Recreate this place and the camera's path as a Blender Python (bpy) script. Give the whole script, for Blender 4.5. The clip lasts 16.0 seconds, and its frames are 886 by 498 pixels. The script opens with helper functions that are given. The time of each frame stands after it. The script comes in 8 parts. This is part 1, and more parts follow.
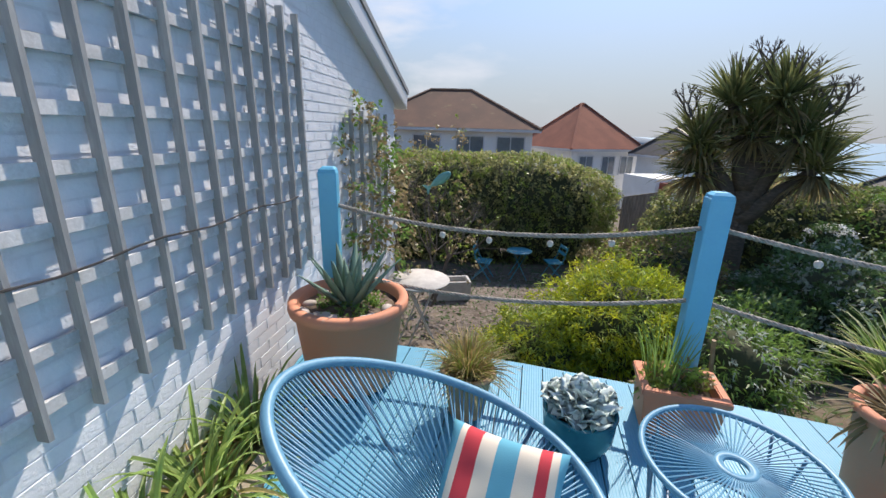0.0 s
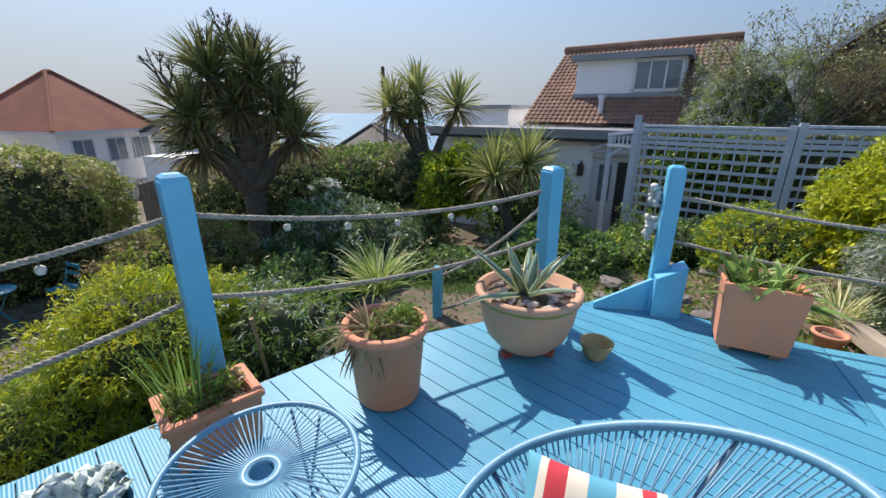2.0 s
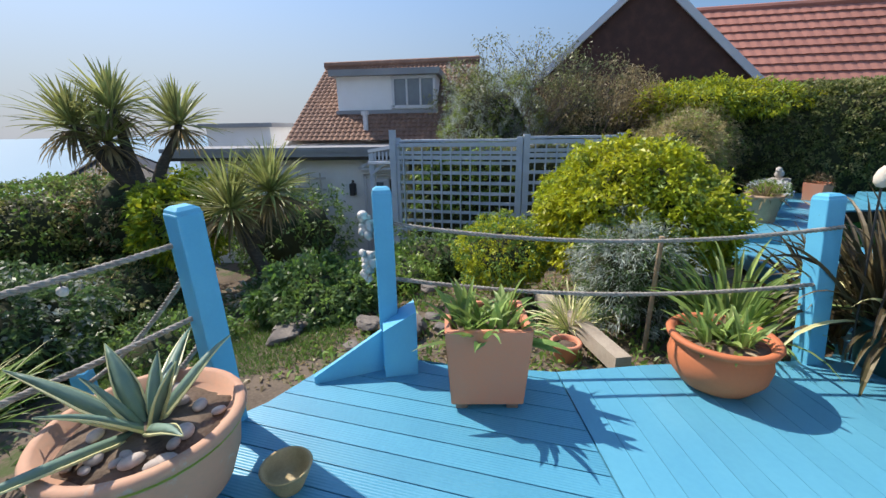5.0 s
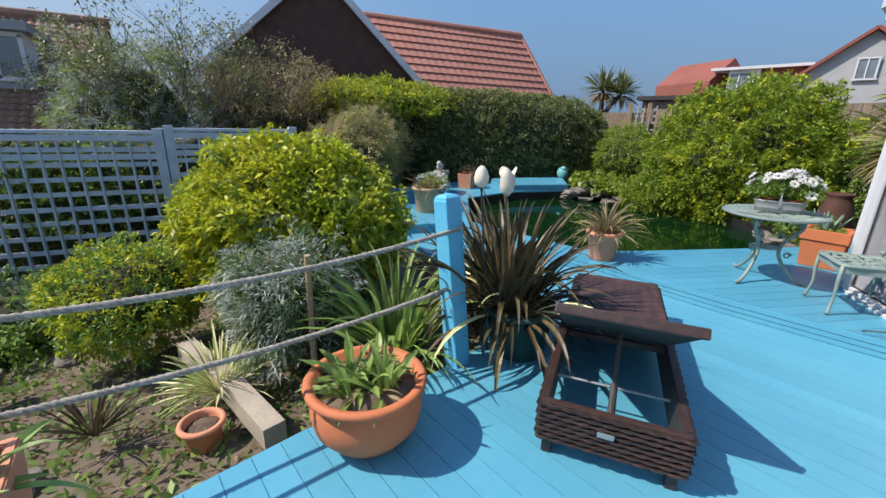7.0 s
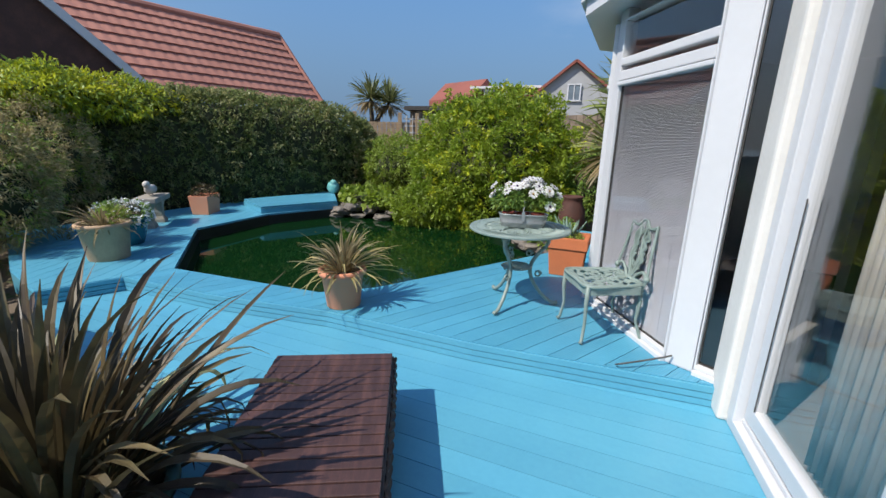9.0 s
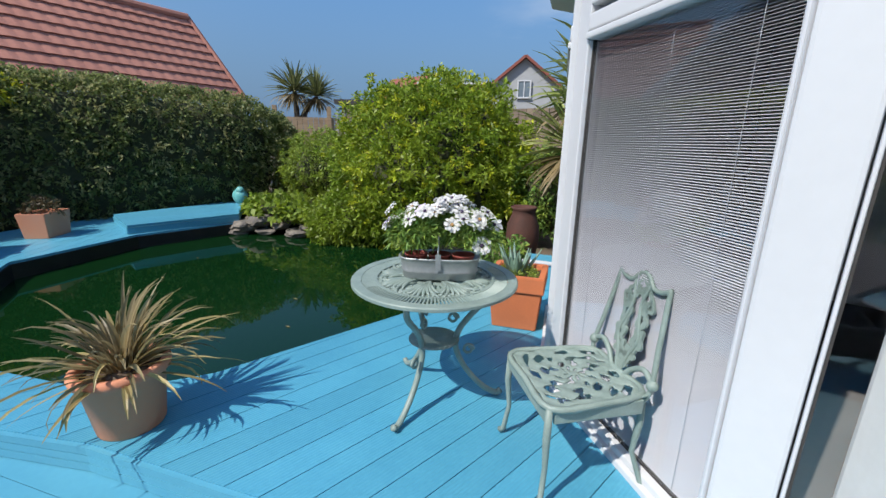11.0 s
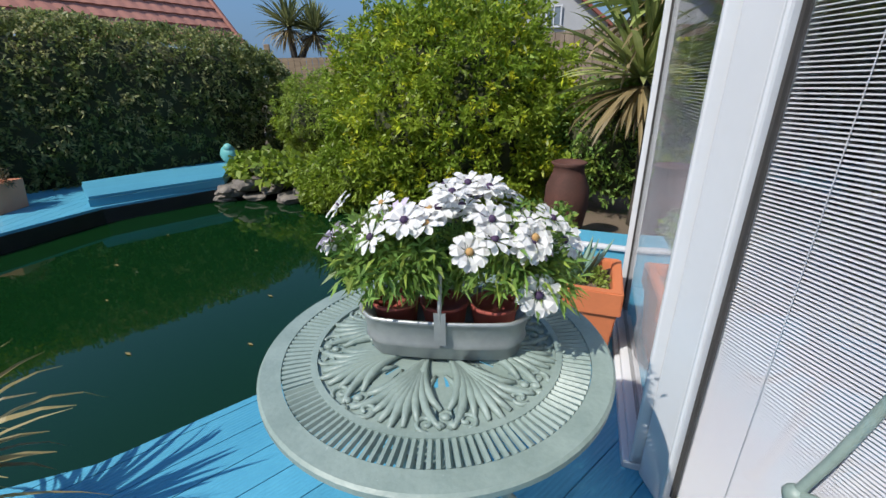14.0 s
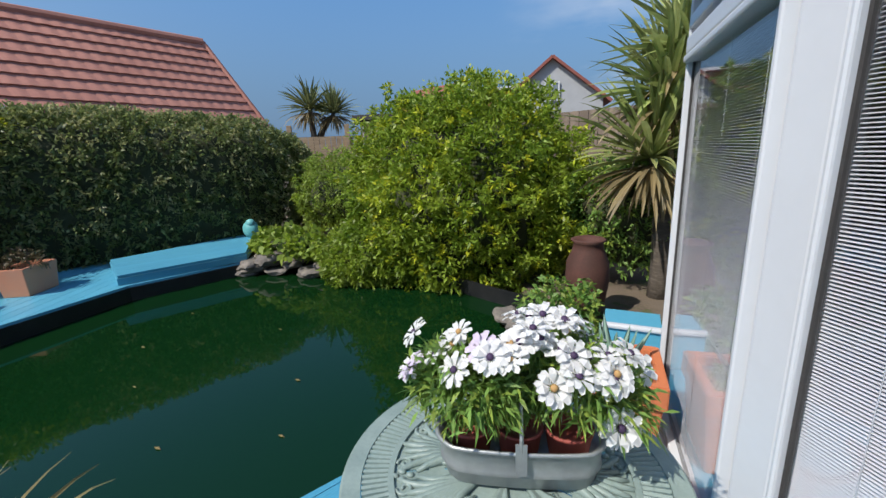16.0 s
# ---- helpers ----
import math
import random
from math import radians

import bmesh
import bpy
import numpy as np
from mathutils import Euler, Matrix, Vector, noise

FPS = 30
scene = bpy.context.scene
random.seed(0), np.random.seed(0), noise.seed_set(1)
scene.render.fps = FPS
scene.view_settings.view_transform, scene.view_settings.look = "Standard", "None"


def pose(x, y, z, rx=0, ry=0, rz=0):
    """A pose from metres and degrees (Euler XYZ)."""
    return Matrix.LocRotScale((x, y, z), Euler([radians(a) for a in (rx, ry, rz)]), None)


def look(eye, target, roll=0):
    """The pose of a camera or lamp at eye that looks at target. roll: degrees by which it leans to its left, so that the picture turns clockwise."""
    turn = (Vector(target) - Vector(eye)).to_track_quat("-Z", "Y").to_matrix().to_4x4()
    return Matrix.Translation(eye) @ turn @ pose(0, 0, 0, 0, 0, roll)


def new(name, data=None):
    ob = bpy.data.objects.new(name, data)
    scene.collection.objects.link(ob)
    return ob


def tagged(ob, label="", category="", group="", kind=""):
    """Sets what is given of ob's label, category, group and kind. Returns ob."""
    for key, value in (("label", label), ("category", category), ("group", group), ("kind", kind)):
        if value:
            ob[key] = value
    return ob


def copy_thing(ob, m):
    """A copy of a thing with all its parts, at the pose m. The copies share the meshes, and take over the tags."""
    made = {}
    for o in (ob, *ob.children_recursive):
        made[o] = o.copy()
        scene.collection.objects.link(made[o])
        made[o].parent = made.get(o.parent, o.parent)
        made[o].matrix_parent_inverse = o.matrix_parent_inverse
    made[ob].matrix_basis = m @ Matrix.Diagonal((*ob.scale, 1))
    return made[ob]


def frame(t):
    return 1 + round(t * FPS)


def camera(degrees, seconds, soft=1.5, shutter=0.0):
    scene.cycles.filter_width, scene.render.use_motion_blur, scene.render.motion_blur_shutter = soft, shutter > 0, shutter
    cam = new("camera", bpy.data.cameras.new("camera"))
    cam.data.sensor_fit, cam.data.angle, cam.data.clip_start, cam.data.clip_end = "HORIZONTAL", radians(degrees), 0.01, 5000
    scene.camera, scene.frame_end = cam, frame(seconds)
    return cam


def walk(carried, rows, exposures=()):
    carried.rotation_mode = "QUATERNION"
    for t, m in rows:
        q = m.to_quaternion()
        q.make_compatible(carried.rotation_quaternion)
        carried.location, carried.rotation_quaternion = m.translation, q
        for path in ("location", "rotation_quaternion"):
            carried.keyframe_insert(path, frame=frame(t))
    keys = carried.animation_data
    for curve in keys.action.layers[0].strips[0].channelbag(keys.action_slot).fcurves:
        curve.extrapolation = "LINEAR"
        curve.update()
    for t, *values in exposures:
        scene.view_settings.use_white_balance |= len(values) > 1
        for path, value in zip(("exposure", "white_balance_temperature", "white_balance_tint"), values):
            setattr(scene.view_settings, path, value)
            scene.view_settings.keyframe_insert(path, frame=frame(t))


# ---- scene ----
cam = camera(95.1, 16.0)
PATH = [
    (0, (-0.171, 0.591, 1.667), (-0.216, 2.508, 1.099), 1.6),
    (0.5, (-0.14, 0.703, 1.648), (0.334, 2.539, 1.013), -0.3),
    (1, (-0.03, 0.84, 1.633), (0.975, 2.43, 0.954), -0.6),
    (1.3, (0.094, 0.896, 1.632), (1.395, 2.258, 0.958), -0.3),
    (1.5, (0.173, 0.86, 1.648), (1.601, 2.096, 0.989), -0.2),
    (2, (0.386, 0.76, 1.654), (1.981, 1.781, 1.01), 0.2),
    (2.5, (0.577, 0.677, 1.648), (2.26, 1.549, 1.01), 0.7),
    (3, (0.801, 0.623, 1.65), (2.551, 1.349, 1.011), 0.9),
    (3.2, (0.894, 0.603, 1.655), (2.669, 1.263, 1.01), 1.0),
    (4.6, (1.475, 0.345, 1.64), (3.345, 0.619, 1.052), -0.7),
    (5.3, (1.765, 0.199, 1.563), (3.684, 0.28, 1.003), -1.5),
    (5.5, (1.844, 0.083, 1.574), (3.759, 0.033, 1.001), -2.2),
    (6, (2.044, -0.095, 1.574), (3.893, -0.526, 0.946), -1.2),
    (6.5, (2.223, -0.246, 1.556), (3.974, -0.989, 0.937), 0.9),
    (7, (2.365, -0.555, 1.576), (3.982, -1.575, 0.989), 1.2),
    (7.5, (2.499, -0.899, 1.56), (3.942, -2.162, 0.994), 0.9),
    (8, (2.631, -1.305, 1.534), (3.888, -2.762, 0.988), 1.0),
    (8.5, (2.701, -1.706, 1.529), (3.807, -3.286, 1.0), 1.1),
    (9, (2.777, -2.119, 1.513), (3.764, -3.781, 0.999), 1.2),
    (9.5, (2.819, -2.546, 1.505), (3.728, -4.253, 0.996), 1.3),
    (10, (2.886, -2.912, 1.481), (3.739, -4.649, 0.973), 1.4),
    (10.2, (2.922, -3.06, 1.486), (3.761, -4.803, 0.978), 1.4),
    (12.3, (3.36, -4.146, 1.499), (4.112, -5.897, 0.893), 0.7),
    (12.5, (3.397, -4.219, 1.493), (4.136, -5.963, 0.853), 0.8),
    (13, (3.461, -4.382, 1.458), (4.199, -6.103, 0.755), 0.1),
    (13.5, (3.502, -4.536, 1.438), (4.305, -6.208, 0.691), -1.0),
    (14, (3.517, -4.589, 1.428), (4.39, -6.222, 0.673), -1.4),
    (14.5, (3.501, -4.617, 1.457), (4.381, -6.263, 0.738), -1.6),
    (15, (3.526, -4.618, 1.5), (4.291, -6.346, 0.845), -1.4),
    (15.5, (3.568, -4.598, 1.53), (4.243, -6.385, 0.955), -0.9),
    (16, (3.651, -4.509, 1.605), (4.578, -6.201, 1.135), -2.5),
]
walk(cam, [(t, look(eye, target, roll)) for t, eye, target, roll in PATH],
     exposures=[(0.0, 0.86, 6950, 15), (5.5, 0.90, 6850, 14), (9.0, 0.72, 6650, 11), (12.5, 0.7, 6500, 10), (16.0, 0.65, 6500, 10)])


# ---- world, sun ----
SUN = Vector((0.285, 0.590, 0.755)).normalized()
world = bpy.data.worlds.new("world")
scene.world = world
world.use_nodes = True
wn, wl = world.node_tree.nodes, world.node_tree.links
wn.clear()
sky = wn.new("ShaderNodeTexSky")
sky.sky_type, sky.sun_disc = "NISHITA", False
sky.sun_elevation, sky.sun_rotation = math.asin(SUN.z), math.atan2(SUN.x, SUN.y)
sky.air_density, sky.dust_density, sky.ozone_density = 1.0, 0.6, 2.0
bg = wn.new("ShaderNodeBackground")
bg.inputs["Strength"].default_value = 0.118
wout = wn.new("ShaderNodeOutputWorld")
wco = wn.new("ShaderNodeTexCoord")
wmap = wn.new("ShaderNodeMapping")
wmap.inputs["Scale"].default_value = (1.6, 1.6, 5.0)
wnoise = wn.new("ShaderNodeTexNoise")
wnoise.inputs["Scale"].default_value, wnoise.inputs["Detail"].default_value = 2.2, 7.0
wramp = wn.new("ShaderNodeValToRGB")
wramp.color_ramp.elements[0].position, wramp.color_ramp.elements[1].position = 0.53, 0.74
wmix = wn.new("ShaderNodeMixRGB")
wmix.inputs["Color2"].default_value = (3.9, 4.2, 4.7, 1)
wsep = wn.new("ShaderNodeSeparateXYZ")
wfade = wn.new("ShaderNodeMapRange")
wfade.inputs["From Min"].default_value, wfade.inputs["From Max"].default_value = 0.35, -0.15
wmul = wn.new("ShaderNodeMath")
wmul.operation = "MULTIPLY"
wl.new(wco.outputs["Generated"], wmap.inputs["Vector"])
wl.new(wmap.outputs["Vector"], wnoise.inputs["Vector"])
wl.new(wnoise.outputs["Fac"], wramp.inputs["Fac"])
wl.new(wco.outputs["Generated"], wsep.inputs["Vector"])
wl.new(wsep.outputs["X"], wfade.inputs["Value"])
wl.new(wramp.outputs["Color"], wmul.inputs[0])
wl.new(wfade.outputs["Result"], wmul.inputs[1])
wl.new(wmul.outputs["Value"], wmix.inputs["Fac"])
whsv = wn.new("ShaderNodeHueSaturation")
whsv.inputs["Saturation"].default_value = 1.25
wl.new(sky.outputs["Color"], whsv.inputs["Color"])
whaze = wn.new("ShaderNodeMapRange")
whaze.interpolation_type = "SMOOTHSTEP"
whaze.inputs["From Min"].default_value, whaze.inputs["From Max"].default_value = 0.55, 0.0
whaze.inputs["To Max"].default_value = 0.95
wl.new(wsep.outputs["Z"], whaze.inputs["Value"])
wpale = wn.new("ShaderNodeMixRGB")
wside = wn.new("ShaderNodeMapRange")
wside.interpolation_type = "SMOOTHSTEP"
wside.inputs["From Min"].default_value, wside.inputs["From Max"].default_value = -0.75, 0.65
wl.new(wsep.outputs["Y"], wside.inputs["Value"])
wtint = wn.new("ShaderNodeMixRGB")
wtint.inputs["Color1"].default_value = (0.60, 1.12, 2.0, 1)
wtint.inputs["Color2"].default_value = (1.92, 2.28, 2.75, 1)
wl.new(wside.outputs["Result"], wtint.inputs["Fac"])
wl.new(wtint.outputs["Color"], wpale.inputs["Color2"])
wl.new(whaze.outputs["Result"], wpale.inputs["Fac"])
wl.new(whsv.outputs["Color"], wpale.inputs["Color1"])
wl.new(wpale.outputs["Color"], wmix.inputs["Color1"])
wl.new(wmix.outputs["Color"], bg.inputs["Color"])
wl.new(bg.outputs["Background"], wout.inputs["Surface"])

sun_data = bpy.data.lights.new("sun", "SUN")
sun_data.energy, sun_data.angle, sun_data.color = 3.1, radians(0.55), (1.0, 0.95, 0.87)
sun_ob = new("sun", sun_data)
sun_ob.matrix_world = look(SUN * 60, (0, 0, 0))


# ---- materials ----
def mat(name, color, color2=None, rough=0.6, scale=6.0, fine=60.0, amount=0.5, bump=0.2, metal=0.0, spec=0.5,
        island=0.0, piece=0.0, translucent=0.0, stretch=(1, 1, 1), wear=None, wear_at=0.62):
    """A painted or natural surface: a broad and a fine noise mix two colours, with relief; optional worn patches."""
    m = bpy.data.materials.new(name)
    m.use_nodes = True
    n, l = m.node_tree.nodes, m.node_tree.links
    bsdf = n["Principled BSDF"]
    color2 = color2 or tuple(c * 0.72 for c in color)
    co = n.new("ShaderNodeTexCoord")
    mp = n.new("ShaderNodeMapping")
    mp.inputs["Scale"].default_value = stretch
    l.new(co.outputs["Object"], mp.inputs["Vector"])
    a, b = n.new("ShaderNodeTexNoise"), n.new("ShaderNodeTexNoise")
    for node, s in ((a, scale), (b, fine)):
        node.inputs["Scale"].default_value, node.inputs["Detail"].default_value = s, 5.0
        l.new(mp.outputs["Vector"], node.inputs["Vector"])
    add = n.new("ShaderNodeMath")
    add.operation = "MULTIPLY_ADD"
    l.new(b.outputs["Fac"], add.inputs[0])
    add.inputs[1].default_value = 0.5
    l.new(a.outputs["Fac"], add.inputs[2])
    rng = n.new("ShaderNodeMapRange")
    rng.inputs["From Min"].default_value, rng.inputs["From Max"].default_value = 0.55, 0.95
    rng.inputs["To Max"].default_value = amount * 2
    l.new(add.outputs["Value"], rng.inputs["Value"])
    mix = n.new("ShaderNodeMixRGB")
    mix.inputs["Color1"].default_value, mix.inputs["Color2"].default_value = (*color, 1), (*color2, 1)
    l.new(rng.outputs["Result"], mix.inputs["Fac"])
    out = mix.outputs["Color"]
    if wear:
        w = n.new("ShaderNodeTexNoise")
        w.inputs["Scale"].default_value, w.inputs["Detail"].default_value, w.inputs["Roughness"].default_value = scale * 1.7, 9.0, 0.7
        l.new(mp.outputs["Vector"], w.inputs["Vector"])
        wr = n.new("ShaderNodeMapRange")
        wr.inputs["From Min"].default_value, wr.inputs["From Max"].default_value = wear_at, wear_at + 0.06
        l.new(w.outputs["Fac"], wr.inputs["Value"])
        wm = n.new("ShaderNodeMixRGB")
        wm.inputs["Color2"].default_value = (*wear, 1)
        l.new(wr.outputs["Result"], wm.inputs["Fac"])
        l.new(out, wm.inputs["Color1"])
        out = wm.outputs["Color"]
    for source, k in (("island", island), ("piece", piece)):
        if k:
            if source == "island":
                rnd = n.new("ShaderNodeNewGeometry").outputs["Random Per Island"]
            else:
                rnd = n.new("ShaderNodeObjectInfo").outputs["Random"]
            vr = n.new("ShaderNodeMapRange")
            vr.inputs["To Min"].default_value, vr.inputs["To Max"].default_value = 1 - k, 1 + k
            l.new(rnd, vr.inputs["Value"])
            hsv = n.new("ShaderNodeHueSaturation")
            l.new(vr.outputs["Result"], hsv.inputs["Value"])
            l.new(out, hsv.inputs["Color"])
            out = hsv.outputs["Color"]
    l.new(out, bsdf.inputs["Base Color"])
    bsdf.inputs["Roughness"].default_value, bsdf.inputs["Metallic"].default_value = rough, metal
    bsdf.inputs["Specular IOR Level"].default_value = spec
    if bump:
        bp = n.new("ShaderNodeBump")
        bp.inputs["Strength"].default_value, bp.inputs["Distance"].default_value = bump, 0.01
        l.new(add.outputs["Value"], bp.inputs["Height"])
        l.new(bp.outputs["Normal"], bsdf.inputs["Normal"])
    if translucent:
        tr = n.new("ShaderNodeBsdfTranslucent")
        l.new(out, tr.inputs["Color"])
        ms = n.new("ShaderNodeMixShader")
        ms.inputs["Fac"].default_value = translucent
        l.new(bsdf.outputs["BSDF"], ms.inputs[1])
        l.new(tr.outputs["BSDF"], ms.inputs[2])
        l.new(ms.outputs["Shader"], n["Material Output"].inputs["Surface"])
    return m


def grooved(m, pitch, depth=0.35, axis="Y"):
    """Adds fine reeded grooves along the piece to a material's relief."""
    n, l = m.node_tree.nodes, m.node_tree.links
    bsdf = n["Principled BSDF"]
    co = n.new("ShaderNodeTexCoord")
    wv = n.new("ShaderNodeTexWave")
    wv.wave_type, wv.bands_direction, wv.wave_profile = "BANDS", axis, "SIN"
    wv.inputs["Scale"].default_value = 0.314 / pitch
    l.new(co.outputs["UV"], wv.inputs["Vector"])
    bp = n.new("ShaderNodeBump")
    bp.inputs["Strength"].default_value, bp.inputs["Distance"].default_value = depth, 0.004
    l.new(wv.outputs["Fac"], bp.inputs["Height"])
    old = bsdf.inputs["Normal"].links[0].from_socket
    l.new(old, bp.inputs["Normal"])
    l.new(bp.outputs["Normal"], bsdf.inputs["Normal"])
    return m


DECK = grooved(mat("deck_paint", (0.082, 0.33, 0.47), (0.062, 0.28, 0.42), 0.42, 2.5, 40, 0.4, 0.12, piece=0.06, spec=0.4,
                   wear=(0.16, 0.30, 0.36), wear_at=0.70), 0.016)
DECK_SMOOTH = mat("deck_paint_smooth", (0.10, 0.36, 0.49), (0.078, 0.31, 0.45), 0.36, 1.6, 30, 0.4, 0.1, piece=0.05, spec=0.5,
                  wear=(0.16, 0.36, 0.46), wear_at=0.72)
POST = mat("post_paint", (0.115, 0.48, 0.70), (0.09, 0.42, 0.66), 0.42, 5, 60, 0.4, 0.15, wear=(0.20, 0.38, 0.45), wear_at=0.71)
ROPE = mat("rope_fibre", (0.42, 0.39, 0.34), (0.26, 0.24, 0.21), 0.9, 30, 200, 0.6, 0.5)
TERRA = mat("terracotta", (0.66, 0.26, 0.145), (0.60, 0.27, 0.165), 0.8, 4, 50, 0.6, 0.15, wear=(0.57, 0.35, 0.24), wear_at=0.66)
TERRA_PALE = mat("pale_terracotta", (0.58, 0.32, 0.21), (0.50, 0.31, 0.21), 0.85, 4, 60, 0.6, 0.2, wear=(0.48, 0.39, 0.31), wear_at=0.60)
TERRA_ORANGE = mat("orange_terracotta", (0.56, 0.17, 0.065), (0.48, 0.15, 0.06), 0.7, 5, 50, 0.4, 0.1)
TAN_POT = mat("tan_clay", (0.50, 0.34, 0.21), (0.40, 0.27, 0.17), 0.85, 6, 60, 0.6, 0.2)
TEAL_GLAZE = mat("teal_glaze", (0.010, 0.11, 0.16), (0.015, 0.15, 0.20), 0.25, 7, 40, 0.6, 0.1)
GREEN_GLAZE = mat("dark_green_glaze", (0.015, 0.05, 0.045), (0.02, 0.08, 0.07), 0.3, 7, 40, 0.6, 0.1)
YELLOW_DISH = mat("straw_glaze", (0.46, 0.37, 0.19), (0.36, 0.28, 0.13), 0.55, 10, 80, 0.5, 0.2)
SOIL = mat("soil", (0.075, 0.05, 0.035), (0.16, 0.12, 0.085), 0.95, 9, 70, 0.8, 0.9)
PEBBLE = mat("pebble", (0.42, 0.37, 0.32), (0.30, 0.26, 0.23), 0.75, 12, 60, 0.6, 0.2, island=0.35)
WHITE_UPVC = mat("white_plastic", (0.61, 0.62, 0.64), (0.56, 0.57, 0.59), 0.28, 1.5, 20, 0.3, 0.02)
CREAM_WALL = mat("cream_render", (0.74, 0.72, 0.68), (0.66, 0.64, 0.60), 0.6, 3, 40, 0.4, 0.1)
WHITE_WALL = mat("white_render", (0.84, 0.84, 0.83), (0.76, 0.76, 0.74), 0.8, 1.5, 30, 0.5, 0.2)
WALL_BRICK = mat("painted_brick", (0.83, 0.85, 0.88), (0.76, 0.79, 0.83), 0.7, 7, 60, 0.6, 0.5, piece=0.05)
MORTAR = mat("painted_mortar", (0.78, 0.80, 0.83), (0.70, 0.72, 0.75), 0.85, 12, 60, 0.6, 0.4)
TRELLIS = mat("grey_wood", (0.38, 0.38, 0.37), (0.27, 0.27, 0.265), 0.7, 8, 80, 0.7, 0.4, island=0.12, stretch=(1, 1, 0.15),
              wear=(0.20, 0.18, 0.16), wear_at=0.68)
PALE_LATH = mat("pale_lath", (0.68, 0.68, 0.68), (0.50, 0.50, 0.49), 0.75, 9, 80, 0.6, 0.3, piece=0.08, wear=(0.34, 0.33, 0.31), wear_at=0.66)
BLUE_GREY = mat("blue_grey_paint", (0.48, 0.54, 0.61), (0.40, 0.46, 0.53), 0.65, 5, 60, 0.6, 0.3, island=0.1)
CORD_BLUE = mat("blue_cord", (0.13, 0.32, 0.45), (0.10, 0.27, 0.40), 0.42, 20, 80, 0.4, 0.1)
STEEL_BLUE = mat("blue_grey_steel", (0.13, 0.22, 0.31), (0.10, 0.17, 0.25), 0.45, 10, 60, 0.4, 0.1)
CANVAS = mat("canvas", (0.74, 0.66, 0.54), (0.66, 0.58, 0.47), 0.9, 10, 250, 0.5, 0.3)
RATTAN = mat("brown_rattan", (0.060, 0.033, 0.026), (0.036, 0.021, 0.018), 0.45, 20, 120, 0.7, 0.3, piece=0.2)
BROWN_SLAT = mat("brown_slat", (0.105, 0.050, 0.040), (0.055, 0.028, 0.025), 0.5, 3, 60, 0.8, 0.2, stretch=(1, 9, 1), piece=0.12)
BLACK_MESH = mat("black_cloth", (0.02, 0.02, 0.022), (0.03, 0.03, 0.032), 0.8, 12, 120, 0.5, 0.2)
SAGE_IRON = mat("sage_iron", (0.25, 0.315, 0.285), (0.19, 0.25, 0.225), 0.45, 12, 90, 0.5, 0.25, wear=(0.36, 0.41, 0.39), wear_at=0.66)
ZINC = mat("zinc", (0.42, 0.44, 0.44), (0.33, 0.35, 0.36), 0.42, 8, 60, 0.6, 0.15, metal=0.55)
PETAL = mat("white_petal", (0.82, 0.82, 0.79), (0.78, 0.77, 0.77), 0.6, 10, 60, 0.5, 0.0, translucent=0.35)
PETAL_LILAC = mat("lilac_petal", (0.66, 0.58, 0.69), (0.60, 0.52, 0.64), 0.6, 10, 60, 0.5, 0.0, translucent=0.2)
EYE_DARK = mat("dark_floret", (0.055, 0.025, 0.075), (0.03, 0.02, 0.05), 0.7, 30, 90, 0.5, 0.2)
EYE_GOLD = mat("gold_floret", (0.45, 0.28, 0.10), (0.36, 0.2, 0.08), 0.8, 30, 90, 0.5, 0.2)


def leafy(name, color, color2, island=0.35, translucent=0.38, rough=0.45, scale=1.2, spec=0.4):
    color, color2 = (tuple(min(0.85, c * 1.55) for c in q) for q in (color, color2))
    return mat(name, color, color2, rough, scale, 14, 0.6, 0.0, island=island, translucent=translucent, spec=spec)


L_HEDGE = leafy("hedge_leaf", (0.16, 0.185, 0.06), (0.26, 0.25, 0.12), translucent=0.55)
L_HEDGE_DARK = leafy("dark_hedge_leaf", (0.085, 0.115, 0.035), (0.13, 0.155, 0.05), 0.3, 0.45)
L_LAUREL = leafy("bright_leaf", (0.12, 0.185, 0.018), (0.19, 0.245, 0.026), 0.35, 0.45)
L_YELLOW = leafy("golden_leaf", (0.34, 0.335, 0.02), (0.27, 0.31, 0.02), 0.35)
L_LIME = leafy("lime_leaf", (0.20, 0.25, 0.05), (0.16, 0.22, 0.04), 0.35)
L_GREEN = leafy("mid_green_leaf", (0.085, 0.17, 0.035), (0.14, 0.22, 0.05))
L_DEEP = leafy("deep_green_leaf", (0.05, 0.10, 0.035), (0.085, 0.14, 0.05))
L_GREY = leafy("silver_leaf", (0.20, 0.24, 0.20), (0.29, 0.32, 0.28), 0.3)
L_TAN = leafy("dry_leaf", (0.23, 0.175, 0.09), (0.18, 0.145, 0.075), 0.35)
L_PALE_TAN = leafy("pale_dry_leaf", (0.31, 0.26, 0.14), (0.26, 0.22, 0.10), 0.3, 0.45)
L_BRONZE = leafy("bronze_leaf", (0.040, 0.026, 0.018), (0.075, 0.060, 0.026), 0.6, 0.15)
L_PALM = leafy("palm_leaf", (0.075, 0.095, 0.035), (0.16, 0.165, 0.065), 0.45, 0.25)
# palm leaf colour brightened to paint crowns as sunlit
L_PALM_LIT = leafy("sunlit_palm_leaf", (0.17, 0.21, 0.065), (0.25, 0.26, 0.10), 0.4, 0.3)
L_STRAP = leafy("strap_leaf", (0.11, 0.20, 0.05), (0.21, 0.28, 0.08), 0.35)
L_AGAVE = leafy("agave_leaf", (0.10, 0.17, 0.13), (0.14, 0.21, 0.16), 0.2, 0.05)
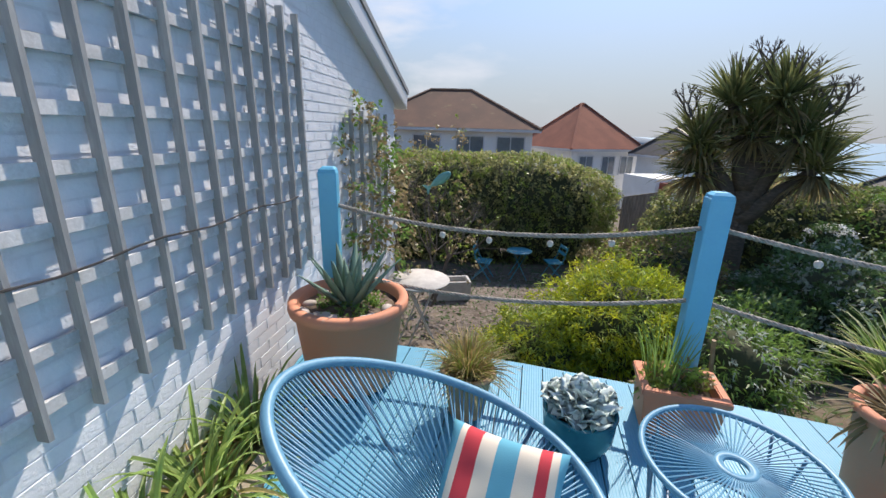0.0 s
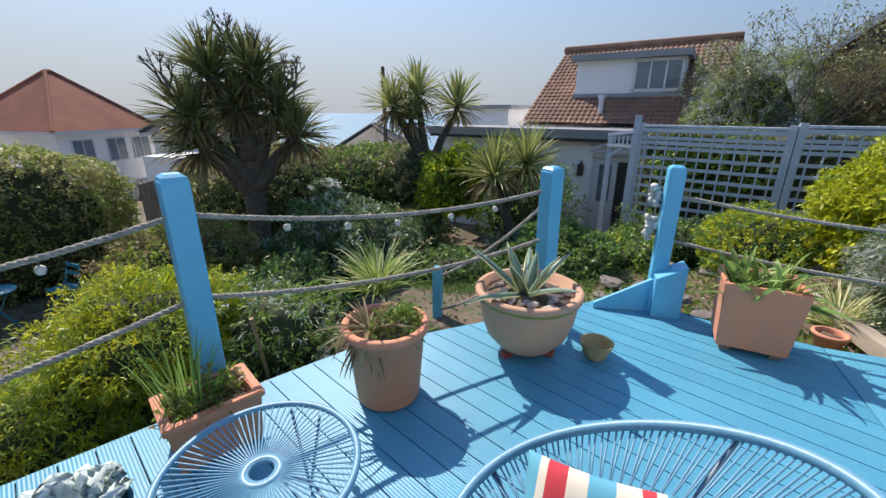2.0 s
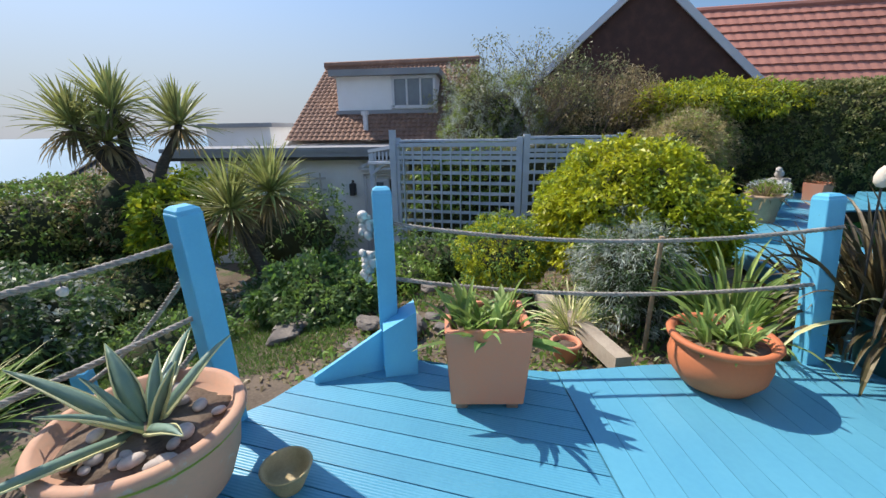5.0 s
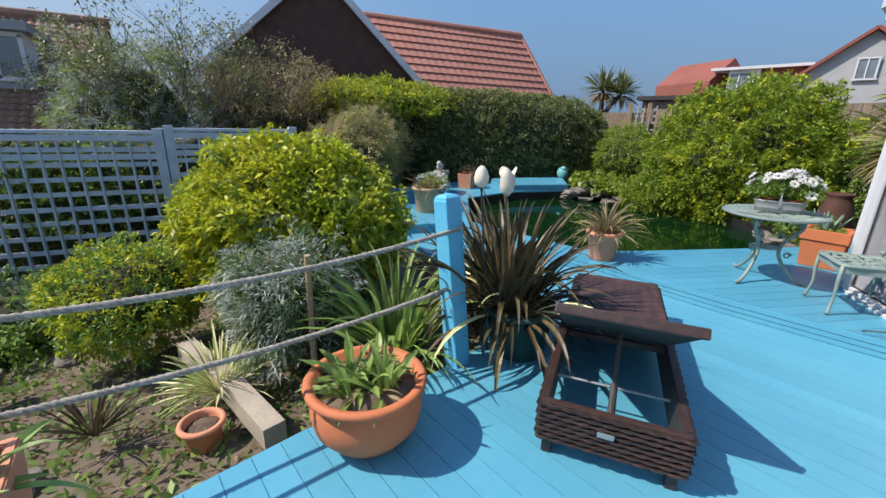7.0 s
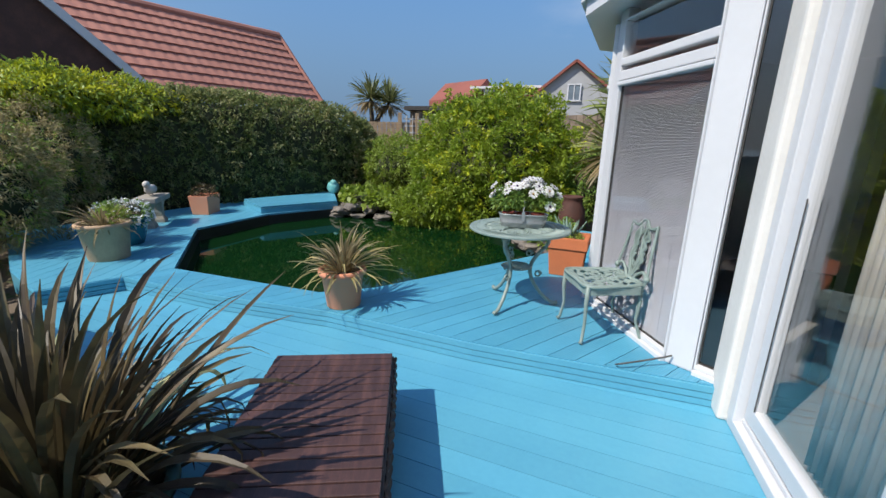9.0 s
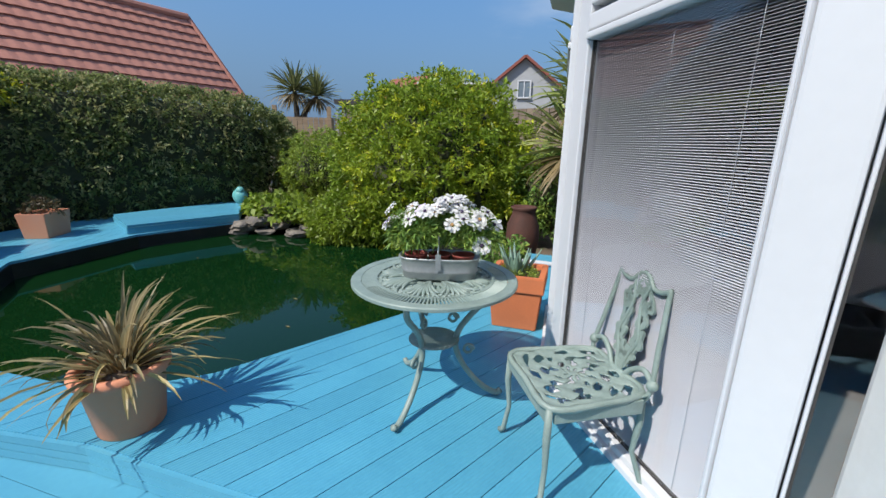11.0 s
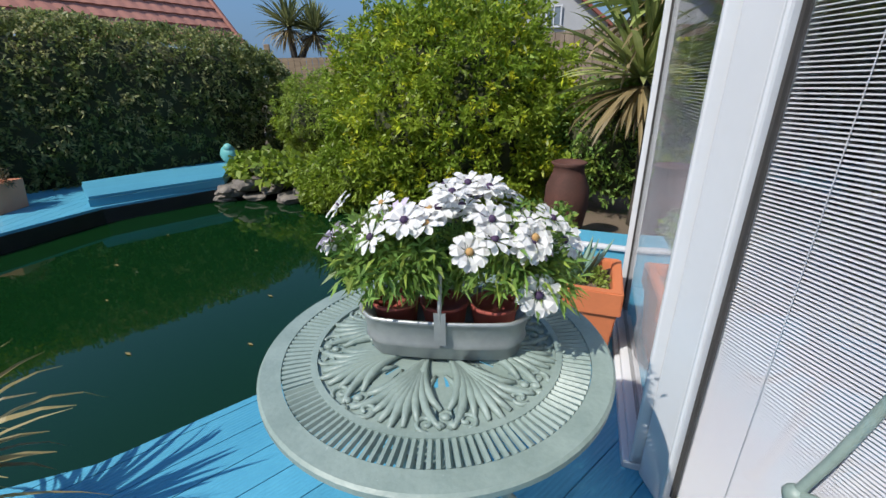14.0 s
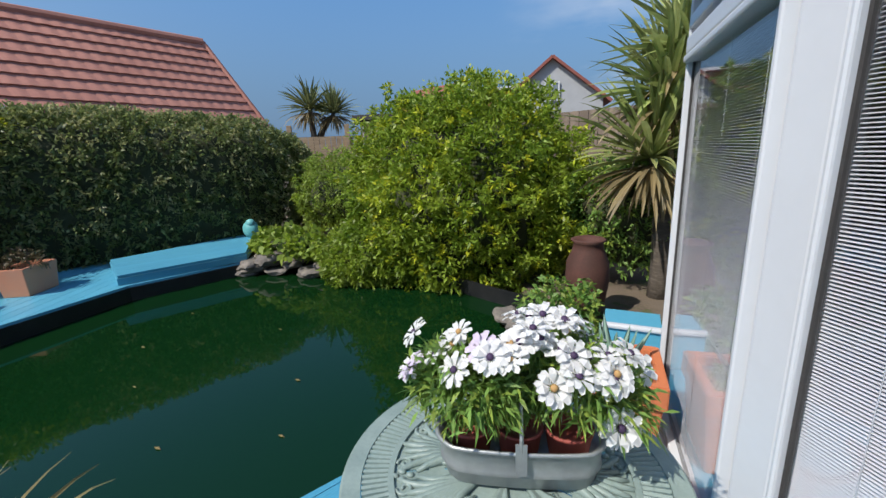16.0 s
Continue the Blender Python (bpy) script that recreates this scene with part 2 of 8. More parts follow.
L_CREAM = leafy("cream_margin", (0.52, 0.50, 0.28), (0.45, 0.44, 0.22), 0.15, 0.15)
L_SUCC = leafy("glaucous_leaf", (0.46, 0.52, 0.50), (0.36, 0.44, 0.42), 0.15, 0.1, 0.6)
L_WHITE = leafy("white_blossom", (0.78, 0.78, 0.74), (0.66, 0.68, 0.62), 0.15, 0.2)
L_STRAW = leafy("straw_blade", (0.34, 0.25, 0.11), (0.24, 0.19, 0.08), 0.35)
# near-black green that stands in for the shade deep inside foliage
CORE = mat("foliage_inner_shade", (0.035, 0.045, 0.018), (0.055, 0.06, 0.028), 0.95, 8, 40, 0.7, 0.8)
BARK = mat("bark", (0.14, 0.115, 0.09), (0.085, 0.07, 0.055), 0.95, 12, 60, 0.8, 0.9, stretch=(1, 1, 3))
TWIG = mat("grey_twig", (0.17, 0.14, 0.115), (0.11, 0.09, 0.075), 0.9, 10, 60, 0.6, 0.3)
ROOF_BROWN = mat("brown_tile", (0.175, 0.095, 0.06), (0.12, 0.07, 0.048), 0.9, 0.8, 14, 0.6, 0.3, wear=(0.21, 0.15, 0.08), wear_at=0.6)
ROOF_ORANGE = mat("orange_tile", (0.33, 0.115, 0.065), (0.24, 0.085, 0.05), 0.9, 0.9, 14, 0.6, 0.3)
ROOF_PANTILE = mat("mottled_pantile", (0.31, 0.185, 0.125), (0.22, 0.125, 0.085), 0.85, 2.2, 20, 0.8, 0.4, wear=(0.20, 0.11, 0.075), wear_at=0.60)
ROOF_RED = mat("red_tile", (0.47, 0.21, 0.155), (0.39, 0.165, 0.12), 0.8, 0.7, 12, 0.5, 0.2)
ROOF_FAR = mat("far_red_tile", (0.27, 0.085, 0.062), (0.21, 0.068, 0.05), 0.85, 0.7, 12, 0.5, 0.2)
BRICK_DARK = mat("brown_brick", (0.105, 0.050, 0.038), (0.075, 0.038, 0.030), 0.9, 4, 30, 0.7, 0.4)
GREY_WALL = mat("grey_render", (0.38, 0.39, 0.40), (0.33, 0.34, 0.35), 0.85, 2, 30, 0.4, 0.2)
LEAD = mat("grey_roofing", (0.30, 0.31, 0.32), (0.24, 0.25, 0.26), 0.7, 1.2, 20, 0.5, 0.2)
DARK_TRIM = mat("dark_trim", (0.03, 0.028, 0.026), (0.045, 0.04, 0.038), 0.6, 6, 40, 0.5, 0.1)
FENCE_WOOD = mat("tan_wood", (0.40, 0.29, 0.175), (0.30, 0.21, 0.13), 0.8, 4, 60, 0.6, 0.3, stretch=(1, 1, 6))
OLD_WOOD = mat("old_wood", (0.27, 0.21, 0.155), (0.17, 0.13, 0.10), 0.85, 3, 60, 0.7, 0.4, stretch=(1, 6, 1), piece=0.12)
SLEEPER = mat("pale_sleeper", (0.42, 0.36, 0.28), (0.32, 0.27, 0.21), 0.9, 4, 60, 0.7, 0.4)
ROCK = mat("rock", (0.23, 0.20, 0.165), (0.13, 0.115, 0.10), 0.9, 6, 40, 0.8, 0.8, island=0.25)
GROUND = mat("garden_ground", (0.085, 0.064, 0.044), (0.145, 0.112, 0.080), 0.95, 1.5, 45, 0.8, 0.8, wear=(0.06, 0.085, 0.025), wear_at=0.53)
GRAVEL = mat("gravel", (0.27, 0.225, 0.18), (0.17, 0.14, 0.115), 0.95, 4, 90, 0.8, 0.9)
LAWN = leafy("lawn_blade", (0.06, 0.12, 0.025), (0.09, 0.15, 0.035))
LINER = mat("black_liner", (0.010, 0.011, 0.012), (0.02, 0.02, 0.02), 0.4, 5, 40, 0.5, 0.1)
CYAN_METAL = mat("cyan_metal", (0.03, 0.27, 0.36), (0.03, 0.22, 0.30), 0.45, 10, 60, 0.4, 0.1)
STONE_WHITE = mat("pale_stone", (0.55, 0.53, 0.49), (0.44, 0.42, 0.39), 0.85, 8, 60, 0.6, 0.3)
STONE_GREY = mat("grey_stone", (0.36, 0.33, 0.28), (0.27, 0.25, 0.21), 0.9, 8, 60, 0.6, 0.4)
BLIND = mat("blind_slat", (0.62, 0.62, 0.67), (0.58, 0.58, 0.63), 0.4, 3, 20, 0.3, 0.0)
# dark grey puts the dim indoor light into the room's colour
ROOM_DARK = mat("dim_room", (0.20, 0.19, 0.18), (0.15, 0.14, 0.13), 0.9, 2, 20, 0.4, 0.0)
CURTAIN = mat("curtain_cloth", (0.50, 0.47, 0.42), (0.40, 0.37, 0.33), 0.9, 3, 120, 0.5, 0.2)
# distance haze is put into this blue-grey hill colour
HILL = mat("haze_tinted_hill", (0.16, 0.20, 0.24), (0.20, 0.23, 0.25), 1.0, 0.02, 0.3, 0.6, 0.0)
RED_FEET = mat("red_clay_feet", (0.33, 0.07, 0.05), (0.26, 0.06, 0.045), 0.7, 12, 60, 0.4, 0.1)
FROST = mat("frosted_shell", (0.62, 0.60, 0.55), (0.5, 0.48, 0.44), 0.5, 20, 60, 0.5, 0.1)
FISH = mat("verdigris", (0.10, 0.36, 0.36), (0.16, 0.42, 0.40), 0.5, 10, 50, 0.6, 0.2)
IRON = mat("dull_iron", (0.16, 0.15, 0.14), (0.11, 0.10, 0.09), 0.5, 20, 80, 0.5, 0.2, metal=0.6)


def water_mat(name, color, rough, bump, scale):
    m = bpy.data.materials.new(name)
    m.use_nodes = True
    n, l = m.node_tree.nodes, m.node_tree.links
    bsdf = n["Principled BSDF"]
    bsdf.inputs["Base Color"].default_value = (*color, 1)
    bsdf.inputs["Roughness"].default_value = rough
    bsdf.inputs["IOR"].default_value = 1.33
    co, nz, bp = n.new("ShaderNodeTexCoord"), n.new("ShaderNodeTexNoise"), n.new("ShaderNodeBump")
    nz.inputs["Scale"].default_value, nz.inputs["Detail"].default_value = scale, 3.0
    l.new(co.outputs["Object"], nz.inputs["Vector"])
    l.new(nz.outputs["Fac"], bp.inputs["Height"])
    bp.inputs["Strength"].default_value, bp.inputs["Distance"].default_value = bump, 0.02
    l.new(bp.outputs["Normal"], bsdf.inputs["Normal"])
    return m


POND_WATER = water_mat("pond_water", (0.003, 0.021, 0.005), 0.03, 0.05, 3.0)
SEA_WATER = water_mat("sea_water", (0.15, 0.27, 0.35), 0.5, 0.3, 0.05)


def glass_mat(name, tint, rough=0.0):
    """Window glass: clear, with a mirror gloss that grows at a glancing angle."""
    m = bpy.data.materials.new(name)
    m.use_nodes = True
    n, l = m.node_tree.nodes, m.node_tree.links
    n.remove(n["Principled BSDF"])
    clear, gloss = n.new("ShaderNodeBsdfTransparent"), n.new("ShaderNodeBsdfGlossy")
    lw, pw, rg, ms = n.new("ShaderNodeLayerWeight"), n.new("ShaderNodeMath"), n.new("ShaderNodeMapRange"), n.new("ShaderNodeMixShader")
    lw.inputs["Blend"].default_value = 0.5
    pw.operation = "POWER"
    pw.inputs[1].default_value = 4.0
    rg.inputs["To Min"].default_value, rg.inputs["To Max"].default_value = 0.07, 0.9
    l.new(lw.outputs["Facing"], pw.inputs[0])
    l.new(pw.outputs["Value"], rg.inputs["Value"])
    clear.inputs["Color"].default_value = (*tint, 1)
    gloss.inputs["Roughness"].default_value = rough
    l.new(rg.outputs["Result"], ms.inputs["Fac"])
    l.new(clear.outputs["BSDF"], ms.inputs[1])
    l.new(gloss.outputs["BSDF"], ms.inputs[2])
    l.new(ms.outputs["Shader"], n["Material Output"].inputs["Surface"])
    return m


GLASS = glass_mat("window_glass", (0.95, 0.96, 0.965))
FAR_GLASS = mat("far_window_glass", (0.10, 0.13, 0.16), (0.16, 0.20, 0.23), 0.12, 0.8, 4, 0.6, 0.0, spec=0.8)


# ---- building helpers ----
def finish(name, me, material, parent=None, label="", smooth=False):
    me.materials.append(material)
    if smooth:
        for p in me.polygons:
            p.use_smooth = True
    ob = new(name, me)
    if parent is not None:
        ob.parent = parent
    if label:
        ob["label"] = label
    return ob


def part(name, bm, material, parent=None, label="", smooth=False):
    me = bpy.data.meshes.new(name)
    bmesh.ops.recalc_face_normals(bm, faces=bm.faces)
    bm.to_mesh(me)
    bm.free()
    return finish(name, me, material, parent, label, smooth)


def thing(name, label, category, m=None, group="", kind=""):
    ob = new(name)
    ob.empty_display_size = 0.1
    if m is not None:
        ob.matrix_basis = m
    return tagged(ob, label, category, group, kind)


def box(bm, c, s, rz=0.0, m=None, bevel=0.0):
    made = bmesh.ops.create_cube(bm, size=1.0)["verts"]
    t = Matrix.Translation(c) @ Matrix.Rotation(rz, 4, "Z") @ Matrix.Diagonal((*s, 1))
    bmesh.ops.transform(bm, matrix=(m @ t) if m is not None else t, verts=made)
    if bevel:
        edges = list({e for v in made for e in v.link_edges})
        bmesh.ops.bevel(bm, geom=edges, offset=bevel, segments=2, affect="EDGES", profile=0.6)


def prism(bm, poly, z0, z1, m=None):
    """A flat polygon raised from z0 to z1."""
    lo = [bm.verts.new((x, y, z0)) for x, y in poly]
    hi = [bm.verts.new((x, y, z1)) for x, y in poly]
    bm.faces.new(hi)
    bm.faces.new(lo[::-1])
    k = len(poly)
    for i in range(k):
        bm.faces.new((lo[i], lo[(i + 1) % k], hi[(i + 1) % k], hi[i]))
    if m is not None:
        bmesh.ops.transform(bm, matrix=m, verts=lo + hi)


def lathe(bm, profile, seg=32, m=None, squash=(1, 1)):
    """A turned shape from (radius, height) pairs; radius 0 closes it."""
    rings, made = [], []
    for r, z in profile:
        if r < 1e-5:
            v = bm.verts.new((0, 0, z))
            rings.append([v])
        else:
            rings.append([bm.verts.new((r * squash[0] * math.cos(2 * math.pi * i / seg), r * squash[1] * math.sin(2 * math.pi * i / seg), z)) for i in range(seg)])
        made += rings[-1]
    for a, b in zip(rings, rings[1:]):
        for i in range(seg):
            j = (i + 1) % seg
            if len(a) == 1 and len(b) == 1:
                continue
            if len(a) == 1:
                bm.faces.new((a[0], b[i], b[j]))
            elif len(b) == 1:
                bm.faces.new((a[i], a[j], b[0]))
            else:
                bm.faces.new((a[i], a[j], b[j], b[i]))
    if m is not None:
        bmesh.ops.transform(bm, matrix=m, verts=made)


def flow(pts, k=5, closed=False):
    """A smooth curve through a few points."""
    p = [Vector(q) for q in pts]
    n, out = len(p), []
    for i in range(n if closed else n - 1):
        a, b, c, d = (p[(i + j) % n] if closed else p[min(max(i + j, 0), n - 1)] for j in (-1, 0, 1, 2))
        for j in range(k):
            u = j / k
            out.append(0.5 * (2 * b + (c - a) * u + (2 * a - 5 * b + 4 * c - d) * u * u + (3 * b - a - 3 * c + d) * u ** 3))
    return out if closed else out + [p[-1]]


def tube(bm, pts, r, seg=6, closed=False, taper=None):
    """A round bar along points; taper gives each point's radius."""
    pts = [Vector(p) for p in pts]
    k = len(pts)
    rings, up = [], None
    for i, p in enumerate(pts):
        d = (pts[(i + 1) % k] - pts[i - 1]) if closed else (pts[min(i + 1, k - 1)] - pts[max(i - 1, 0)])
        d.normalize()
        if up is None:
            up = d.orthogonal().normalized()
        up = (up - d * up.dot(d))
        up = up.normalized() if up.length > 1e-6 else d.orthogonal().normalized()
        side = d.cross(up)
        rr = taper[i] if taper else r
        rings.append([bm.verts.new(p + (up * math.cos(2 * math.pi * j / seg) + side * math.sin(2 * math.pi * j / seg)) * rr) for j in range(seg)])
    pairs = list(zip(rings, rings[1:])) + ([(rings[-1], rings[0])] if closed else [])
    for a, b in pairs:
        for j in range(seg):
            bm.faces.new((a[j], a[(j + 1) % seg], b[(j + 1) % seg], b[j]))
    if not closed:
        bm.faces.new(rings[0][::-1])
        bm.faces.new(rings[-1])


def bar(bm, a, b, r, seg=8, r2=None):
    tube(bm, [a, b], r, seg, taper=[r, r2 if r2 is not None else r])


def plank_between(bm, a, b, w, h):
    """A square-edged board from a to b."""
    a, b = Vector(a), Vector(b)
    d = b - a
    q = d.to_track_quat("X", "Z").to_matrix().to_4x4()
    box(bm, (0, 0, 0), (d.length, w, h), m=Matrix.Translation((a + b) / 2) @ q)


def mesh_from(name, verts, faces):
    me = bpy.data.meshes.new(name)
    me.from_pydata([tuple(v) for v in verts], [], [tuple(f) for f in faces])
    me.update()
    return me


def quads_mesh(name, v):
    """A mesh from an array of (count, 4, 3) corners."""
    n = len(v)
    me = bpy.data.meshes.new(name)
    me.vertices.add(n * 4)
    me.vertices.foreach_set("co", v.astype(np.float32).ravel())
    me.loops.add(n * 4)
    me.loops.foreach_set("vertex_index", np.arange(n * 4, dtype=np.int32))
    me.polygons.add(n)
    me.polygons.foreach_set("loop_start", np.arange(0, n * 4, 4, dtype=np.int32))
    me.update(calc_edges=True)
    return me


def unit(a):
    return a / (np.linalg.norm(a, axis=-1, keepdims=True) + 1e-9)


def leaf_quads(rng, pos, way, length, width, droop=0.25):
    """Pointed leaves at pos, growing along way."""
    n = len(pos)
    ln = length * rng.uniform(0.65, 1.25, (n, 1))
    side = unit(np.cross(way, rng.normal(size=(n, 3))))
    nrm = np.cross(side, way)
    w = width * rng.uniform(0.7, 1.2, (n, 1)) * 0.5
    tip = pos + way * ln + np.array([0, 0, -1.0]) * ln * droop
    mid = pos + way * ln * 0.5 + nrm * ln * 0.06
    return np.stack([pos, mid + side * w, tip, mid - side * w], axis=1)


def lumpy(p, amp, freq, seed):
    return np.array([noise.noise(Vector(q) * freq + Vector((seed, seed * 1.7, 0))) for q in p]) * amp


def foliage(seed, shape, count, length, width, tuft=7, loose=0.5, droop=0.2):
    """Leaves in tufts over a shape; shape(rng, n) gives places and outward ways."""
    rng = np.random.default_rng(seed)
    c, nrm = shape(rng, count // tuft)
    pos = np.repeat(c, tuft, axis=0)
    way = unit(np.repeat(nrm, tuft, axis=0) * (1 - loose) + rng.normal(size=(len(pos), 3)) * loose * 0.9)
    pos = pos + rng.normal(size=pos.shape) * length * 0.35
    return leaf_quads(rng, pos, way, length, width, droop)


def ball_shape(center, radii, amp=0.18, freq=1.6, seed=0, zmin=-0.75, depth=0.22):
    center, radii = np.array(center), np.array(radii)

    def shape(rng, n):
        d = unit(rng.normal(size=(n * 2, 3)))
        d = d[d[:, 2] > zmin][:n]
        r = 1 + lumpy(d * 1.0, amp * 2, freq, seed) + lumpy(d, amp, freq * 2.7, seed + 5)
        r = r * (1 - depth * rng.random(len(d)) ** 1.5)
        return center + d * radii * r[:, None], unit(d / radii)
    return shape


def box_shape(center, size, rz, amp=0.12, seed=0, round_top=0.3, top=1.0):
    """A clipped hedge: sides and top of a long box with a soft, uneven edge."""
    sx, sy, sz = size
    ca, sa = math.cos(rz), math.sin(rz)

    def shape(rng, n):
        areas = np.array([sx * sz, sx * sz, sy * sz, sy * sz, sx * sy * top])
        face = rng.choice(5, n, p=areas / areas.sum())
        u, v = rng.uniform(-0.5, 0.5, n), rng.uniform(-0.5, 0.5, n)
        p, nr = np.zeros((n, 3)), np.zeros((n, 3))
        for f, (ax, sg) in enumerate(((1, -1), (1, 1), (0, -1), (0, 1), (2, 1))):
            k = face == f
            others = [i for i in range(3) if i != ax]
            p[k, ax] = sg * 0.5
            p[k, others[0]], p[k, others[1]] = u[k], v[k]
            nr[k, ax] = sg
        p = p * np.array(size)
        q = p / np.array(size) * 2
        edge = np.maximum(0, np.abs(q[:, 2]) - 0.6) * np.maximum(0, np.maximum(np.abs(q[:, 0]), np.abs(q[:, 1])) - 0.6)
        p[:, 2] -= edge * round_top * 4 * sz * 0.25
        bump = lumpy(p, amp * 2, 0.9, seed) + lumpy(p, amp, 2.6, seed + 3)
        p = p + nr * (bump - amp * rng.random(n))[:, None]
        w = p.copy()
        w[:, 0], w[:, 1] = p[:, 0] * ca - p[:, 1] * sa, p[:, 0] * sa + p[:, 1] * ca
        m = nr.copy()
        m[:, 0], m[:, 1] = nr[:, 0] * ca - nr[:, 1] * sa, nr[:, 0] * sa + nr[:, 1] * ca
        return w + np.array(center), m
    return shape


def core_ball(center, radii, k=0.80, seed=0):
    bm = bmesh.new()
    bmesh.ops.create_icosphere(bm, subdivisions=3, radius=1.0)
    for v in bm.verts:
        d = v.co.copy()
        r = k * (1 + noise.noise(d * 1.6 + Vector((seed, seed * 1.7, 0))) * 0.3 + noise.noise(d * 5) * 0.08)
        v.co = Vector((d.x * radii[0], d.y * radii[1], d.z * radii[2])) * r + Vector(center)
    return bm


def core_box(center, size, rz, k=0.84):
    bm = bmesh.new()
    bmesh.ops.create_cube(bm, size=1.0)
    bmesh.ops.subdivide_edges(bm, edges=bm.edges, cuts=7, use_grid_fill=True)
    for v in bm.verts:
        p = Vector((v.co.x * (size[0] - 0.3), v.co.y * max(size[1] - 0.34, size[1] * 0.6), v.co.z * (size[2] - 0.16)))
        v.co = p + Vector((noise.noise(p * 1.3), noise.noise(p * 1.3 + Vector((9, 0, 0))), noise.noise(p * 1.3 + Vector((0, 9, 0))))) * 0.14
    bmesh.ops.transform(bm, matrix=Matrix.Translation(center) @ Matrix.Rotation(rz, 4, "Z"), verts=bm.verts)
    return bm


def bush(name, label, category, center, radii, leaf, count, length, width, seed=1, amp=0.18, second=None, share=0.2, tuft=7, loose=0.5, zmin=-0.75, core=0.7, group="", droop=0.2, freq=1.6):
    ob = thing(name, label, category, group=group)
    shape = ball_shape(center, radii, amp, freq, seed, zmin)
    n1 = int(count * (1 - share)) if second else count
    finish("foliage", quads_mesh(name + "_foliage", foliage(seed, shape, n1, length, width, tuft, loose, droop)), leaf, ob)
    if second:
        finish("young_foliage", quads_mesh(name + "_young", foliage(seed + 40, shape, count - n1, length, width, tuft, loose, droop)), second, ob)
    # solid dark lump: paints the shaded inside of the bush, not real branches
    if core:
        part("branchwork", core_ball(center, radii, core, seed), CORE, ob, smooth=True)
    return ob


def hedge(name, label, center, size, rz, leaf, count, length, width, seed=1, second=None, share=0.2, amp=0.12):
    ob = thing(name, label, "hedge")
    shape = box_shape(center, size, rz, amp, seed)
    n1 = int(count * (1 - share)) if second else count
    finish("foliage", quads_mesh(name + "_foliage", foliage(seed, shape, n1, length, width)), leaf, ob)
    if second:
        finish("young_foliage", quads_mesh(name + "_young", foliage(seed + 40, shape, count - n1, length, width)), second, ob)
    # dark block inside the hedge, coloured as its inner shade
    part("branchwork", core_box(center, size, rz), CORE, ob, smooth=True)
    return ob


def super_shape(center, radii, amp, seed, power=3.2, depth=0.16, rz=0.0):
    """A mounded, box-like crown with full shoulders."""
    center, radii = np.array(center), np.array(radii)
    turn = np.array([[math.cos(rz), math.sin(rz), 0], [-math.sin(rz), math.cos(rz), 0], [0, 0, 1]])

    def shape(rng, n):
        d = unit(rng.normal(size=(n * 2, 3)))
        d = d[d[:, 2] > -0.8][:n]
        d = d / (np.abs(d) ** power).sum(1)[:, None] ** (1 / power)
        p = d * radii
        r = 1 + lumpy(p, amp, 0.9, seed) + lumpy(p, amp * 0.9, 2.4, seed + 5)
        r = r * (1 - depth * rng.random(len(d)) ** 1.6)
        return center + (p * r[:, None]) @ turn, unit(np.sign(d) * np.abs(d) ** (power - 1) / radii) @ turn
    return shape


def mound(name, label, center, radii, leaf, count, length, width, seed, second, share, amp, rz=0.0):
    ob = thing(name, label, "hedge")
    shape = super_shape(center, radii, amp, seed, rz=rz)
    n1 = int(count * (1 - share))
    finish("foliage", quads_mesh(name + "_foliage", foliage(seed, shape, n1, length, width, 9, 0.6)), leaf, ob)
    finish("young_foliage", quads_mesh(name + "_young", foliage(seed + 40, super_shape(center, radii, amp, seed, depth=0.05, rz=rz), count - n1, length, width, 9, 0.6)), second, ob)
    # dark solid core, its colour stands for shade between the leaves
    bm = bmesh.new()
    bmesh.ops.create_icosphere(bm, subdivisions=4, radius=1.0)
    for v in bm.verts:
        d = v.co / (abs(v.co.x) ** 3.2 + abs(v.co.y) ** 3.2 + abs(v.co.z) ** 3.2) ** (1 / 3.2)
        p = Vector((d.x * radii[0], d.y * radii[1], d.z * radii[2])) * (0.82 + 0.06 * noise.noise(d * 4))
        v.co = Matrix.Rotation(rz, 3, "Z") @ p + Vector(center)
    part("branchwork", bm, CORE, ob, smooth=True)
    return ob


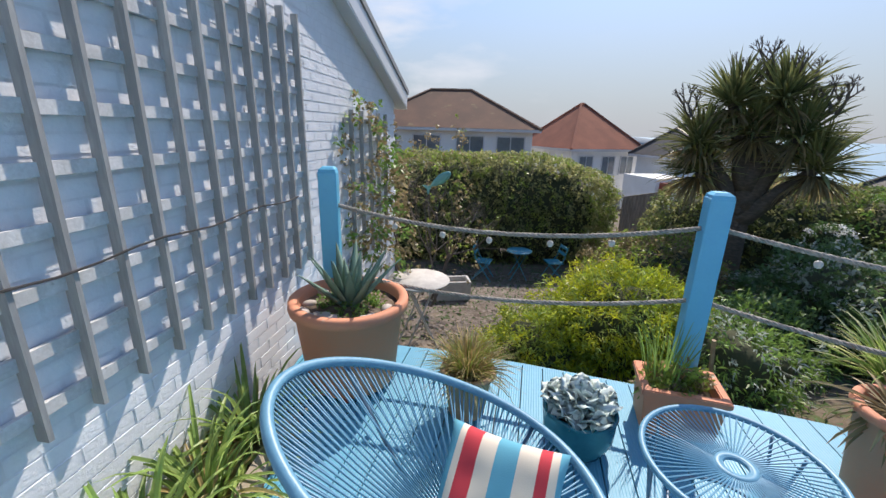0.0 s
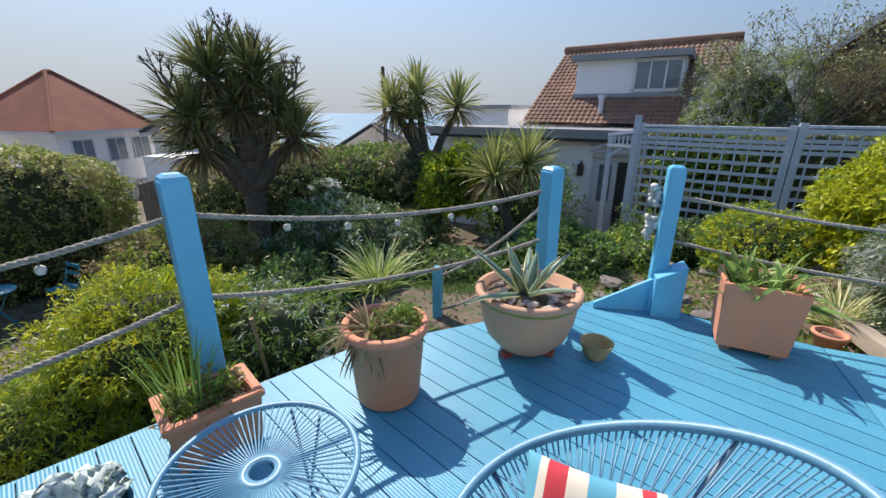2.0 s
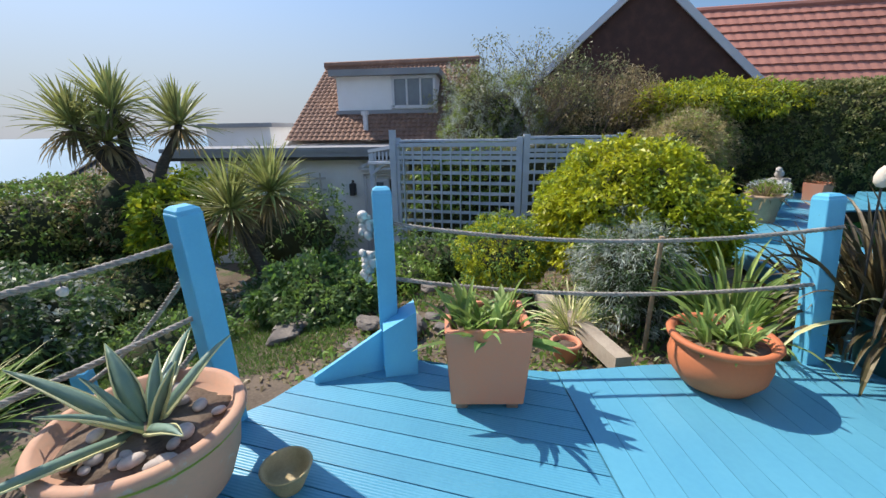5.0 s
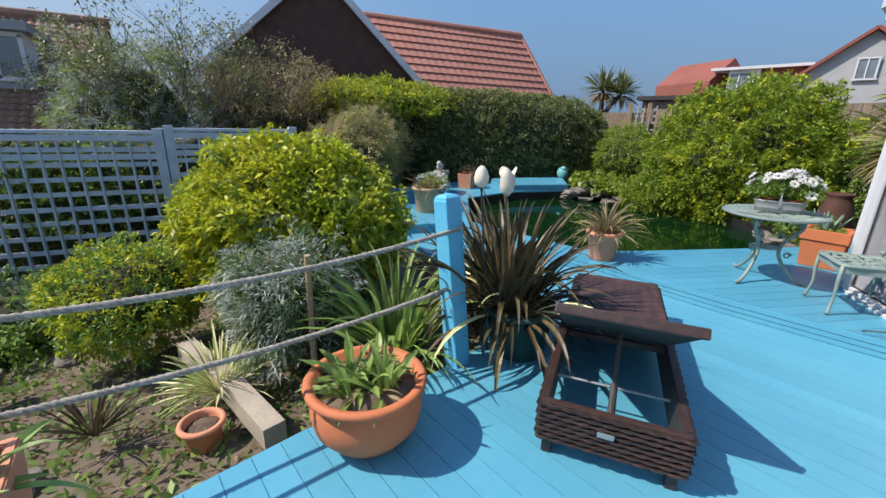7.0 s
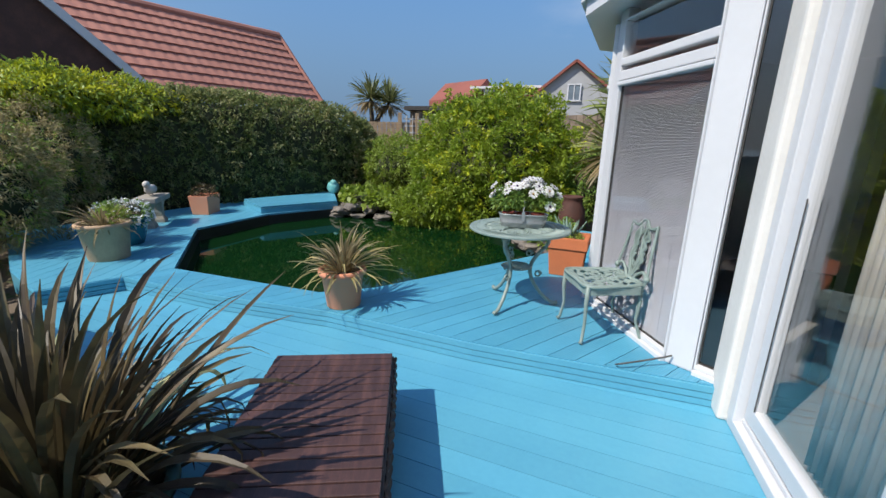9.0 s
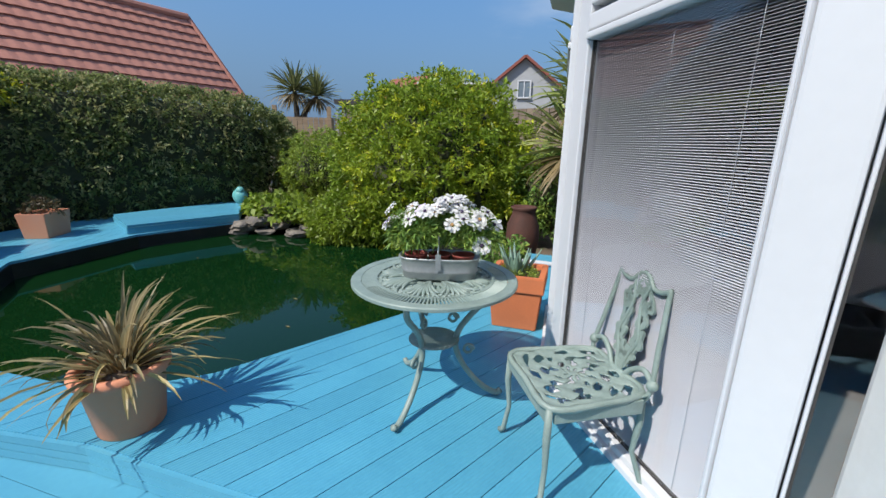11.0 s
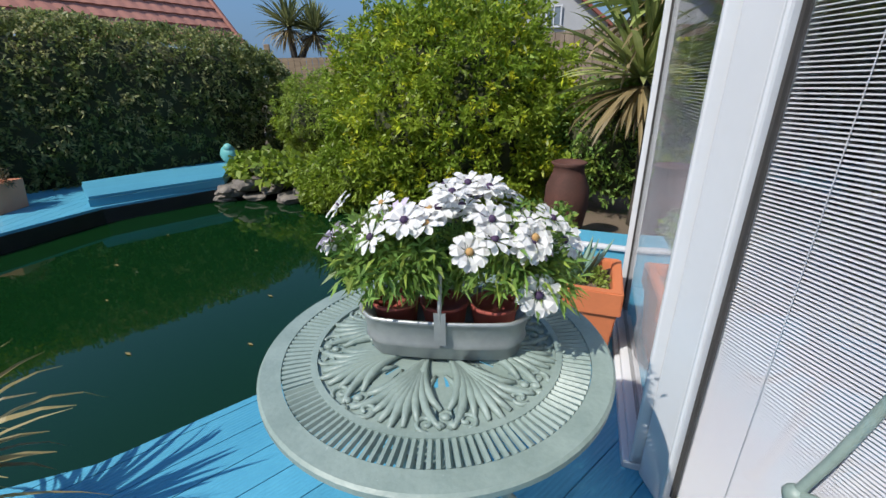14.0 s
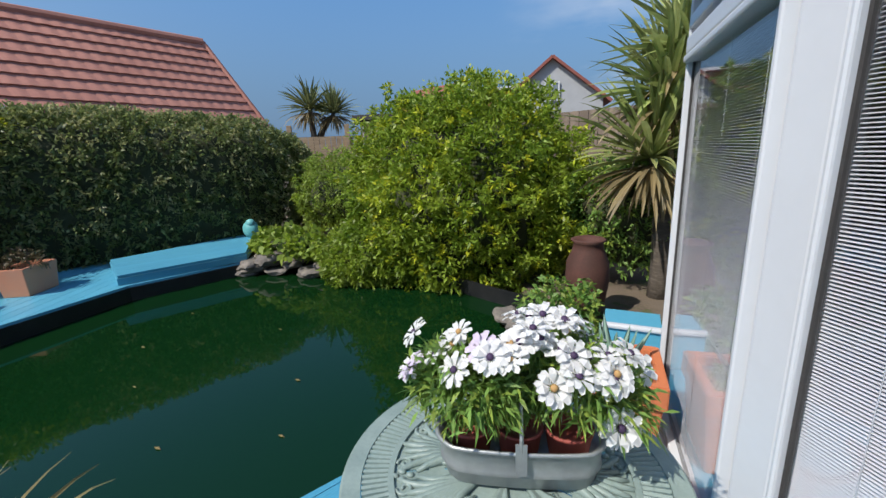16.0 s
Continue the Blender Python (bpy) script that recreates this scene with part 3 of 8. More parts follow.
def blades(seed, n, base, length, width, lean=(10, 70), droop=0.6, spread=0.03, segs=6, away=None, curl=0.0, twist=0.5):
    """Long strap leaves that rise from a base and bend over; away limits the compass range in degrees."""
    rng = np.random.default_rng(seed)
    az = np.radians(rng.uniform(*(away or (0, 360)), n))
    el = np.radians(90 - rng.uniform(lean[0], lean[1], n))
    ln = length * rng.uniform(0.6, 1.1, n)
    w = width * rng.uniform(0.7, 1.15, n)
    base = np.array(base)
    p = base + np.stack([np.cos(az) * spread * rng.random(n), np.sin(az) * spread * rng.random(n), np.zeros(n)], 1)
    out = np.stack([np.cos(az), np.sin(az), np.zeros(n)], 1)
    side0 = np.stack([-np.sin(az), np.cos(az), np.zeros(n)], 1)
    tw = rng.normal(size=n) * twist
    rows = []
    dr = droop * rng.uniform(0.4, 1.4, n)
    for k in range(segs + 1):
        f = k / segs
        a = el - dr * f * f * 1.9
        up = np.stack([np.zeros(n), np.zeros(n), np.sin(a)], 1)
        d = out * np.cos(a)[:, None] + up
        nrm = -out * np.sin(a)[:, None] + np.stack([np.zeros(n), np.zeros(n), np.cos(a)], 1)
        s = side0 * np.cos(tw * f)[:, None] + nrm * np.sin(tw * f)[:, None]
        ww = w * (0.55 + 0.9 * f if f < 0.5 else 1.0 * (1 - ((f - 0.5) / 0.5) ** 1.8)) * 0.5 + 0.0008
        rows.append((p - s * ww[:, None], p + nrm * (w * 0.12)[:, None] * 0 - nrm * (ww * 0.5)[:, None], p + s * ww[:, None]))
        p = p + d * (ln / segs)[:, None]
    quads = []
    for a, b in zip(rows, rows[1:]):
        quads.append(np.stack([a[0], a[1], b[1], b[0]], 1))
        quads.append(np.stack([a[1], a[2], b[2], b[1]], 1))
    v = np.stack(quads, 1)
    return v.reshape(-1, 4, 3), n, segs


def strap_mesh(name, *sets):
    """One mesh of joined strap leaves, each leaf one island."""
    verts, faces, off = [], [], 0
    for q, n, segs in sets:
        q = q.reshape(n, segs * 2, 4, 3)
        for i in range(n):
            for s in range(segs + 1):
                if s < segs:
                    l, mid, r = q[i, s * 2, 0], q[i, s * 2, 1], q[i, s * 2 + 1, 1]
                else:
                    l, mid, r = q[i, (segs - 1) * 2, 3], q[i, (segs - 1) * 2, 2], q[i, (segs - 1) * 2 + 1, 2]
                verts += [l, mid, r]
            for s in range(segs):
                o = off + s * 3
                faces += [(o, o + 1, o + 4, o + 3), (o + 1, o + 2, o + 5, o + 4)]
            off += (segs + 1) * 3
    return mesh_from(name, verts, faces)


def clip_poly(poly, nx, ny, c):
    """The part of a polygon where nx*x + ny*y <= c."""
    out = []
    for i, p in enumerate(poly):
        q = poly[(i + 1) % len(poly)]
        dp, dq = nx * p[0] + ny * p[1] - c, nx * q[0] + ny * q[1] - c
        if dp <= 0:
            out.append(p)
        if (dp < 0 < dq) or (dq < 0 < dp):
            t = dp / (dp - dq)
            out.append((p[0] + (q[0] - p[0]) * t, p[1] + (q[1] - p[1]) * t))
    return out


def area_of(poly):
    return 0.5 * sum(p[0] * q[1] - q[0] * p[1] for p, q in zip(poly, poly[1:] + poly[:1]))


def inside(poly, x, y):
    hit = False
    for (x0, y0), (x1, y1) in zip(poly, poly[1:] + poly[:1]):
        if (y0 > y) != (y1 > y) and x < (x1 - x0) * (y - y0) / (y1 - y0) + x0:
            hit = not hit
    return hit


def board_floor(parent, poly, way, width, gap, z0, z1, material, seed=0, name="board"):
    """Boards laid along way over a polygon, each a piece of its own."""
    wx, wy = way
    ln = math.hypot(wx, wy)
    wx, wy = wx / ln, wy / ln
    nx, ny = -wy, wx
    cs = [nx * x + ny * y for x, y in poly]
    c = min(cs)
    while c < max(cs):
        strip = clip_poly(clip_poly(poly, -nx, -ny, -(c + gap / 2)), nx, ny, c + width - gap / 2)
        if len(strip) >= 3 and abs(area_of(strip)) > 0.004:
            bm = bmesh.new()
            pts = []
            for p in strip:
                if not pts or math.hypot(p[0] - pts[-1][0], p[1] - pts[-1][1]) > 0.003:
                    pts.append(p)
            if math.hypot(pts[0][0] - pts[-1][0], pts[0][1] - pts[-1][1]) < 0.003:
                pts.pop()
            if area_of(pts) < 0:
                pts = pts[::-1]
            if len(pts) >= 3:
                prism(bm, pts, z0, z1)
                uv = bm.loops.layers.uv.new("uv")
                for f in bm.faces:
                    for lp in f.loops:
                        co = lp.vert.co
                        lp[uv].uv = (wx * co.x + wy * co.y, nx * co.x + ny * co.y - c)
                part(name, bm, material, parent)
            else:
                bm.free()
        c += width


def smooth01(a):
    a = min(1.0, max(0.0, a))
    return a * a * (3 - 2 * a)


# ---- ground, sea, distance ----
def ground_z(x, y):
    a = max(0.0, (x - 4.5) * 0.10) * smooth01((y + 3.5) / 4.0) + max(0.0, (y - 2.0) * 0.13)
    z = -0.32 - 1.5 * min(1.0, a)
    z += 0.30 * smooth01((-y - 2.5) / 2.0)
    far = math.hypot(x - 3, y)
    sea = max(0.0, (x * 0.66 + y * 0.75) - 14.0)
    z -= 0.12 * sea
    z += 0.03 * max(0.0, -y - 14.0)
    z += noise.noise(Vector((x, y, 0)) * 0.7) * 0.05 * min(1.0, far / 4)
    return max(z, -30.0)


POND = [(7.35, -4.20), (5.55, -4.56), (5.20, -4.95), (4.62, -6.25), (4.15, -7.30), (4.6, -8.3), (7.2, -9.1), (8.6, -8.75), (9.0, -8.15), (9.40, -6.85), (9.16, -5.42)]
DECK_A = [(-1.27, 3.56), (-1.30, 2.75), (-1.02, 2.75), (-1.06, 1.2), (-1.10, -0.95), (2.78, -0.385), (4.11, -0.20), (4.14, 0.66), (4.42, 1.20),
          (3.65, 1.60), (3.10, 2.08), (2.20, 2.72), (1.72, 2.88), (1.05, 3.09), (0.41, 3.27), (-0.23, 3.42)]
DECK_B = [(4.11, -0.21), (2.78, -0.395), (-1.10, -0.96), (-1.2, -1.62), (1.88, -2.50), (2.36, -4.84), (3.50, -4.60), (5.20, -4.36), (6.30, -4.05),
          (7.48, -3.77), (7.66, -3.15), (6.0, -2.95), (4.90, -2.62), (4.46, -2.20), (4.38, -1.95), (4.25, -0.88)]
DECK_C = [(2.38, -4.80), (2.50, -4.90), (2.72, -5.03), (3.31, -5.74), (3.53, -6.95), (3.60, -7.40), (4.15, -7.30), (4.62, -6.25), (5.20, -4.95), (5.55, -4.56),
          (7.35, -4.20), (7.46, -3.80), (6.30, -4.00), (5.18, -4.31), (3.91, -4.48)]
DECK_D = [(7.47, -3.80), (7.66, -3.17), (8.6, -3.25), (10.9, -3.75), (11.3, -6.9), (10.45, -9.5), (9.0, -8.15), (9.40, -6.85), (9.16, -5.42), (7.36, -4.20)]

verts, faces, idx = [], [], {}
xs = [-400, -250, -150, -90, -60, -40, -28, -20, -14] + [round(-10 + i * 0.5, 2) for i in range(53)] + [18, 21, 26, 34, 48, 70, 100, 150, 230, 330, 450]
ys = [-400, -250, -150, -90, -60, -42, -30, -22, -17] + [round(-14 + i * 0.5, 2) for i in range(61)] + [18, 21, 26, 34, 48, 70, 100, 150, 230, 330, 450]
for j, y in enumerate(ys):
    for i, x in enumerate(xs):
        z = ground_z(x, y)
        if any(inside(p, x, y) for p in (DECK_A, DECK_B, DECK_C, DECK_D)):
            z = min(z, -0.30)
        if inside(POND, x, y):
            z = -1.1
        verts.append((x, y, z))
for j in range(len(ys) - 1):
    for i in range(len(xs) - 1):
        o = j * len(xs) + i
        faces.append((o, o + 1, o + len(xs) + 1, o + len(xs)))
tagged(finish("ground", mesh_from("ground", verts, faces), GROUND, smooth=True), "sloping garden soil with moss and litter", "ground", kind="structure")

bm = bmesh.new()
prism(bm, [(-4500, -4500), (4500, -4500), (4500, 4500), (-4500, 4500)], -26.0, -25.0)
tagged(part("water", bm, SEA_WATER), "pale blue calm sea reaching the horizon", "sea", kind="structure")

bm = bmesh.new()
for k, (x, y, rx, ry, h) in enumerate(((-300, 1100, 420, 200, 34), (150, 1250, 330, 160, 26), (420, 1300, 220, 120, 14))):
    ball = bmesh.ops.create_icosphere(bm, subdivisions=4, radius=1.0)["verts"]
    for v in ball:
        d = v.co.copy()
        s = 1 + noise.noise(d * 3 + Vector((k * 7, 0, 0))) * 0.25
        v.co = Vector((x + d.x * rx, y + d.y * ry, -26 + d.z * h * s * 1.6))
tagged(part("backdrop", bm, HILL, smooth=True), "low hazy headland across the bay", "hill", kind="structure")

# ---- pond ----
bm = bmesh.new()
prism(bm, POND, -0.10, -0.06)
tagged(part("pond_water", bm, POND_WATER), "still dark green pond water", "water", kind="structure")
bm = bmesh.new()
k = len(POND)
for i in range(k):
    (x0, y0), (x1, y1) = POND[i], POND[(i + 1) % k]
    plank_between(bm, (x0, y0, -0.22), (x1, y1, -0.22), 0.03, 0.66)
tagged(part("pond_liner", bm, LINER), "black rubber liner round the pond's edge", "liner", kind="structure")

# ---- blue decks ----
deck_a = thing("deck_floor", "sky-blue painted timber deck with grooved boards", "deck", kind="structure")
board_floor(deck_a, DECK_A, (0.185, 0.983), 0.145, 0.007, -0.030, 0.0, DECK)
deck_b = thing("deck_floor", "sky-blue painted timber deck of smooth boards", "deck", kind="structure")
board_floor(deck_b, DECK_B, (0.99, 0.14), 0.145, 0.0035, -0.030, 0.0, DECK_SMOOTH)
deck_c = thing("pond_deck", "raised sky-blue painted deck beside the pond", "deck", kind="structure")
for piece in ([(2.38, -4.80), (2.50, -4.90), (2.72, -5.03), (3.31, -5.74), (3.53, -6.95), (3.60, -7.40), (4.15, -7.30), (4.62, -6.25), (5.20, -4.95), (5.18, -4.31), (3.91, -4.48)],
              [(5.18, -4.31), (5.20, -4.95), (5.55, -4.56), (7.35, -4.20), (7.46, -3.80), (6.30, -4.00)]):
    board_floor(deck_c, piece, (-0.38, -0.92), 0.145, 0.004, 0.110, 0.14, DECK)
deck_d = thing("pond_deck", "raised sky-blue painted deck along the far bank", "deck", kind="structure")
for piece in ([(7.47, -3.80), (7.66, -3.17), (8.6, -3.25), (9.16, -5.42), (7.36, -4.20)], [(8.6, -3.25), (10.9, -3.75), (11.3, -6.9), (9.40, -6.85), (9.16, -5.42)],
              [(9.40, -6.85), (11.3, -6.9), (10.45, -9.5), (9.0, -8.15)]):
    board_floor(deck_d, piece, (0.55, -0.83), 0.145, 0.006, 0.110, 0.14, DECK_SMOOTH)


def fascia(name, pts, z0, z1, parent, material=DECK_SMOOTH, thick=0.025, split=1):
    for a, b in zip(pts, pts[1:]):
        h = (z1 - z0) / split
        for s in range(split):
            bm = bmesh.new()
            zc = z0 + h * (s + 0.5)
            plank_between(bm, (*a, zc), (*b, zc), thick - 0.004 * (s % 2), h - 0.006)
            part(name, bm, material, parent)


step = [(2.37, -4.80), (3.91, -4.47), (5.18, -4.30), (6.30, -3.99), (7.47, -3.785), (7.66, -3.155)]
fascia("step_board", step, 0.002, 0.136, deck_c, split=3)
fascia("edge_board", DECK_A[9:] + [DECK_A[0]], -0.20, -0.004, deck_a)
fascia("edge_board", [DECK_A[6], DECK_A[7], DECK_A[8], DECK_A[9]], -0.20, -0.004, deck_a)
fascia("edge_board", [DECK_B[0], DECK_B[15], DECK_B[14], DECK_B[13], DECK_B[12], DECK_B[11], DECK_B[10]], -0.20, -0.004, deck_b)
fascia("edge_board", [DECK_D[1], DECK_D[2], DECK_D[3], DECK_D[4], DECK_D[5]], -0.10, 0.136, deck_d)
# sheets under the boards hide the ground; deck A's dark one paints gap shade
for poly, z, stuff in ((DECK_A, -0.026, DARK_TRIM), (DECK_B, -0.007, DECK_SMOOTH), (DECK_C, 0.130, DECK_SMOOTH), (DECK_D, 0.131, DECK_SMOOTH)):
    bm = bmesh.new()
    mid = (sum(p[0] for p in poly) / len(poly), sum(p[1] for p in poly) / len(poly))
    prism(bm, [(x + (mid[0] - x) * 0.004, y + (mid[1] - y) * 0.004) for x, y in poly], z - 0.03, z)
    tagged(part("deck_underlay", bm, stuff), "sheet under the deck boards: paint-filled joints, dark gap shade under the grooved deck", "joists", kind="structure")

raised = thing("deck_platform", "low raised sky-blue timber platform at the pond's far edge", "platform", kind="structure")
RP = [(9.50, -6.80), (10.62, -7.20), (10.25, -9.35), (8.98, -8.20)]
board_floor(raised, RP, (-0.42, -0.9), 0.145, 0.006, 0.24, 0.27, DECK_SMOOTH)
fascia("edge_board", RP + [RP[0]], 0.144, 0.236, raised)


# ---- posts and ropes ----
def post(m, h, label, w=0.125):
    ob = thing("deck_post", label, "post", m, group="posts round the deck")
    bm = bmesh.new()
    box(bm, (0, 0, (h - 0.03 - 0.12) / 2), (w, w, h - 0.03 + 0.12), bevel=0.010)
    part("shaft", bm, POST, ob)
    bm = bmesh.new()
    lathe(bm, [(w * 0.66, h - 0.035), (w * 0.62, h - 0.015), (w * 0.40, h), (0, h + 0.002)], 4, m=Matrix.Rotation(math.pi / 4, 4, "Z"))
    part("cap", bm, POST, ob)
    return ob


P1, P2, P3, P4, P5 = (-1.04, 3.38), (1.32, 2.90), (3.475, 1.73), (4.16, 0.95), (4.39, -1.97)
LAB = "sky-blue painted square timber deck post with weathered top"
post(pose(*P1, 0, 0, 0, 8), 1.40, LAB)
post(pose(*P2, 0, 0, 0, -14), 1.37, LAB)
post(pose(*P3, 0, 2, -3, -25), 1.27, LAB)
post(pose(*P4, 0, 0, 0, 15), 1.25, LAB)
post(pose(*P5, 0, -3, 4, 8), 1.17, LAB)
post(pose(3.78, 3.0, -0.95, 0, 0, 20), 1.02, "short sky-blue timber post beside the garden steps", 0.10)

p4box = thing("post_casing", "sky-blue boarded casing with a sloping top round a deck post", "casing")
bm = bmesh.new()
cx, cy = 4.10, 0.85
c, s = math.cos(radians(15)), math.sin(radians(15))
prof = [(-0.10, 0.0), (0.12, 0.0), (0.12, 0.46), (-0.10, 0.34)]
prism(bm, [(x, z) for x, z in prof], -0.10, 0.10, m=Matrix.Translation((cx - 0.02, cy + 0.02, 0)) @ Matrix.Rotation(radians(-75), 4, "Z") @ Matrix.Rotation(radians(90), 4, "X"))
part("side_board", bm, POST, p4box)
bm = bmesh.new()
prism(bm, [(0, 0.0), (0.46, 0.0), (0.46, 0.05), (0.0, 0.30)], -0.014, 0.014, m=Matrix.Translation((4.06, 0.98, 0.0)) @ Matrix.Rotation(radians(116), 4, "Z") @ Matrix.Rotation(radians(90), 4, "X"))
part("gusset", bm, POST, p4box)


def rope(a, b, sag, label="pale twisted rope strung between deck posts", r=0.0135, turns=26):
    """Three strands laid round a sagging line."""
    a, b = Vector(a), Vector(b)
    ln = (b - a).length
    n = max(24, int(ln * 90))
    ob = thing("rope", label, "rope", group="ropes of the deck rail")
    for s in range(3):
        pts = []
        for i in range(n + 1):
            f = i / n
            p = a.lerp(b, f) - Vector((0, 0, sag * 4 * f * (1 - f)))
            d = (b - a).normalized()
            u = d.orthogonal().normalized()
            w = d.cross(u)
            ang = 2 * math.pi * (f * ln * 11 + s / 3)
            pts.append(p + (u * math.cos(ang) + w * math.sin(ang)) * r * 0.55)
        bm = bmesh.new()
        tube(bm, pts, r * 0.62, 5)
        part("strand", bm, ROPE, ob, smooth=True)
    return ob


def at(p, z, dx=0.0, dy=0.0):
    return (p[0] + dx, p[1] + dy, z)


rope(at(P1, 1.15), at(P2, 1.17), 0.13)
rope(at(P1, 0.66), at(P2, 0.72), 0.12)
rope(at(P2, 1.17), at(P3, 1.09), 0.10)
rope(at(P2, 0.72), at(P3, 0.70), 0.10)
rope(at(P4, 1.02), at(P5, 0.96), 0.11)
rope(at(P4, 0.64), at(P5, 0.58), 0.10)
rope(at(P3, 1.02), (3.78, 3.0, -0.05), 0.08, "pale twisted rope falling beside the garden steps")
rope(at(P3, 0.62), (3.78, 3.0, -0.45), 0.10, "pale twisted rope falling beside the garden steps")

lantern = thing("rope_light", "small frosted glass light hung under the rope", "light", pose(0, 0, 0), group="lights under the rope")
bm = bmesh.new()
lathe(bm, [(0, -0.055), (0.014, -0.05), (0.021, -0.035), (0.018, -0.018), (0.009, -0.012), (0, -0.010)], 10)
part("bulb", bm, FROST, lantern, smooth=True)
bm = bmesh.new()
bar(bm, (0, 0, -0.012), (0, 0, 0.006), 0.004, 6)
part("hook", bm, IRON, lantern)
spots = []
for (a, b, sag) in ((at(P1, 1.15), at(P2, 1.17), 0.13), (at(P2, 1.17), at(P3, 1.09), 0.10)):
    for f in (0.2, 0.34, 0.47, 0.63, 0.78):
        p = Vector(a).lerp(Vector(b), f) - Vector((0, 0, sag * 4 * f * (1 - f) + 0.02))
        spots.append(p)
lantern.matrix_basis = Matrix.Translation(spots[0])
for p in spots[1:]:
    copy_thing(lantern, Matrix.Translation(p))

# ---- painted brick outhouse with trellis ----
WAY = Vector((0.105, 0.9945, 0))
W0 = Vector((-1.36, 3.24, 0))            # a place on the wall's face


def on_wall(s, z, out=0.0):
    n = Vector((WAY.y, -WAY.x, 0))
    p = W0 + WAY * s + n * out
    return Vector((p.x, p.y, z))


wall_w = thing("wall_west", "white painted brick outhouse wall in raking sun", "wall", kind="structure")
S0, S1 = -6.0, 3.2


def wall_top(s):
    return 2.10 + (S1 - s) * 0.33


WM = Matrix.Translation(W0) @ Matrix(((WAY.x, -WAY.y, 0, 0), (WAY.y, WAY.x, 0, 0), (0, 0, 1, 0), (0, 0, 0, 1)))
bm = bmesh.new()
prism(bm, [(S0, -1.6), (S1, -1.6), (S1, wall_top(S1)), (S0, wall_top(S0))], 0, 0.24, m=WM @ Matrix.Translation((0, 0.252, 0)) @ Matrix.Rotation(radians(90), 4, "X"))
part("mortar", bm, MORTAR, wall_w)
bm = bmesh.new()
prism(bm, [(S1 - 0.24, 0), (S1, 0), (S1, 3.0), (S1 - 0.24, 3.0)], -1.6, 2.0, m=WM @ Matrix.Translation((0, 0.26, 0)))
part("return_wall", bm, WHITE_WALL, wall_w)
# sloping roof edge
bm = bmesh.new()
a, b = WM @ Vector((S1 + 0.28, -0.10, wall_top(S1 + 0.28) + 0.02)), WM @ Vector((S0, -0.10, wall_top(S0) + 0.02))
plank_between(bm, a, b, 0.03, 0.17)
part("bargeboard", bm, WHITE_UPVC, wall_w)
bm = bmesh.new()
a, b = WM @ Vector((S1 + 0.32, 1.4, wall_top(S1 + 0.32) + 0.15)), WM @ Vector((S0, 1.4, wall_top(S0) + 0.15))
plank_between(bm, a, b, 3.06, 0.06)
part("roof", bm, LEAD, wall_w)
bm = bmesh.new()
a, b = WM @ Vector((S1 + 0.28, -0.02, wall_top(S1 + 0.28) - 0.08)), WM @ Vector((S0, -0.02, wall_top(S0) - 0.08))
plank_between(bm, a, b, 0.18, 0.02)
part("soffit", bm, WHITE_UPVC, wall_w)


def lattice(name, label, s0, s1, z0, z1, ns, nz, out, mat_, tilt=0.0, lath=0.042, deep=0.022, category="trellis", wobble=0.004, base=WM, sign=-1, level=None):
    """A wooden trellis: level laths behind, upright laths in front."""
    ob = thing(name, label, category)
    rnd = random.Random(ns * 7 + nz)
    for i in range(nz):
        z = z0 + (z1 - z0) * (i + 0.5) / nz
        bm = bmesh.new()
        plank_between(bm, base @ Vector((s0, sign * out, z + rnd.uniform(-wobble, wobble))), base @ Vector((s1, sign * out, z + rnd.uniform(-wobble, wobble) + tilt)), deep, lath)
        part("level_lath", bm, level or mat_, ob)
    for i in range(ns):
        s = s0 + (s1 - s0) * (i + 0.5) / ns
        bm = bmesh.new()
        plank_between(bm, base @ Vector((s + rnd.uniform(-wobble, wobble), sign * (out + deep + 0.001), z0)), base @ Vector((s + rnd.uniform(-wobble, wobble), sign * (out + deep + 0.001), z1)), lath, deep)
        part("upright_lath", bm, mat_, ob)
    return ob


lattice("wall_trellis", "weathered grey timber trellis fixed to the painted wall", -3.45, 0.48, 0.64, 2.38, 20, 9, 0.011, TRELLIS, lath=0.047, deep=0.018, level=PALE_LATH)
lattice("wall_trellis", "small weathered timber trellis on the wall behind a climber", 1.25, 2.75, 0.25, 1.82, 5, 8, 0.012, TRELLIS, lath=0.045, deep=0.02)
bm = bmesh.new()
tube(bm, [on_wall(-3.4 + 3.6 * i / 24, 1.18 + 0.012 * math.sin(i * 1.3), 0.06) for i in range(25)], 0.005, 5)
tagged(part("cable", bm, DARK_TRIM), "thin black cable along the trellis", "cable")

# planting bed beside the wall
bm = bmesh.new()
prism(bm, [(-1.60, -0.9), (-1.16, -0.9), (-1.10, 2.70), (-1.40, 2.70)], -0.30, -0.02)
tagged(part("soil", bm, SOIL), "dark soil of a narrow planting bed", "soil", kind="structure")
bm = bmesh.new()
plank_between(bm, (-1.15, -0.9, 0.0), (-1.07, 2.66, 0.0), 0.075, 0.13)
tagged(part("bed_edging", bm, SLEEPER), "pale weathered timber edging of the planting bed", "edging", kind="structure")

# ---- white conservatory with blinds and sliding door ----
con = thing("wall_south", "white framed conservatory of glazed panes", "conservatory", kind="structure")


def upright(parent, x, y, w, d, z0, z1, rz, material=WHITE_UPVC, name="mullion", bevel=0.012):
    bm = bmesh.new()
    box(bm, (x, y, (z0 + z1) / 2), (w, d, z1 - z0), rz, bevel=bevel)
    return part(name, bm, material, parent)


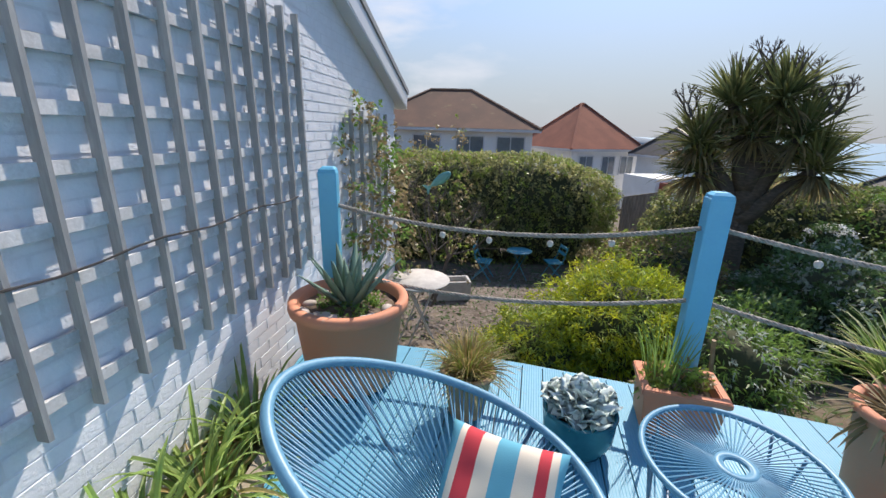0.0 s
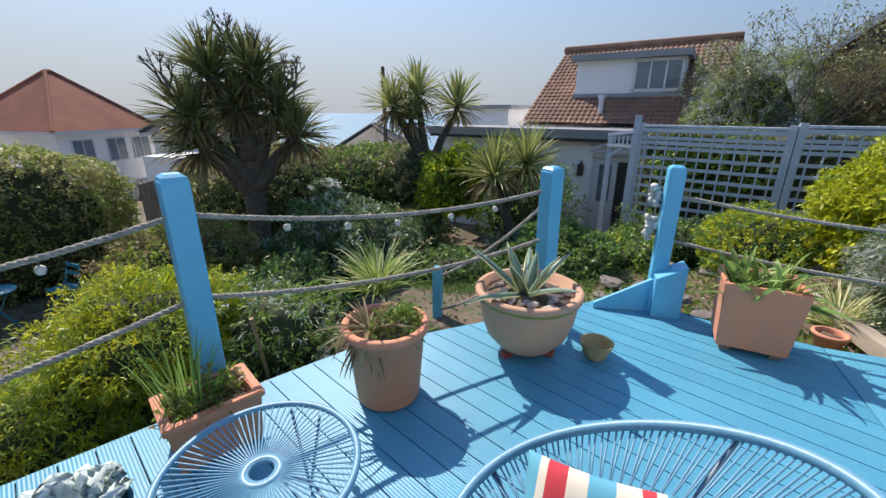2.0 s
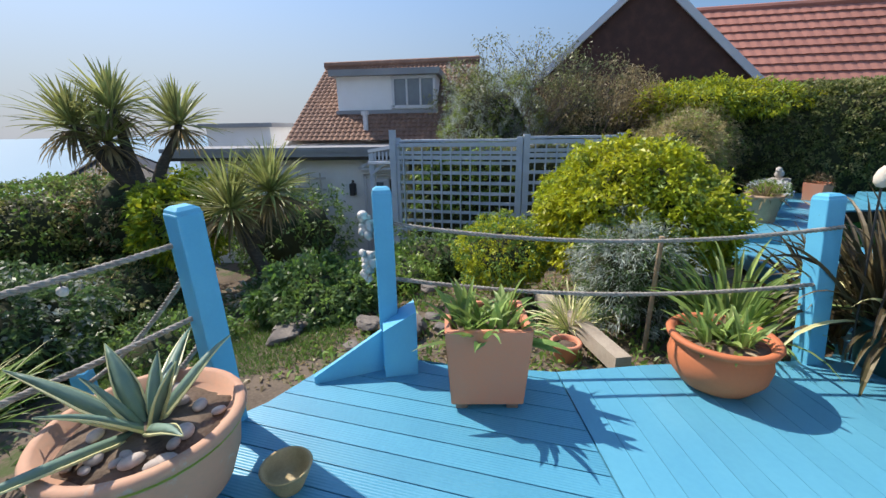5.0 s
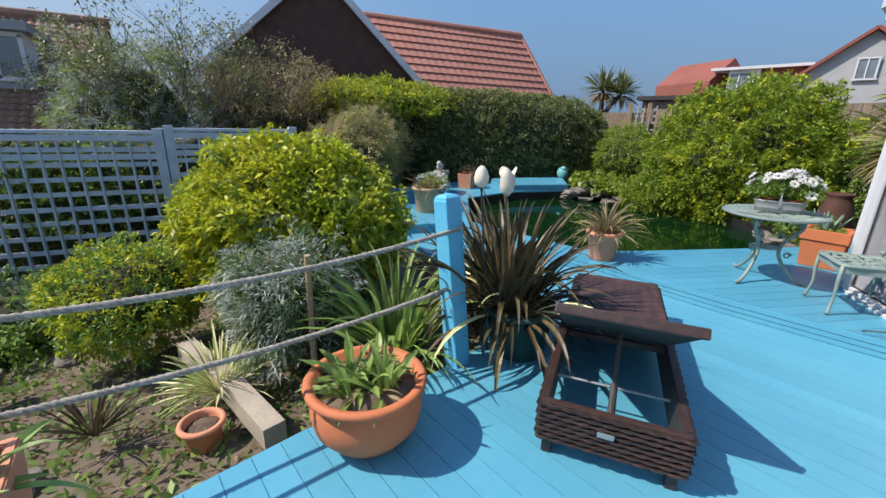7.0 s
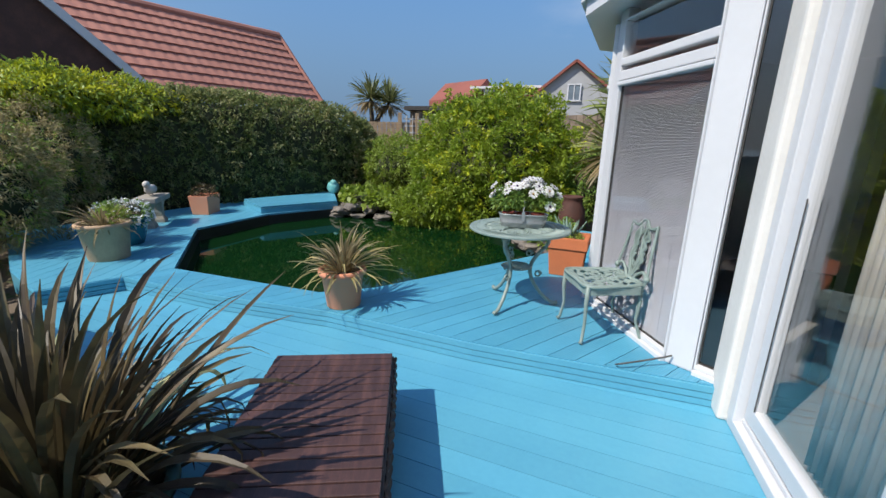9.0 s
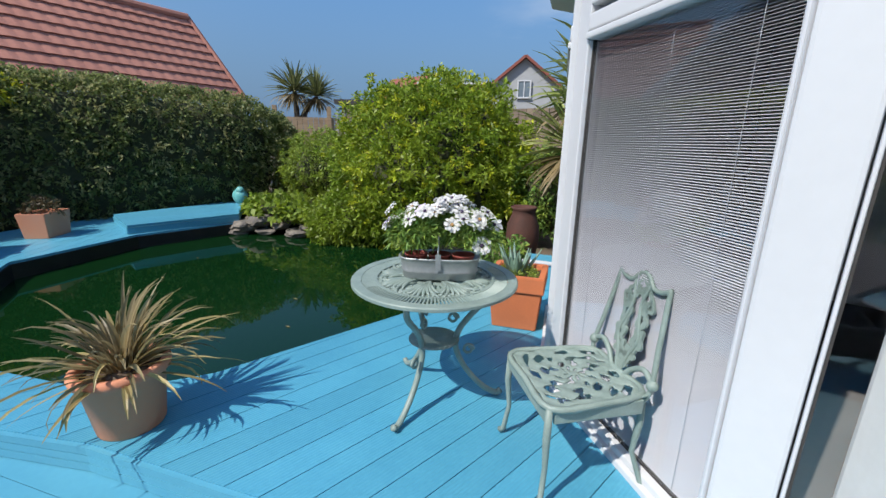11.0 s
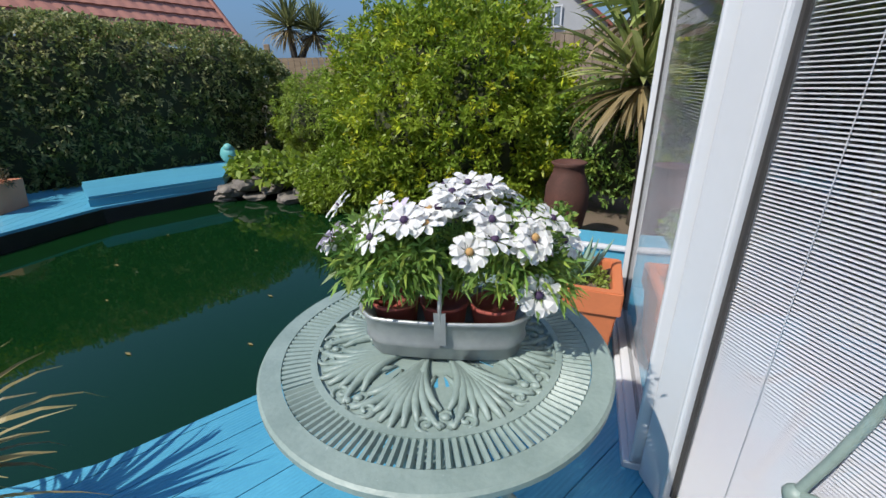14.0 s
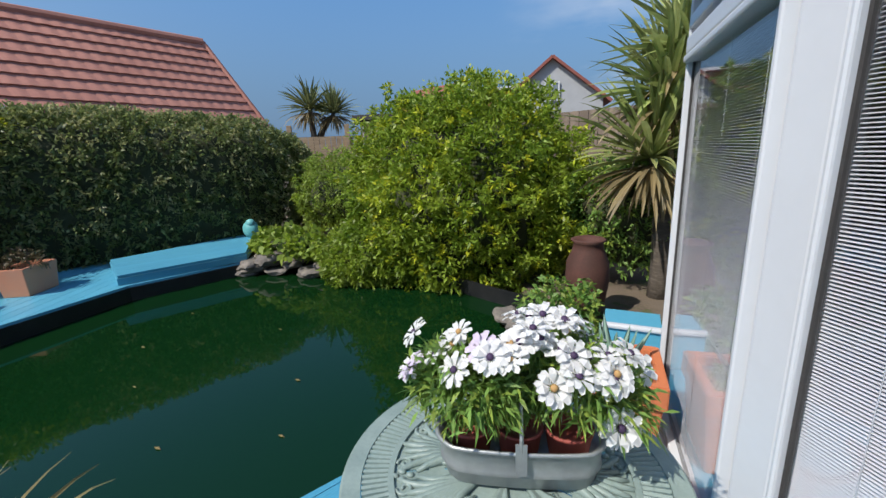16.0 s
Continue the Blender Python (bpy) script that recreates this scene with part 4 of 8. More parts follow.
def pane(name, label, a, b, z0, z1, rail, blind, transom=None, frame_w=0.075):
    """A glazed bay from a to b: sill, frame, glass, and slatted blind behind it."""
    ob = thing(name, label, "window", kind="structure")
    a, b = Vector((*a, 0)), Vector((*b, 0))
    d = (b - a)
    ln, rz = d.length, math.atan2(d.y, d.x)
    m = Matrix.Translation(a) @ Matrix.Rotation(rz, 4, "Z")
    for nm, c, s in (("sill", (ln / 2, 0, z0 - 0.03), (ln, 0.12, 0.06)), ("rail", (ln / 2, 0, z0 + rail / 2), (ln, 0.075, rail)), ("head", (ln / 2, 0, z1 - frame_w / 2), (ln, 0.075, frame_w)),
                     ("jamb", (frame_w / 2, 0, (z0 + z1) / 2), (frame_w, 0.072, z1 - z0)), ("jamb", (ln - frame_w / 2, 0, (z0 + z1) / 2), (frame_w, 0.072, z1 - z0))):
        bm = bmesh.new()
        box(bm, c, s, m=m, bevel=0.008)
        part(nm, bm, WHITE_UPVC, ob)
    if transom:
        for dz, h, dd in ((0, 0.07, 0.085), (0.10, 0.055, 0.075), (-0.055, 0.03, 0.10)):
            bm = bmesh.new()
            box(bm, (ln / 2, 0, transom + dz), (ln - 0.02, dd, h), m=m, bevel=0.008)
            part("transom", bm, WHITE_UPVC, ob)
    bm = bmesh.new()
    box(bm, (ln / 2, 0.0, (z0 + z1) / 2), (ln - 2 * frame_w + 0.02, 0.012, z1 - z0 - 0.1), m=m)
    g = part("glass", bm, GLASS, ob)
    g.visible_shadow = False
    bm = bmesh.new()
    box(bm, (ln / 2, 0.01, z0 + rail + 0.004), (ln - 2 * frame_w, 0.022, 0.008), m=m)
    part("gasket", bm, DARK_TRIM, ob)
    for xs_ in (frame_w + 0.004, ln - frame_w - 0.004):
        bm = bmesh.new()
        box(bm, (xs_, -0.002, (z0 + rail + (transom or z1)) / 2), (0.008, 0.018, (transom or z1) - z0 - rail - 0.04), m=m)
        part("gasket", bm, DARK_TRIM, ob)
    if blind:
        top = (transom or z1) - 0.06
        bl = thing("window_blind", "open white slatted blind behind the glass", "blind")
        n = int((top - z0 - rail) / 0.0095)
        me = None
        for i in range(n):
            if me is None:
                bm = bmesh.new()
                vs = [bm.verts.new(v) for v in ((frame_w + 0.004, -0.0064, -0.0014), (ln - frame_w - 0.004, -0.0064, -0.0014), (ln - frame_w - 0.004, 0, 0.0012), (frame_w + 0.004, 0, 0.0012), (ln - frame_w - 0.004, 0.0064, 0.0010), (frame_w + 0.004, 0.0064, 0.0010))]
                bm.faces.new(vs[:4])
                bm.faces.new((vs[3], vs[2], vs[4], vs[5]))
                bm.normal_update()
                bmesh.ops.solidify(bm, geom=bm.faces[:], thickness=0.0006)
                me = bpy.data.meshes.new("slat")
                bm.to_mesh(me)
                bm.free()
                me.materials.append(BLIND)
            sl = new("slat", me)
            sl.parent = bl
            sl.matrix_basis = m @ Matrix.Translation((0, blind, z0 + rail + 0.012 + i * 0.0095))
        for fx in (0.16, 0.5, 0.84):
            bm = bmesh.new()
            bar(bm, m @ Vector((ln * fx, blind - 0.0117, z0 + rail)), m @ Vector((ln * fx, blind - 0.0117, top + 0.03)), 0.0011, 5)
            part("ladder_cord", bm, BLIND, bl)
        bm = bmesh.new()
        box(bm, (ln / 2, blind, top + 0.01), (ln - 2 * frame_w - 0.02, 0.03, 0.03), m=m)
        part("headrail", bm, BLIND, bl)
    return ob


pane("window_1", "tall white-framed window with an open slatted blind and fanlight", (3.325, -5.70), (2.715, -4.96), 0.17, 2.42, 0.035, 0.020, transom=2.02, frame_w=0.016)
pane("window_2", "white-framed side window reflecting the garden", (3.565, -6.86), (3.405, -5.815), 0.17, 2.42, 0.035, 0.020, transom=2.02, frame_w=0.02)
pane("window_3", "narrow dark white-framed window beside the door", (2.565, -4.90), (2.42, -4.845), 0.17, 2.42, 0.03, 0, frame_w=0.012)
upright(con, 3.338, -5.775, 0.125, 0.09, 0.14, 2.5, radians(-56), name="corner_post")
upright(con, 2.640, -4.950, 0.165, 0.10, 0.14, 2.5, radians(-20), name="corner_post")
upright(con, 2.375, -4.775, 0.17, 0.20, 0.0, 2.5, radians(12), CREAM_WALL, "corner_pillar", 0.02)
upright(con, 3.545, -6.91, 0.08, 0.09, 0.0, 2.5, radians(8), name="corner_post")
bm = bmesh.new()
OUTER = [(2.30, -4.80), (2.50, -4.83), (2.76, -4.93), (3.42, -5.72), (3.60, -6.95), (2.0, -9.0), (-1.2, -8.0), (-1.2, -1.7), (1.80, -2.55)]
mid = Vector((1.2, -5.2))
over = [tuple(Vector(p) + (Vector(p) - mid).normalized() * 0.26) for p in OUTER]
prism(bm, over, 2.50, 2.62)
part("eaves", bm, WHITE_UPVC, con)
bm = bmesh.new()
prism(bm, [tuple(Vector(p) + (Vector(p) - mid).normalized() * 0.31) for p in OUTER], 2.60, 2.68)
part("gutter", bm, WHITE_UPVC, con)
bm = bmesh.new()
lo = [bm.verts.new((*(Vector(p) + (Vector(p) - mid).normalized() * 0.24), 2.66)) for p in OUTER]
tip = bm.verts.new((1.0, -5.2, 3.5))
for i in range(len(lo)):
    bm.faces.new((lo[i], lo[(i + 1) % len(lo)], tip))
part("roof", bm, WHITE_UPVC, con)
bm = bmesh.new()
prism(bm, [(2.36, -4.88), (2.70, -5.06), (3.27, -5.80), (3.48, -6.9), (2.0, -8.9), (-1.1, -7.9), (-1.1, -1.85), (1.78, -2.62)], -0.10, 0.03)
tagged(part("room_floor", bm, ROOM_DARK), "indoor floor coloured dark for a dim room", "floor", kind="structure")
for nm, pts in (("wall_back", [(3.53, -6.98), (2.0, -9.0), (-1.2, -8.0), (-1.2, -1.70)]), ("wall_north", [(-1.2, -1.70), (1.80, -2.58)])):
    bm = bmesh.new()
    for a, b in zip(pts, pts[1:]):
        plank_between(bm, (*a, 1.25), (*b, 1.25), 0.12, 2.5)
    tagged(part(nm, bm, WHITE_WALL), "plain white rendered house wall", "wall", kind="structure")
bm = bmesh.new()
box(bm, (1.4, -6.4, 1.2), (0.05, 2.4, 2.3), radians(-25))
tagged(part("wall_inner", bm, ROOM_DARK), "inner wall coloured dark for a dim room", "wall", kind="structure")

door = thing("door_1", "white sliding patio door with clear glass", "door", kind="structure")
DA, DB = Vector((2.33, -4.68, 0)), Vector((1.86, -2.62, 0))
dm = Matrix.Translation(DA) @ Matrix.Rotation(math.atan2((DB - DA).y, (DB - DA).x), 4, "Z")
dl = (DB - DA).length
for nm, c, s in (("threshold", (dl / 2, 0.02, 0.03), (dl, 0.16, 0.06)), ("track", (dl / 2, -0.01, 0.075), (dl, 0.02, 0.03)), ("head", (dl / 2, 0, 2.36), (dl, 0.12, 0.12)), ("jamb", (0.04, 0, 1.2), (0.08, 0.13, 2.3)),
                 ("jamb", (dl - 0.04, 0, 1.2), (0.08, 0.13, 2.3)), ("stile", (0.13, 0.01, 1.2), (0.08, 0.06, 2.2)), ("stile", (1.05, 0.01, 1.2), (0.08, 0.06, 2.2)),
                 ("stile", (1.16, -0.04, 1.2), (0.08, 0.06, 2.2)), ("stile", (dl - 0.13, -0.04, 1.2), (0.08, 0.06, 2.2)), ("bottom_rail", (0.6, 0.01, 0.15), (0.96, 0.06, 0.09)),
                 ("bottom_rail", (1.6, -0.04, 0.15), (0.9, 0.06, 0.09))):
    bm = bmesh.new()
    box(bm, c, s, m=dm, bevel=0.008)
    part(nm, bm, WHITE_UPVC, door)
for c, s in (((0.6, 0.01, 1.2), (0.9, 0.012, 2.1)), ((1.62, -0.04, 1.2), (0.9, 0.012, 2.1))):
    bm = bmesh.new()
    box(bm, c, s, m=dm)
    part("glass", bm, GLASS, door).visible_shadow = False
bm = bmesh.new()
box(bm, (0.185, -0.022, 0.75), (0.008, 0.006, 1.1), m=dm, bevel=0.004)
part("handle", bm, IRON, door)
cur = thing("curtain", "long beige curtain hanging behind the patio door", "curtain")
bm = bmesh.new()
pts = []
for i in range(61):
    f = i / 60
    pts.append(dm @ Vector((0.35 + 0.5 * f, 0.16 + 0.035 * math.sin(i * 1.15), 0)))
for a, b in zip(pts, pts[1:]):
    v = [bm.verts.new((p.x, p.y, z)) for p, z in ((a, 0.10), (b, 0.10), (b, 2.25), (a, 2.25))]
    bm.faces.new(v)
bmesh.ops.remove_doubles(bm, verts=bm.verts, dist=0.0005)
bm.normal_update()
bmesh.ops.solidify(bm, geom=bm.faces[:], thickness=0.004)
part("cloth", bm, CURTAIN, cur, smooth=True)
bm = bmesh.new()
tube(bm, [(2.70, -4.90, 0.21), (2.74, -4.86, 0.205), (2.86, -4.76, 0.19), (2.98, -4.66, 0.178), (3.00, -4.68, 0.16)], 0.006, 6)
tagged(part("door_stay", bm, IRON), "thin metal door stay lying by the window foot", "stay")


# ---- neighbouring houses ----
def tiled_slope(name, a, b, c, d, tile_w, course, material, parent, wave=0.03, lap=0.02):
    """A tiled roof slope between eave a-b and ridge d-c: rolling tiles laid in lapped courses."""
    a, b, c, d = (Vector(p) for p in (a, b, c, d))
    nu = max(8, int((b - a).length / tile_w) * 4)
    rows = max(4, int(((d - a).length) / course))
    nrm = (b - a).cross(d - a).normalized()
    if nrm.z < 0:
        nrm = -nrm
    verts, faces = [], []
    for r in range(rows):
        for half, lift in ((0.0, lap), (1.0, 0.0)):
            f = (r + half) / rows
            for i in range(nu + 1):
                u = i / nu
                p = a.lerp(b, u).lerp(d.lerp(c, u), f)
                ph = i % 4
                verts.append(p + nrm * (lift + wave * (0.0, 0.6, 1.0, 0.6)[ph]))
    w = nu + 1
    for k in range(rows * 2 - 1):
        for i in range(nu):
            o = k * w + i
            faces.append((o, o + 1, o + w + 1, o + w))
    return finish(name, mesh_from(name, verts, faces), material, parent)


def far_window(parent, c, w, h, rz, panes=2):
    """A window with frame, sill and glass, facing local -y."""
    m = Matrix.Translation(c) @ Matrix.Rotation(rz, 4, "Z")
    bm = bmesh.new()
    box(bm, (0, -0.01, 0), (w, 0.06, h), m=m)
    g = part("window", bm, FAR_GLASS, parent)
    for cx, cz, sx, sz in [(0, h / 2, w + 0.1, 0.07), (0, -h / 2, w + 0.16, 0.08), (-w / 2, 0, 0.07, h), (w / 2, 0, 0.07, h)] + [(-w / 2 + w * (i + 1) / panes, 0, 0.05, h) for i in range(panes - 1)]:
        bm = bmesh.new()
        box(bm, (cx, -0.05, cz), (sx, 0.06, sz), m=m)
        part("frame", bm, WHITE_UPVC, g)
    return g


def hip_house(name, label, cx, cy, lx, ly, rz, base, eave, ridge, ridge_len, roof_mat, wall_mat, wins, chimney=None):
    ob = thing(name, label, "house", pose(cx, cy, 0, 0, 0, rz))
    hx, hy, o = lx / 2, ly / 2, 0.45
    bm = bmesh.new()
    box(bm, (0, 0, (base + eave) / 2), (lx, ly, eave - base))
    part("wall", bm, wall_mat, ob)
    bm = bmesh.new()
    box(bm, (0, 0, eave - 0.04), (lx + 2 * o, ly + 2 * o, 0.16))
    part("fascia", bm, WHITE_UPVC, ob)
    e = eave + 0.05
    A, B, C, D = (-hx - o, -hy - o, e), (hx + o, -hy - o, e), (hx + o, hy + o, e), (-hx - o, hy + o, e)
    R0, R1 = (-ridge_len / 2, 0, ridge), (ridge_len / 2, 0, ridge)
    bm = bmesh.new()
    v = {k: bm.verts.new(p) for k, p in dict(A=A, B=B, C=C, D=D, R0=R0, R1=R1).items()}
    for f in (("A", "B", "R1", "R0"), ("C", "D", "R0", "R1"), ("B", "C", "R1"), ("D", "A", "R0")):
        bm.faces.new([v[k] for k in f])
    bmesh.ops.subdivide_edges(bm, edges=bm.edges, cuts=6, use_grid_fill=True)
    part("roof", bm, roof_mat, ob)
    for p, q in ((A, R0), (B, R1), (C, R1), (D, R0), (R0, R1)):
        if (Vector(p) - Vector(q)).length > 0.2:
            bm = bmesh.new()
            bar(bm, p, q, 0.11, 6)
            part("ridge_tiles", bm, roof_mat, ob)
    for face, x, z, w, h in wins:
        if face == "front":
            far_window(ob, (x, -hy, z), w, h, 0)
        else:
            far_window(ob, (hx, x, z), w, h, radians(90))
    if chimney:
        bm = bmesh.new()
        box(bm, chimney, (0.8, 0.6, 1.6))
        part("chimney", bm, BRICK_DARK, ob)
        bm = bmesh.new()
        bar(bm, (chimney[0], chimney[1], chimney[2] + 0.8), (chimney[0], chimney[1], chimney[2] + 1.2), 0.14, 8)
        part("chimney_pot", bm, DARK_TRIM, ob)
    return ob


hip_house("house", "white house with a brown hipped tile roof and chimney", -0.6, 30.5, 10.6, 7.6, -3, -6.0, 1.70, 4.25, 2.8, ROOF_BROWN, WHITE_WALL,
          [("front", x, 0.55, 1.7, 1.5) for x in (-3.9, -1.2, 1.5, 4.0)] + [("front", x, -2.4, 1.7, 1.5) for x in (-1.2, 1.5, 4.0)])
side = hip_house("house", "lower brown-roofed wing of a house with a brick chimney", -7.4, 31.8, 8.0, 7.0, -3, -6.0, 1.9, 3.85, 5.0, ROOF_BROWN, WHITE_WALL, [("front", 1.5, 0.6, 1.6, 1.4)], chimney=(2.6, -0.5, 4.1))
hip_house("house", "white house with an orange hipped tile roof", 10.2, 36.4, 6.6, 6.6, 24, -7.0, 0.45, 3.95, 0.3, ROOF_ORANGE, WHITE_WALL,
          [("front", x, -0.75, 1.3, 1.4) for x in (-1.9, 0.3, 2.2)] + [("front", x, -3.6, 1.3, 1.5) for x in (-1.6, 1.6)] + [("side", -1.0, -0.75, 1.1, 1.4), ("side", 1.4, -0.75, 1.1, 1.4)])
hip_house("house", "small dark-roofed house beyond the garden", 17.2, 31.0, 6.0, 5.0, 15, -7.0, 0.2, 2.8, 1.5, DARK_TRIM, WHITE_WALL, [("front", -1.2, -0.9, 1.1, 1.2), ("front", 1.2, -0.9, 1.1, 1.2)])
bm = bmesh.new()
box(bm, (13.2, 27.2, -1.95), (3.6, 3.0, 2.2), radians(15))
tagged(part("outbuilding", bm, WHITE_WALL), "low white flat-roofed outbuilding", "outbuilding")
bm = bmesh.new()
box(bm, (12.4, 25.2, -1.7), (0.5, 0.5, 1.3), radians(15), bevel=0.02)
tagged(part("red_bin", bm, RED_FEET), "small red box beside the outbuilding", "box")
hip_house("house", "dark roof of a house lower on the slope", 29.5, 27.0, 7.0, 5.0, 35, -7.0, -1.4, 0.55, 2.5, DARK_TRIM, WHITE_WALL, [])

bung = thing("house", "white bungalow with mottled pantile roof and a boxed dormer", "house")
tiled_slope("roof", (12.6, 5.75, 1.34), (12.6, 0.35, 1.32), (15.5, 0.55, 3.64), (15.5, 5.45, 3.58), 0.15, 0.17, ROOF_PANTILE, bung, 0.030, 0.022)
bm = bmesh.new()
v = [bm.verts.new(p) for p in ((12.65, 5.74, 1.2), (18.4, 5.4, 1.2), (15.5, 5.44, 3.56))]
bm.faces.new(v)
part("gable_wall", bm, WHITE_WALL, bung)
bm = bmesh.new()
v = [bm.verts.new(p) for p in ((12.65, 0.40, 1.2), (15.5, 0.58, 3.60), (18.4, 0.40, 1.2))]
bm.faces.new(v)
part("gable_wall", bm, WHITE_WALL, bung)
tiled_slope("roof", (18.4, 5.45, 1.34), (18.4, 0.35, 1.32), (15.5, 0.55, 3.62), (15.5, 5.45, 3.56), 0.24, 0.30, ROOF_PANTILE, bung, 0.045, 0.035)
bm = bmesh.new()
bar(bm, (15.5, 5.5, 3.62), (15.5, 0.5, 3.67), 0.12, 8)
part("ridge_tiles", bm, ROOF_PANTILE, bung)
bm = bmesh.new()
box(bm, (14.6, 3.07, 2.58), (2.2, 2.80, 0.92))
dormer = part("dormer", bm, WHITE_WALL, bung)
bm = bmesh.new()
box(bm, (14.5, 3.07, 3.12), (2.5, 3.06, 0.16))
part("dormer_roof", bm, LEAD, dormer)
bm = bmesh.new()
box(bm, (13.49, 3.07, 2.10), (0.10, 2.90, 0.10))
part("dormer_sill", bm, LEAD, dormer)
far_window(dormer, (13.5, 2.28, 2.60), 1.15, 0.76, radians(-90), 3)
bm = bmesh.new()
bar(bm, (12.95, 3.55, 1.5), (12.95, 3.55, 2.02), 0.07, 8)
bar(bm, (12.95, 3.55, 2.0), (12.95, 3.55, 2.1), 0.11, 8)
part("vent_pipe", bm, WHITE_UPVC, bung)
bm = bmesh.new()
box(bm, (15.55, 3.05, -0.40), (5.6, 5.2, 3.3))
part("wall", bm, WHITE_WALL, bung)
bm = bmesh.new()
box(bm, (12.1, 2.9, -0.45), (1.1, 10.4, 3.1))
part("wall", bm, WHITE_WALL, bung)
bm = bmesh.new()
box(bm, (12.0, 2.9, 1.18), (1.7, 10.8, 0.10))
part("flat_roof", bm, LEAD, bung)
bm = bmesh.new()
box(bm, (11.2, 2.9, 1.09), (0.06, 10.7, 0.16))
part("fascia", bm, LEAD, bung)
# dark strip drawn as the shadow line below the roof edge
bm = bmesh.new()
box(bm, (11.24, 2.9, 0.97), (0.05, 10.6, 0.08))
part("soffit_board", bm, DARK_TRIM, bung)
bm = bmesh.new()
box(bm, (16.0, 7.6, 0.9), (5.0, 2.0, 1.7))
part("side_block", bm, WHITE_WALL, bung)
bm = bmesh.new()
box(bm, (16.0, 7.6, 1.80), (5.3, 2.3, 0.12))
part("side_roof", bm, LEAD, bung)
far_window(bung, (11.53, 6.6, 0.15), 1.2, 0.9, radians(-90), 2)
bdoor = thing("door_2", "white glazed back door standing ajar", "door", kind="structure")
# the dark slab in the doorway stands in for its unlit gap
for nm, c, s, mt in (("leaf", (11.50, 2.92, -0.5), (0.05, 0.56, 1.9), WHITE_UPVC), ("glazing", (11.47, 2.92, -0.10), (0.03, 0.30, 0.95), FAR_GLASS), ("opening", (11.53, 2.48, -0.5), (0.03, 0.30, 1.9), DARK_TRIM),
                     ("frame", (11.51, 3.24, -0.45), (0.08, 0.07, 2.05), WHITE_UPVC), ("frame", (11.51, 2.30, -0.45), (0.08, 0.07, 2.05), WHITE_UPVC), ("frame", (11.51, 2.77, 0.55), (0.08, 1.0, 0.07), WHITE_UPVC)):
    bm = bmesh.new()
    box(bm, c, s, bevel=0.006)
    part(nm, bm, mt, bdoor)
bm = bmesh.new()
box(bm, (11.25, 2.28, -0.5), (0.5, 0.05, 1.85), radians(25), bevel=0.006)
part("open_leaf", bm, WHITE_UPVC, bdoor)
bm = bmesh.new()
for k in (-1, 1):
    plank_between(bm, (11.30, 2.77, 1.0), (11.30, 2.77 + k * 0.55, 0.72), 0.10, 0.06)
plank_between(bm, (11.30, 2.25, 0.72), (11.30, 3.3, 0.72), 0.10, 0.05)
tagged(part("door_canopy", bm, WHITE_UPVC), "small white gabled porch frame over the back door", "canopy")
wl2 = Matrix.Translation((11.42, 4.9, 0)) @ Matrix.Rotation(radians(-90), 4, "Z")
lattice("wall_trellis", "small pale trellis panel on the bungalow wall", -0.7, 0.7, -0.5, 0.62, 5, 4, 0.02, STONE_WHITE, lath=0.05, base=wl2)
bm = bmesh.new()
box(bm, (11.45, 3.55, 0.20), (0.18, 0.14, 0.30), bevel=0.03)
bar(bm, (11.45, 3.55, 0.3), (11.5, 3.55, 0.42), 0.03, 6)
tagged(part("wall_lantern", bm, DARK_TRIM), "black lantern on the bungalow wall", "lantern")

gab = thing("house", "brown brick gabled house with red tiled wing", "house")
GL, GR, GA = Vector((17.4, -1.55, 3.15)), Vector((15.6, -7.80, 2.78)), Vector((16.5, -4.72, 5.98))
back = Vector((6.0, -1.2, 0))
bm = bmesh.new()
fr = [bm.verts.new(p) for p in (Vector((17.4, -1.55, -1)), Vector((15.6, -7.8, -1)), GR, GA, GL)]
bm.faces.new(fr)
ex = bmesh.ops.extrude_face_region(bm, geom=bm.faces[:])
bmesh.ops.translate(bm, vec=back, verts=[g for g in ex["geom"] if isinstance(g, bmesh.types.BMVert)])
part("gable_wall", bm, BRICK_DARK, gab)
for p, s in ((GL, 1), (GR, -1)):
    bm = bmesh.new()
    q = GA + Vector((-0.12, 0, 0.10))
    e = p + (p - GA).normalized() * 0.5 + Vector((-0.12, 0, 0.10))
    plank_between(bm, e, q, 0.10, 0.20)
    part("bargeboard", bm, WHITE_UPVC, gab)
    tiled_slope("roof", e + Vector((0.05, 0, 0.1)), e + back, GA + back + Vector((0, 0, 0.2)), q + Vector((0.05, 0, 0.1)), 0.3, 0.33, ROOF_RED, gab, 0.02, 0.03)
tiled_slope("wing_roof", (15.25, -14.05, 2.55), (15.95, -6.9, 2.55), (18.55, -6.6, 5.42), (16.9, -13.35, 5.22), 0.30, 0.31, ROOF_RED, gab, 0.018, 0.05)
bm = bmesh.new()
bar(bm, (18.6, -6.6, 5.46), (16.9, -13.38, 5.26), 0.12, 8)
part("ridge_tiles", bm, ROOF_RED, gab)
bm = bmesh.new()
bar(bm, (16.9, -13.38, 5.26), (15.22, -14.07, 2.55), 0.08, 6)
part("verge", bm, ROOF_RED, gab)
bm = bmesh.new()
plank_between(bm, (16.3, -6.9, 0.8), (15.8, -14.0, 0.8), 0.3, 3.4)
part("wing_wall", bm, BRICK_DARK, gab)

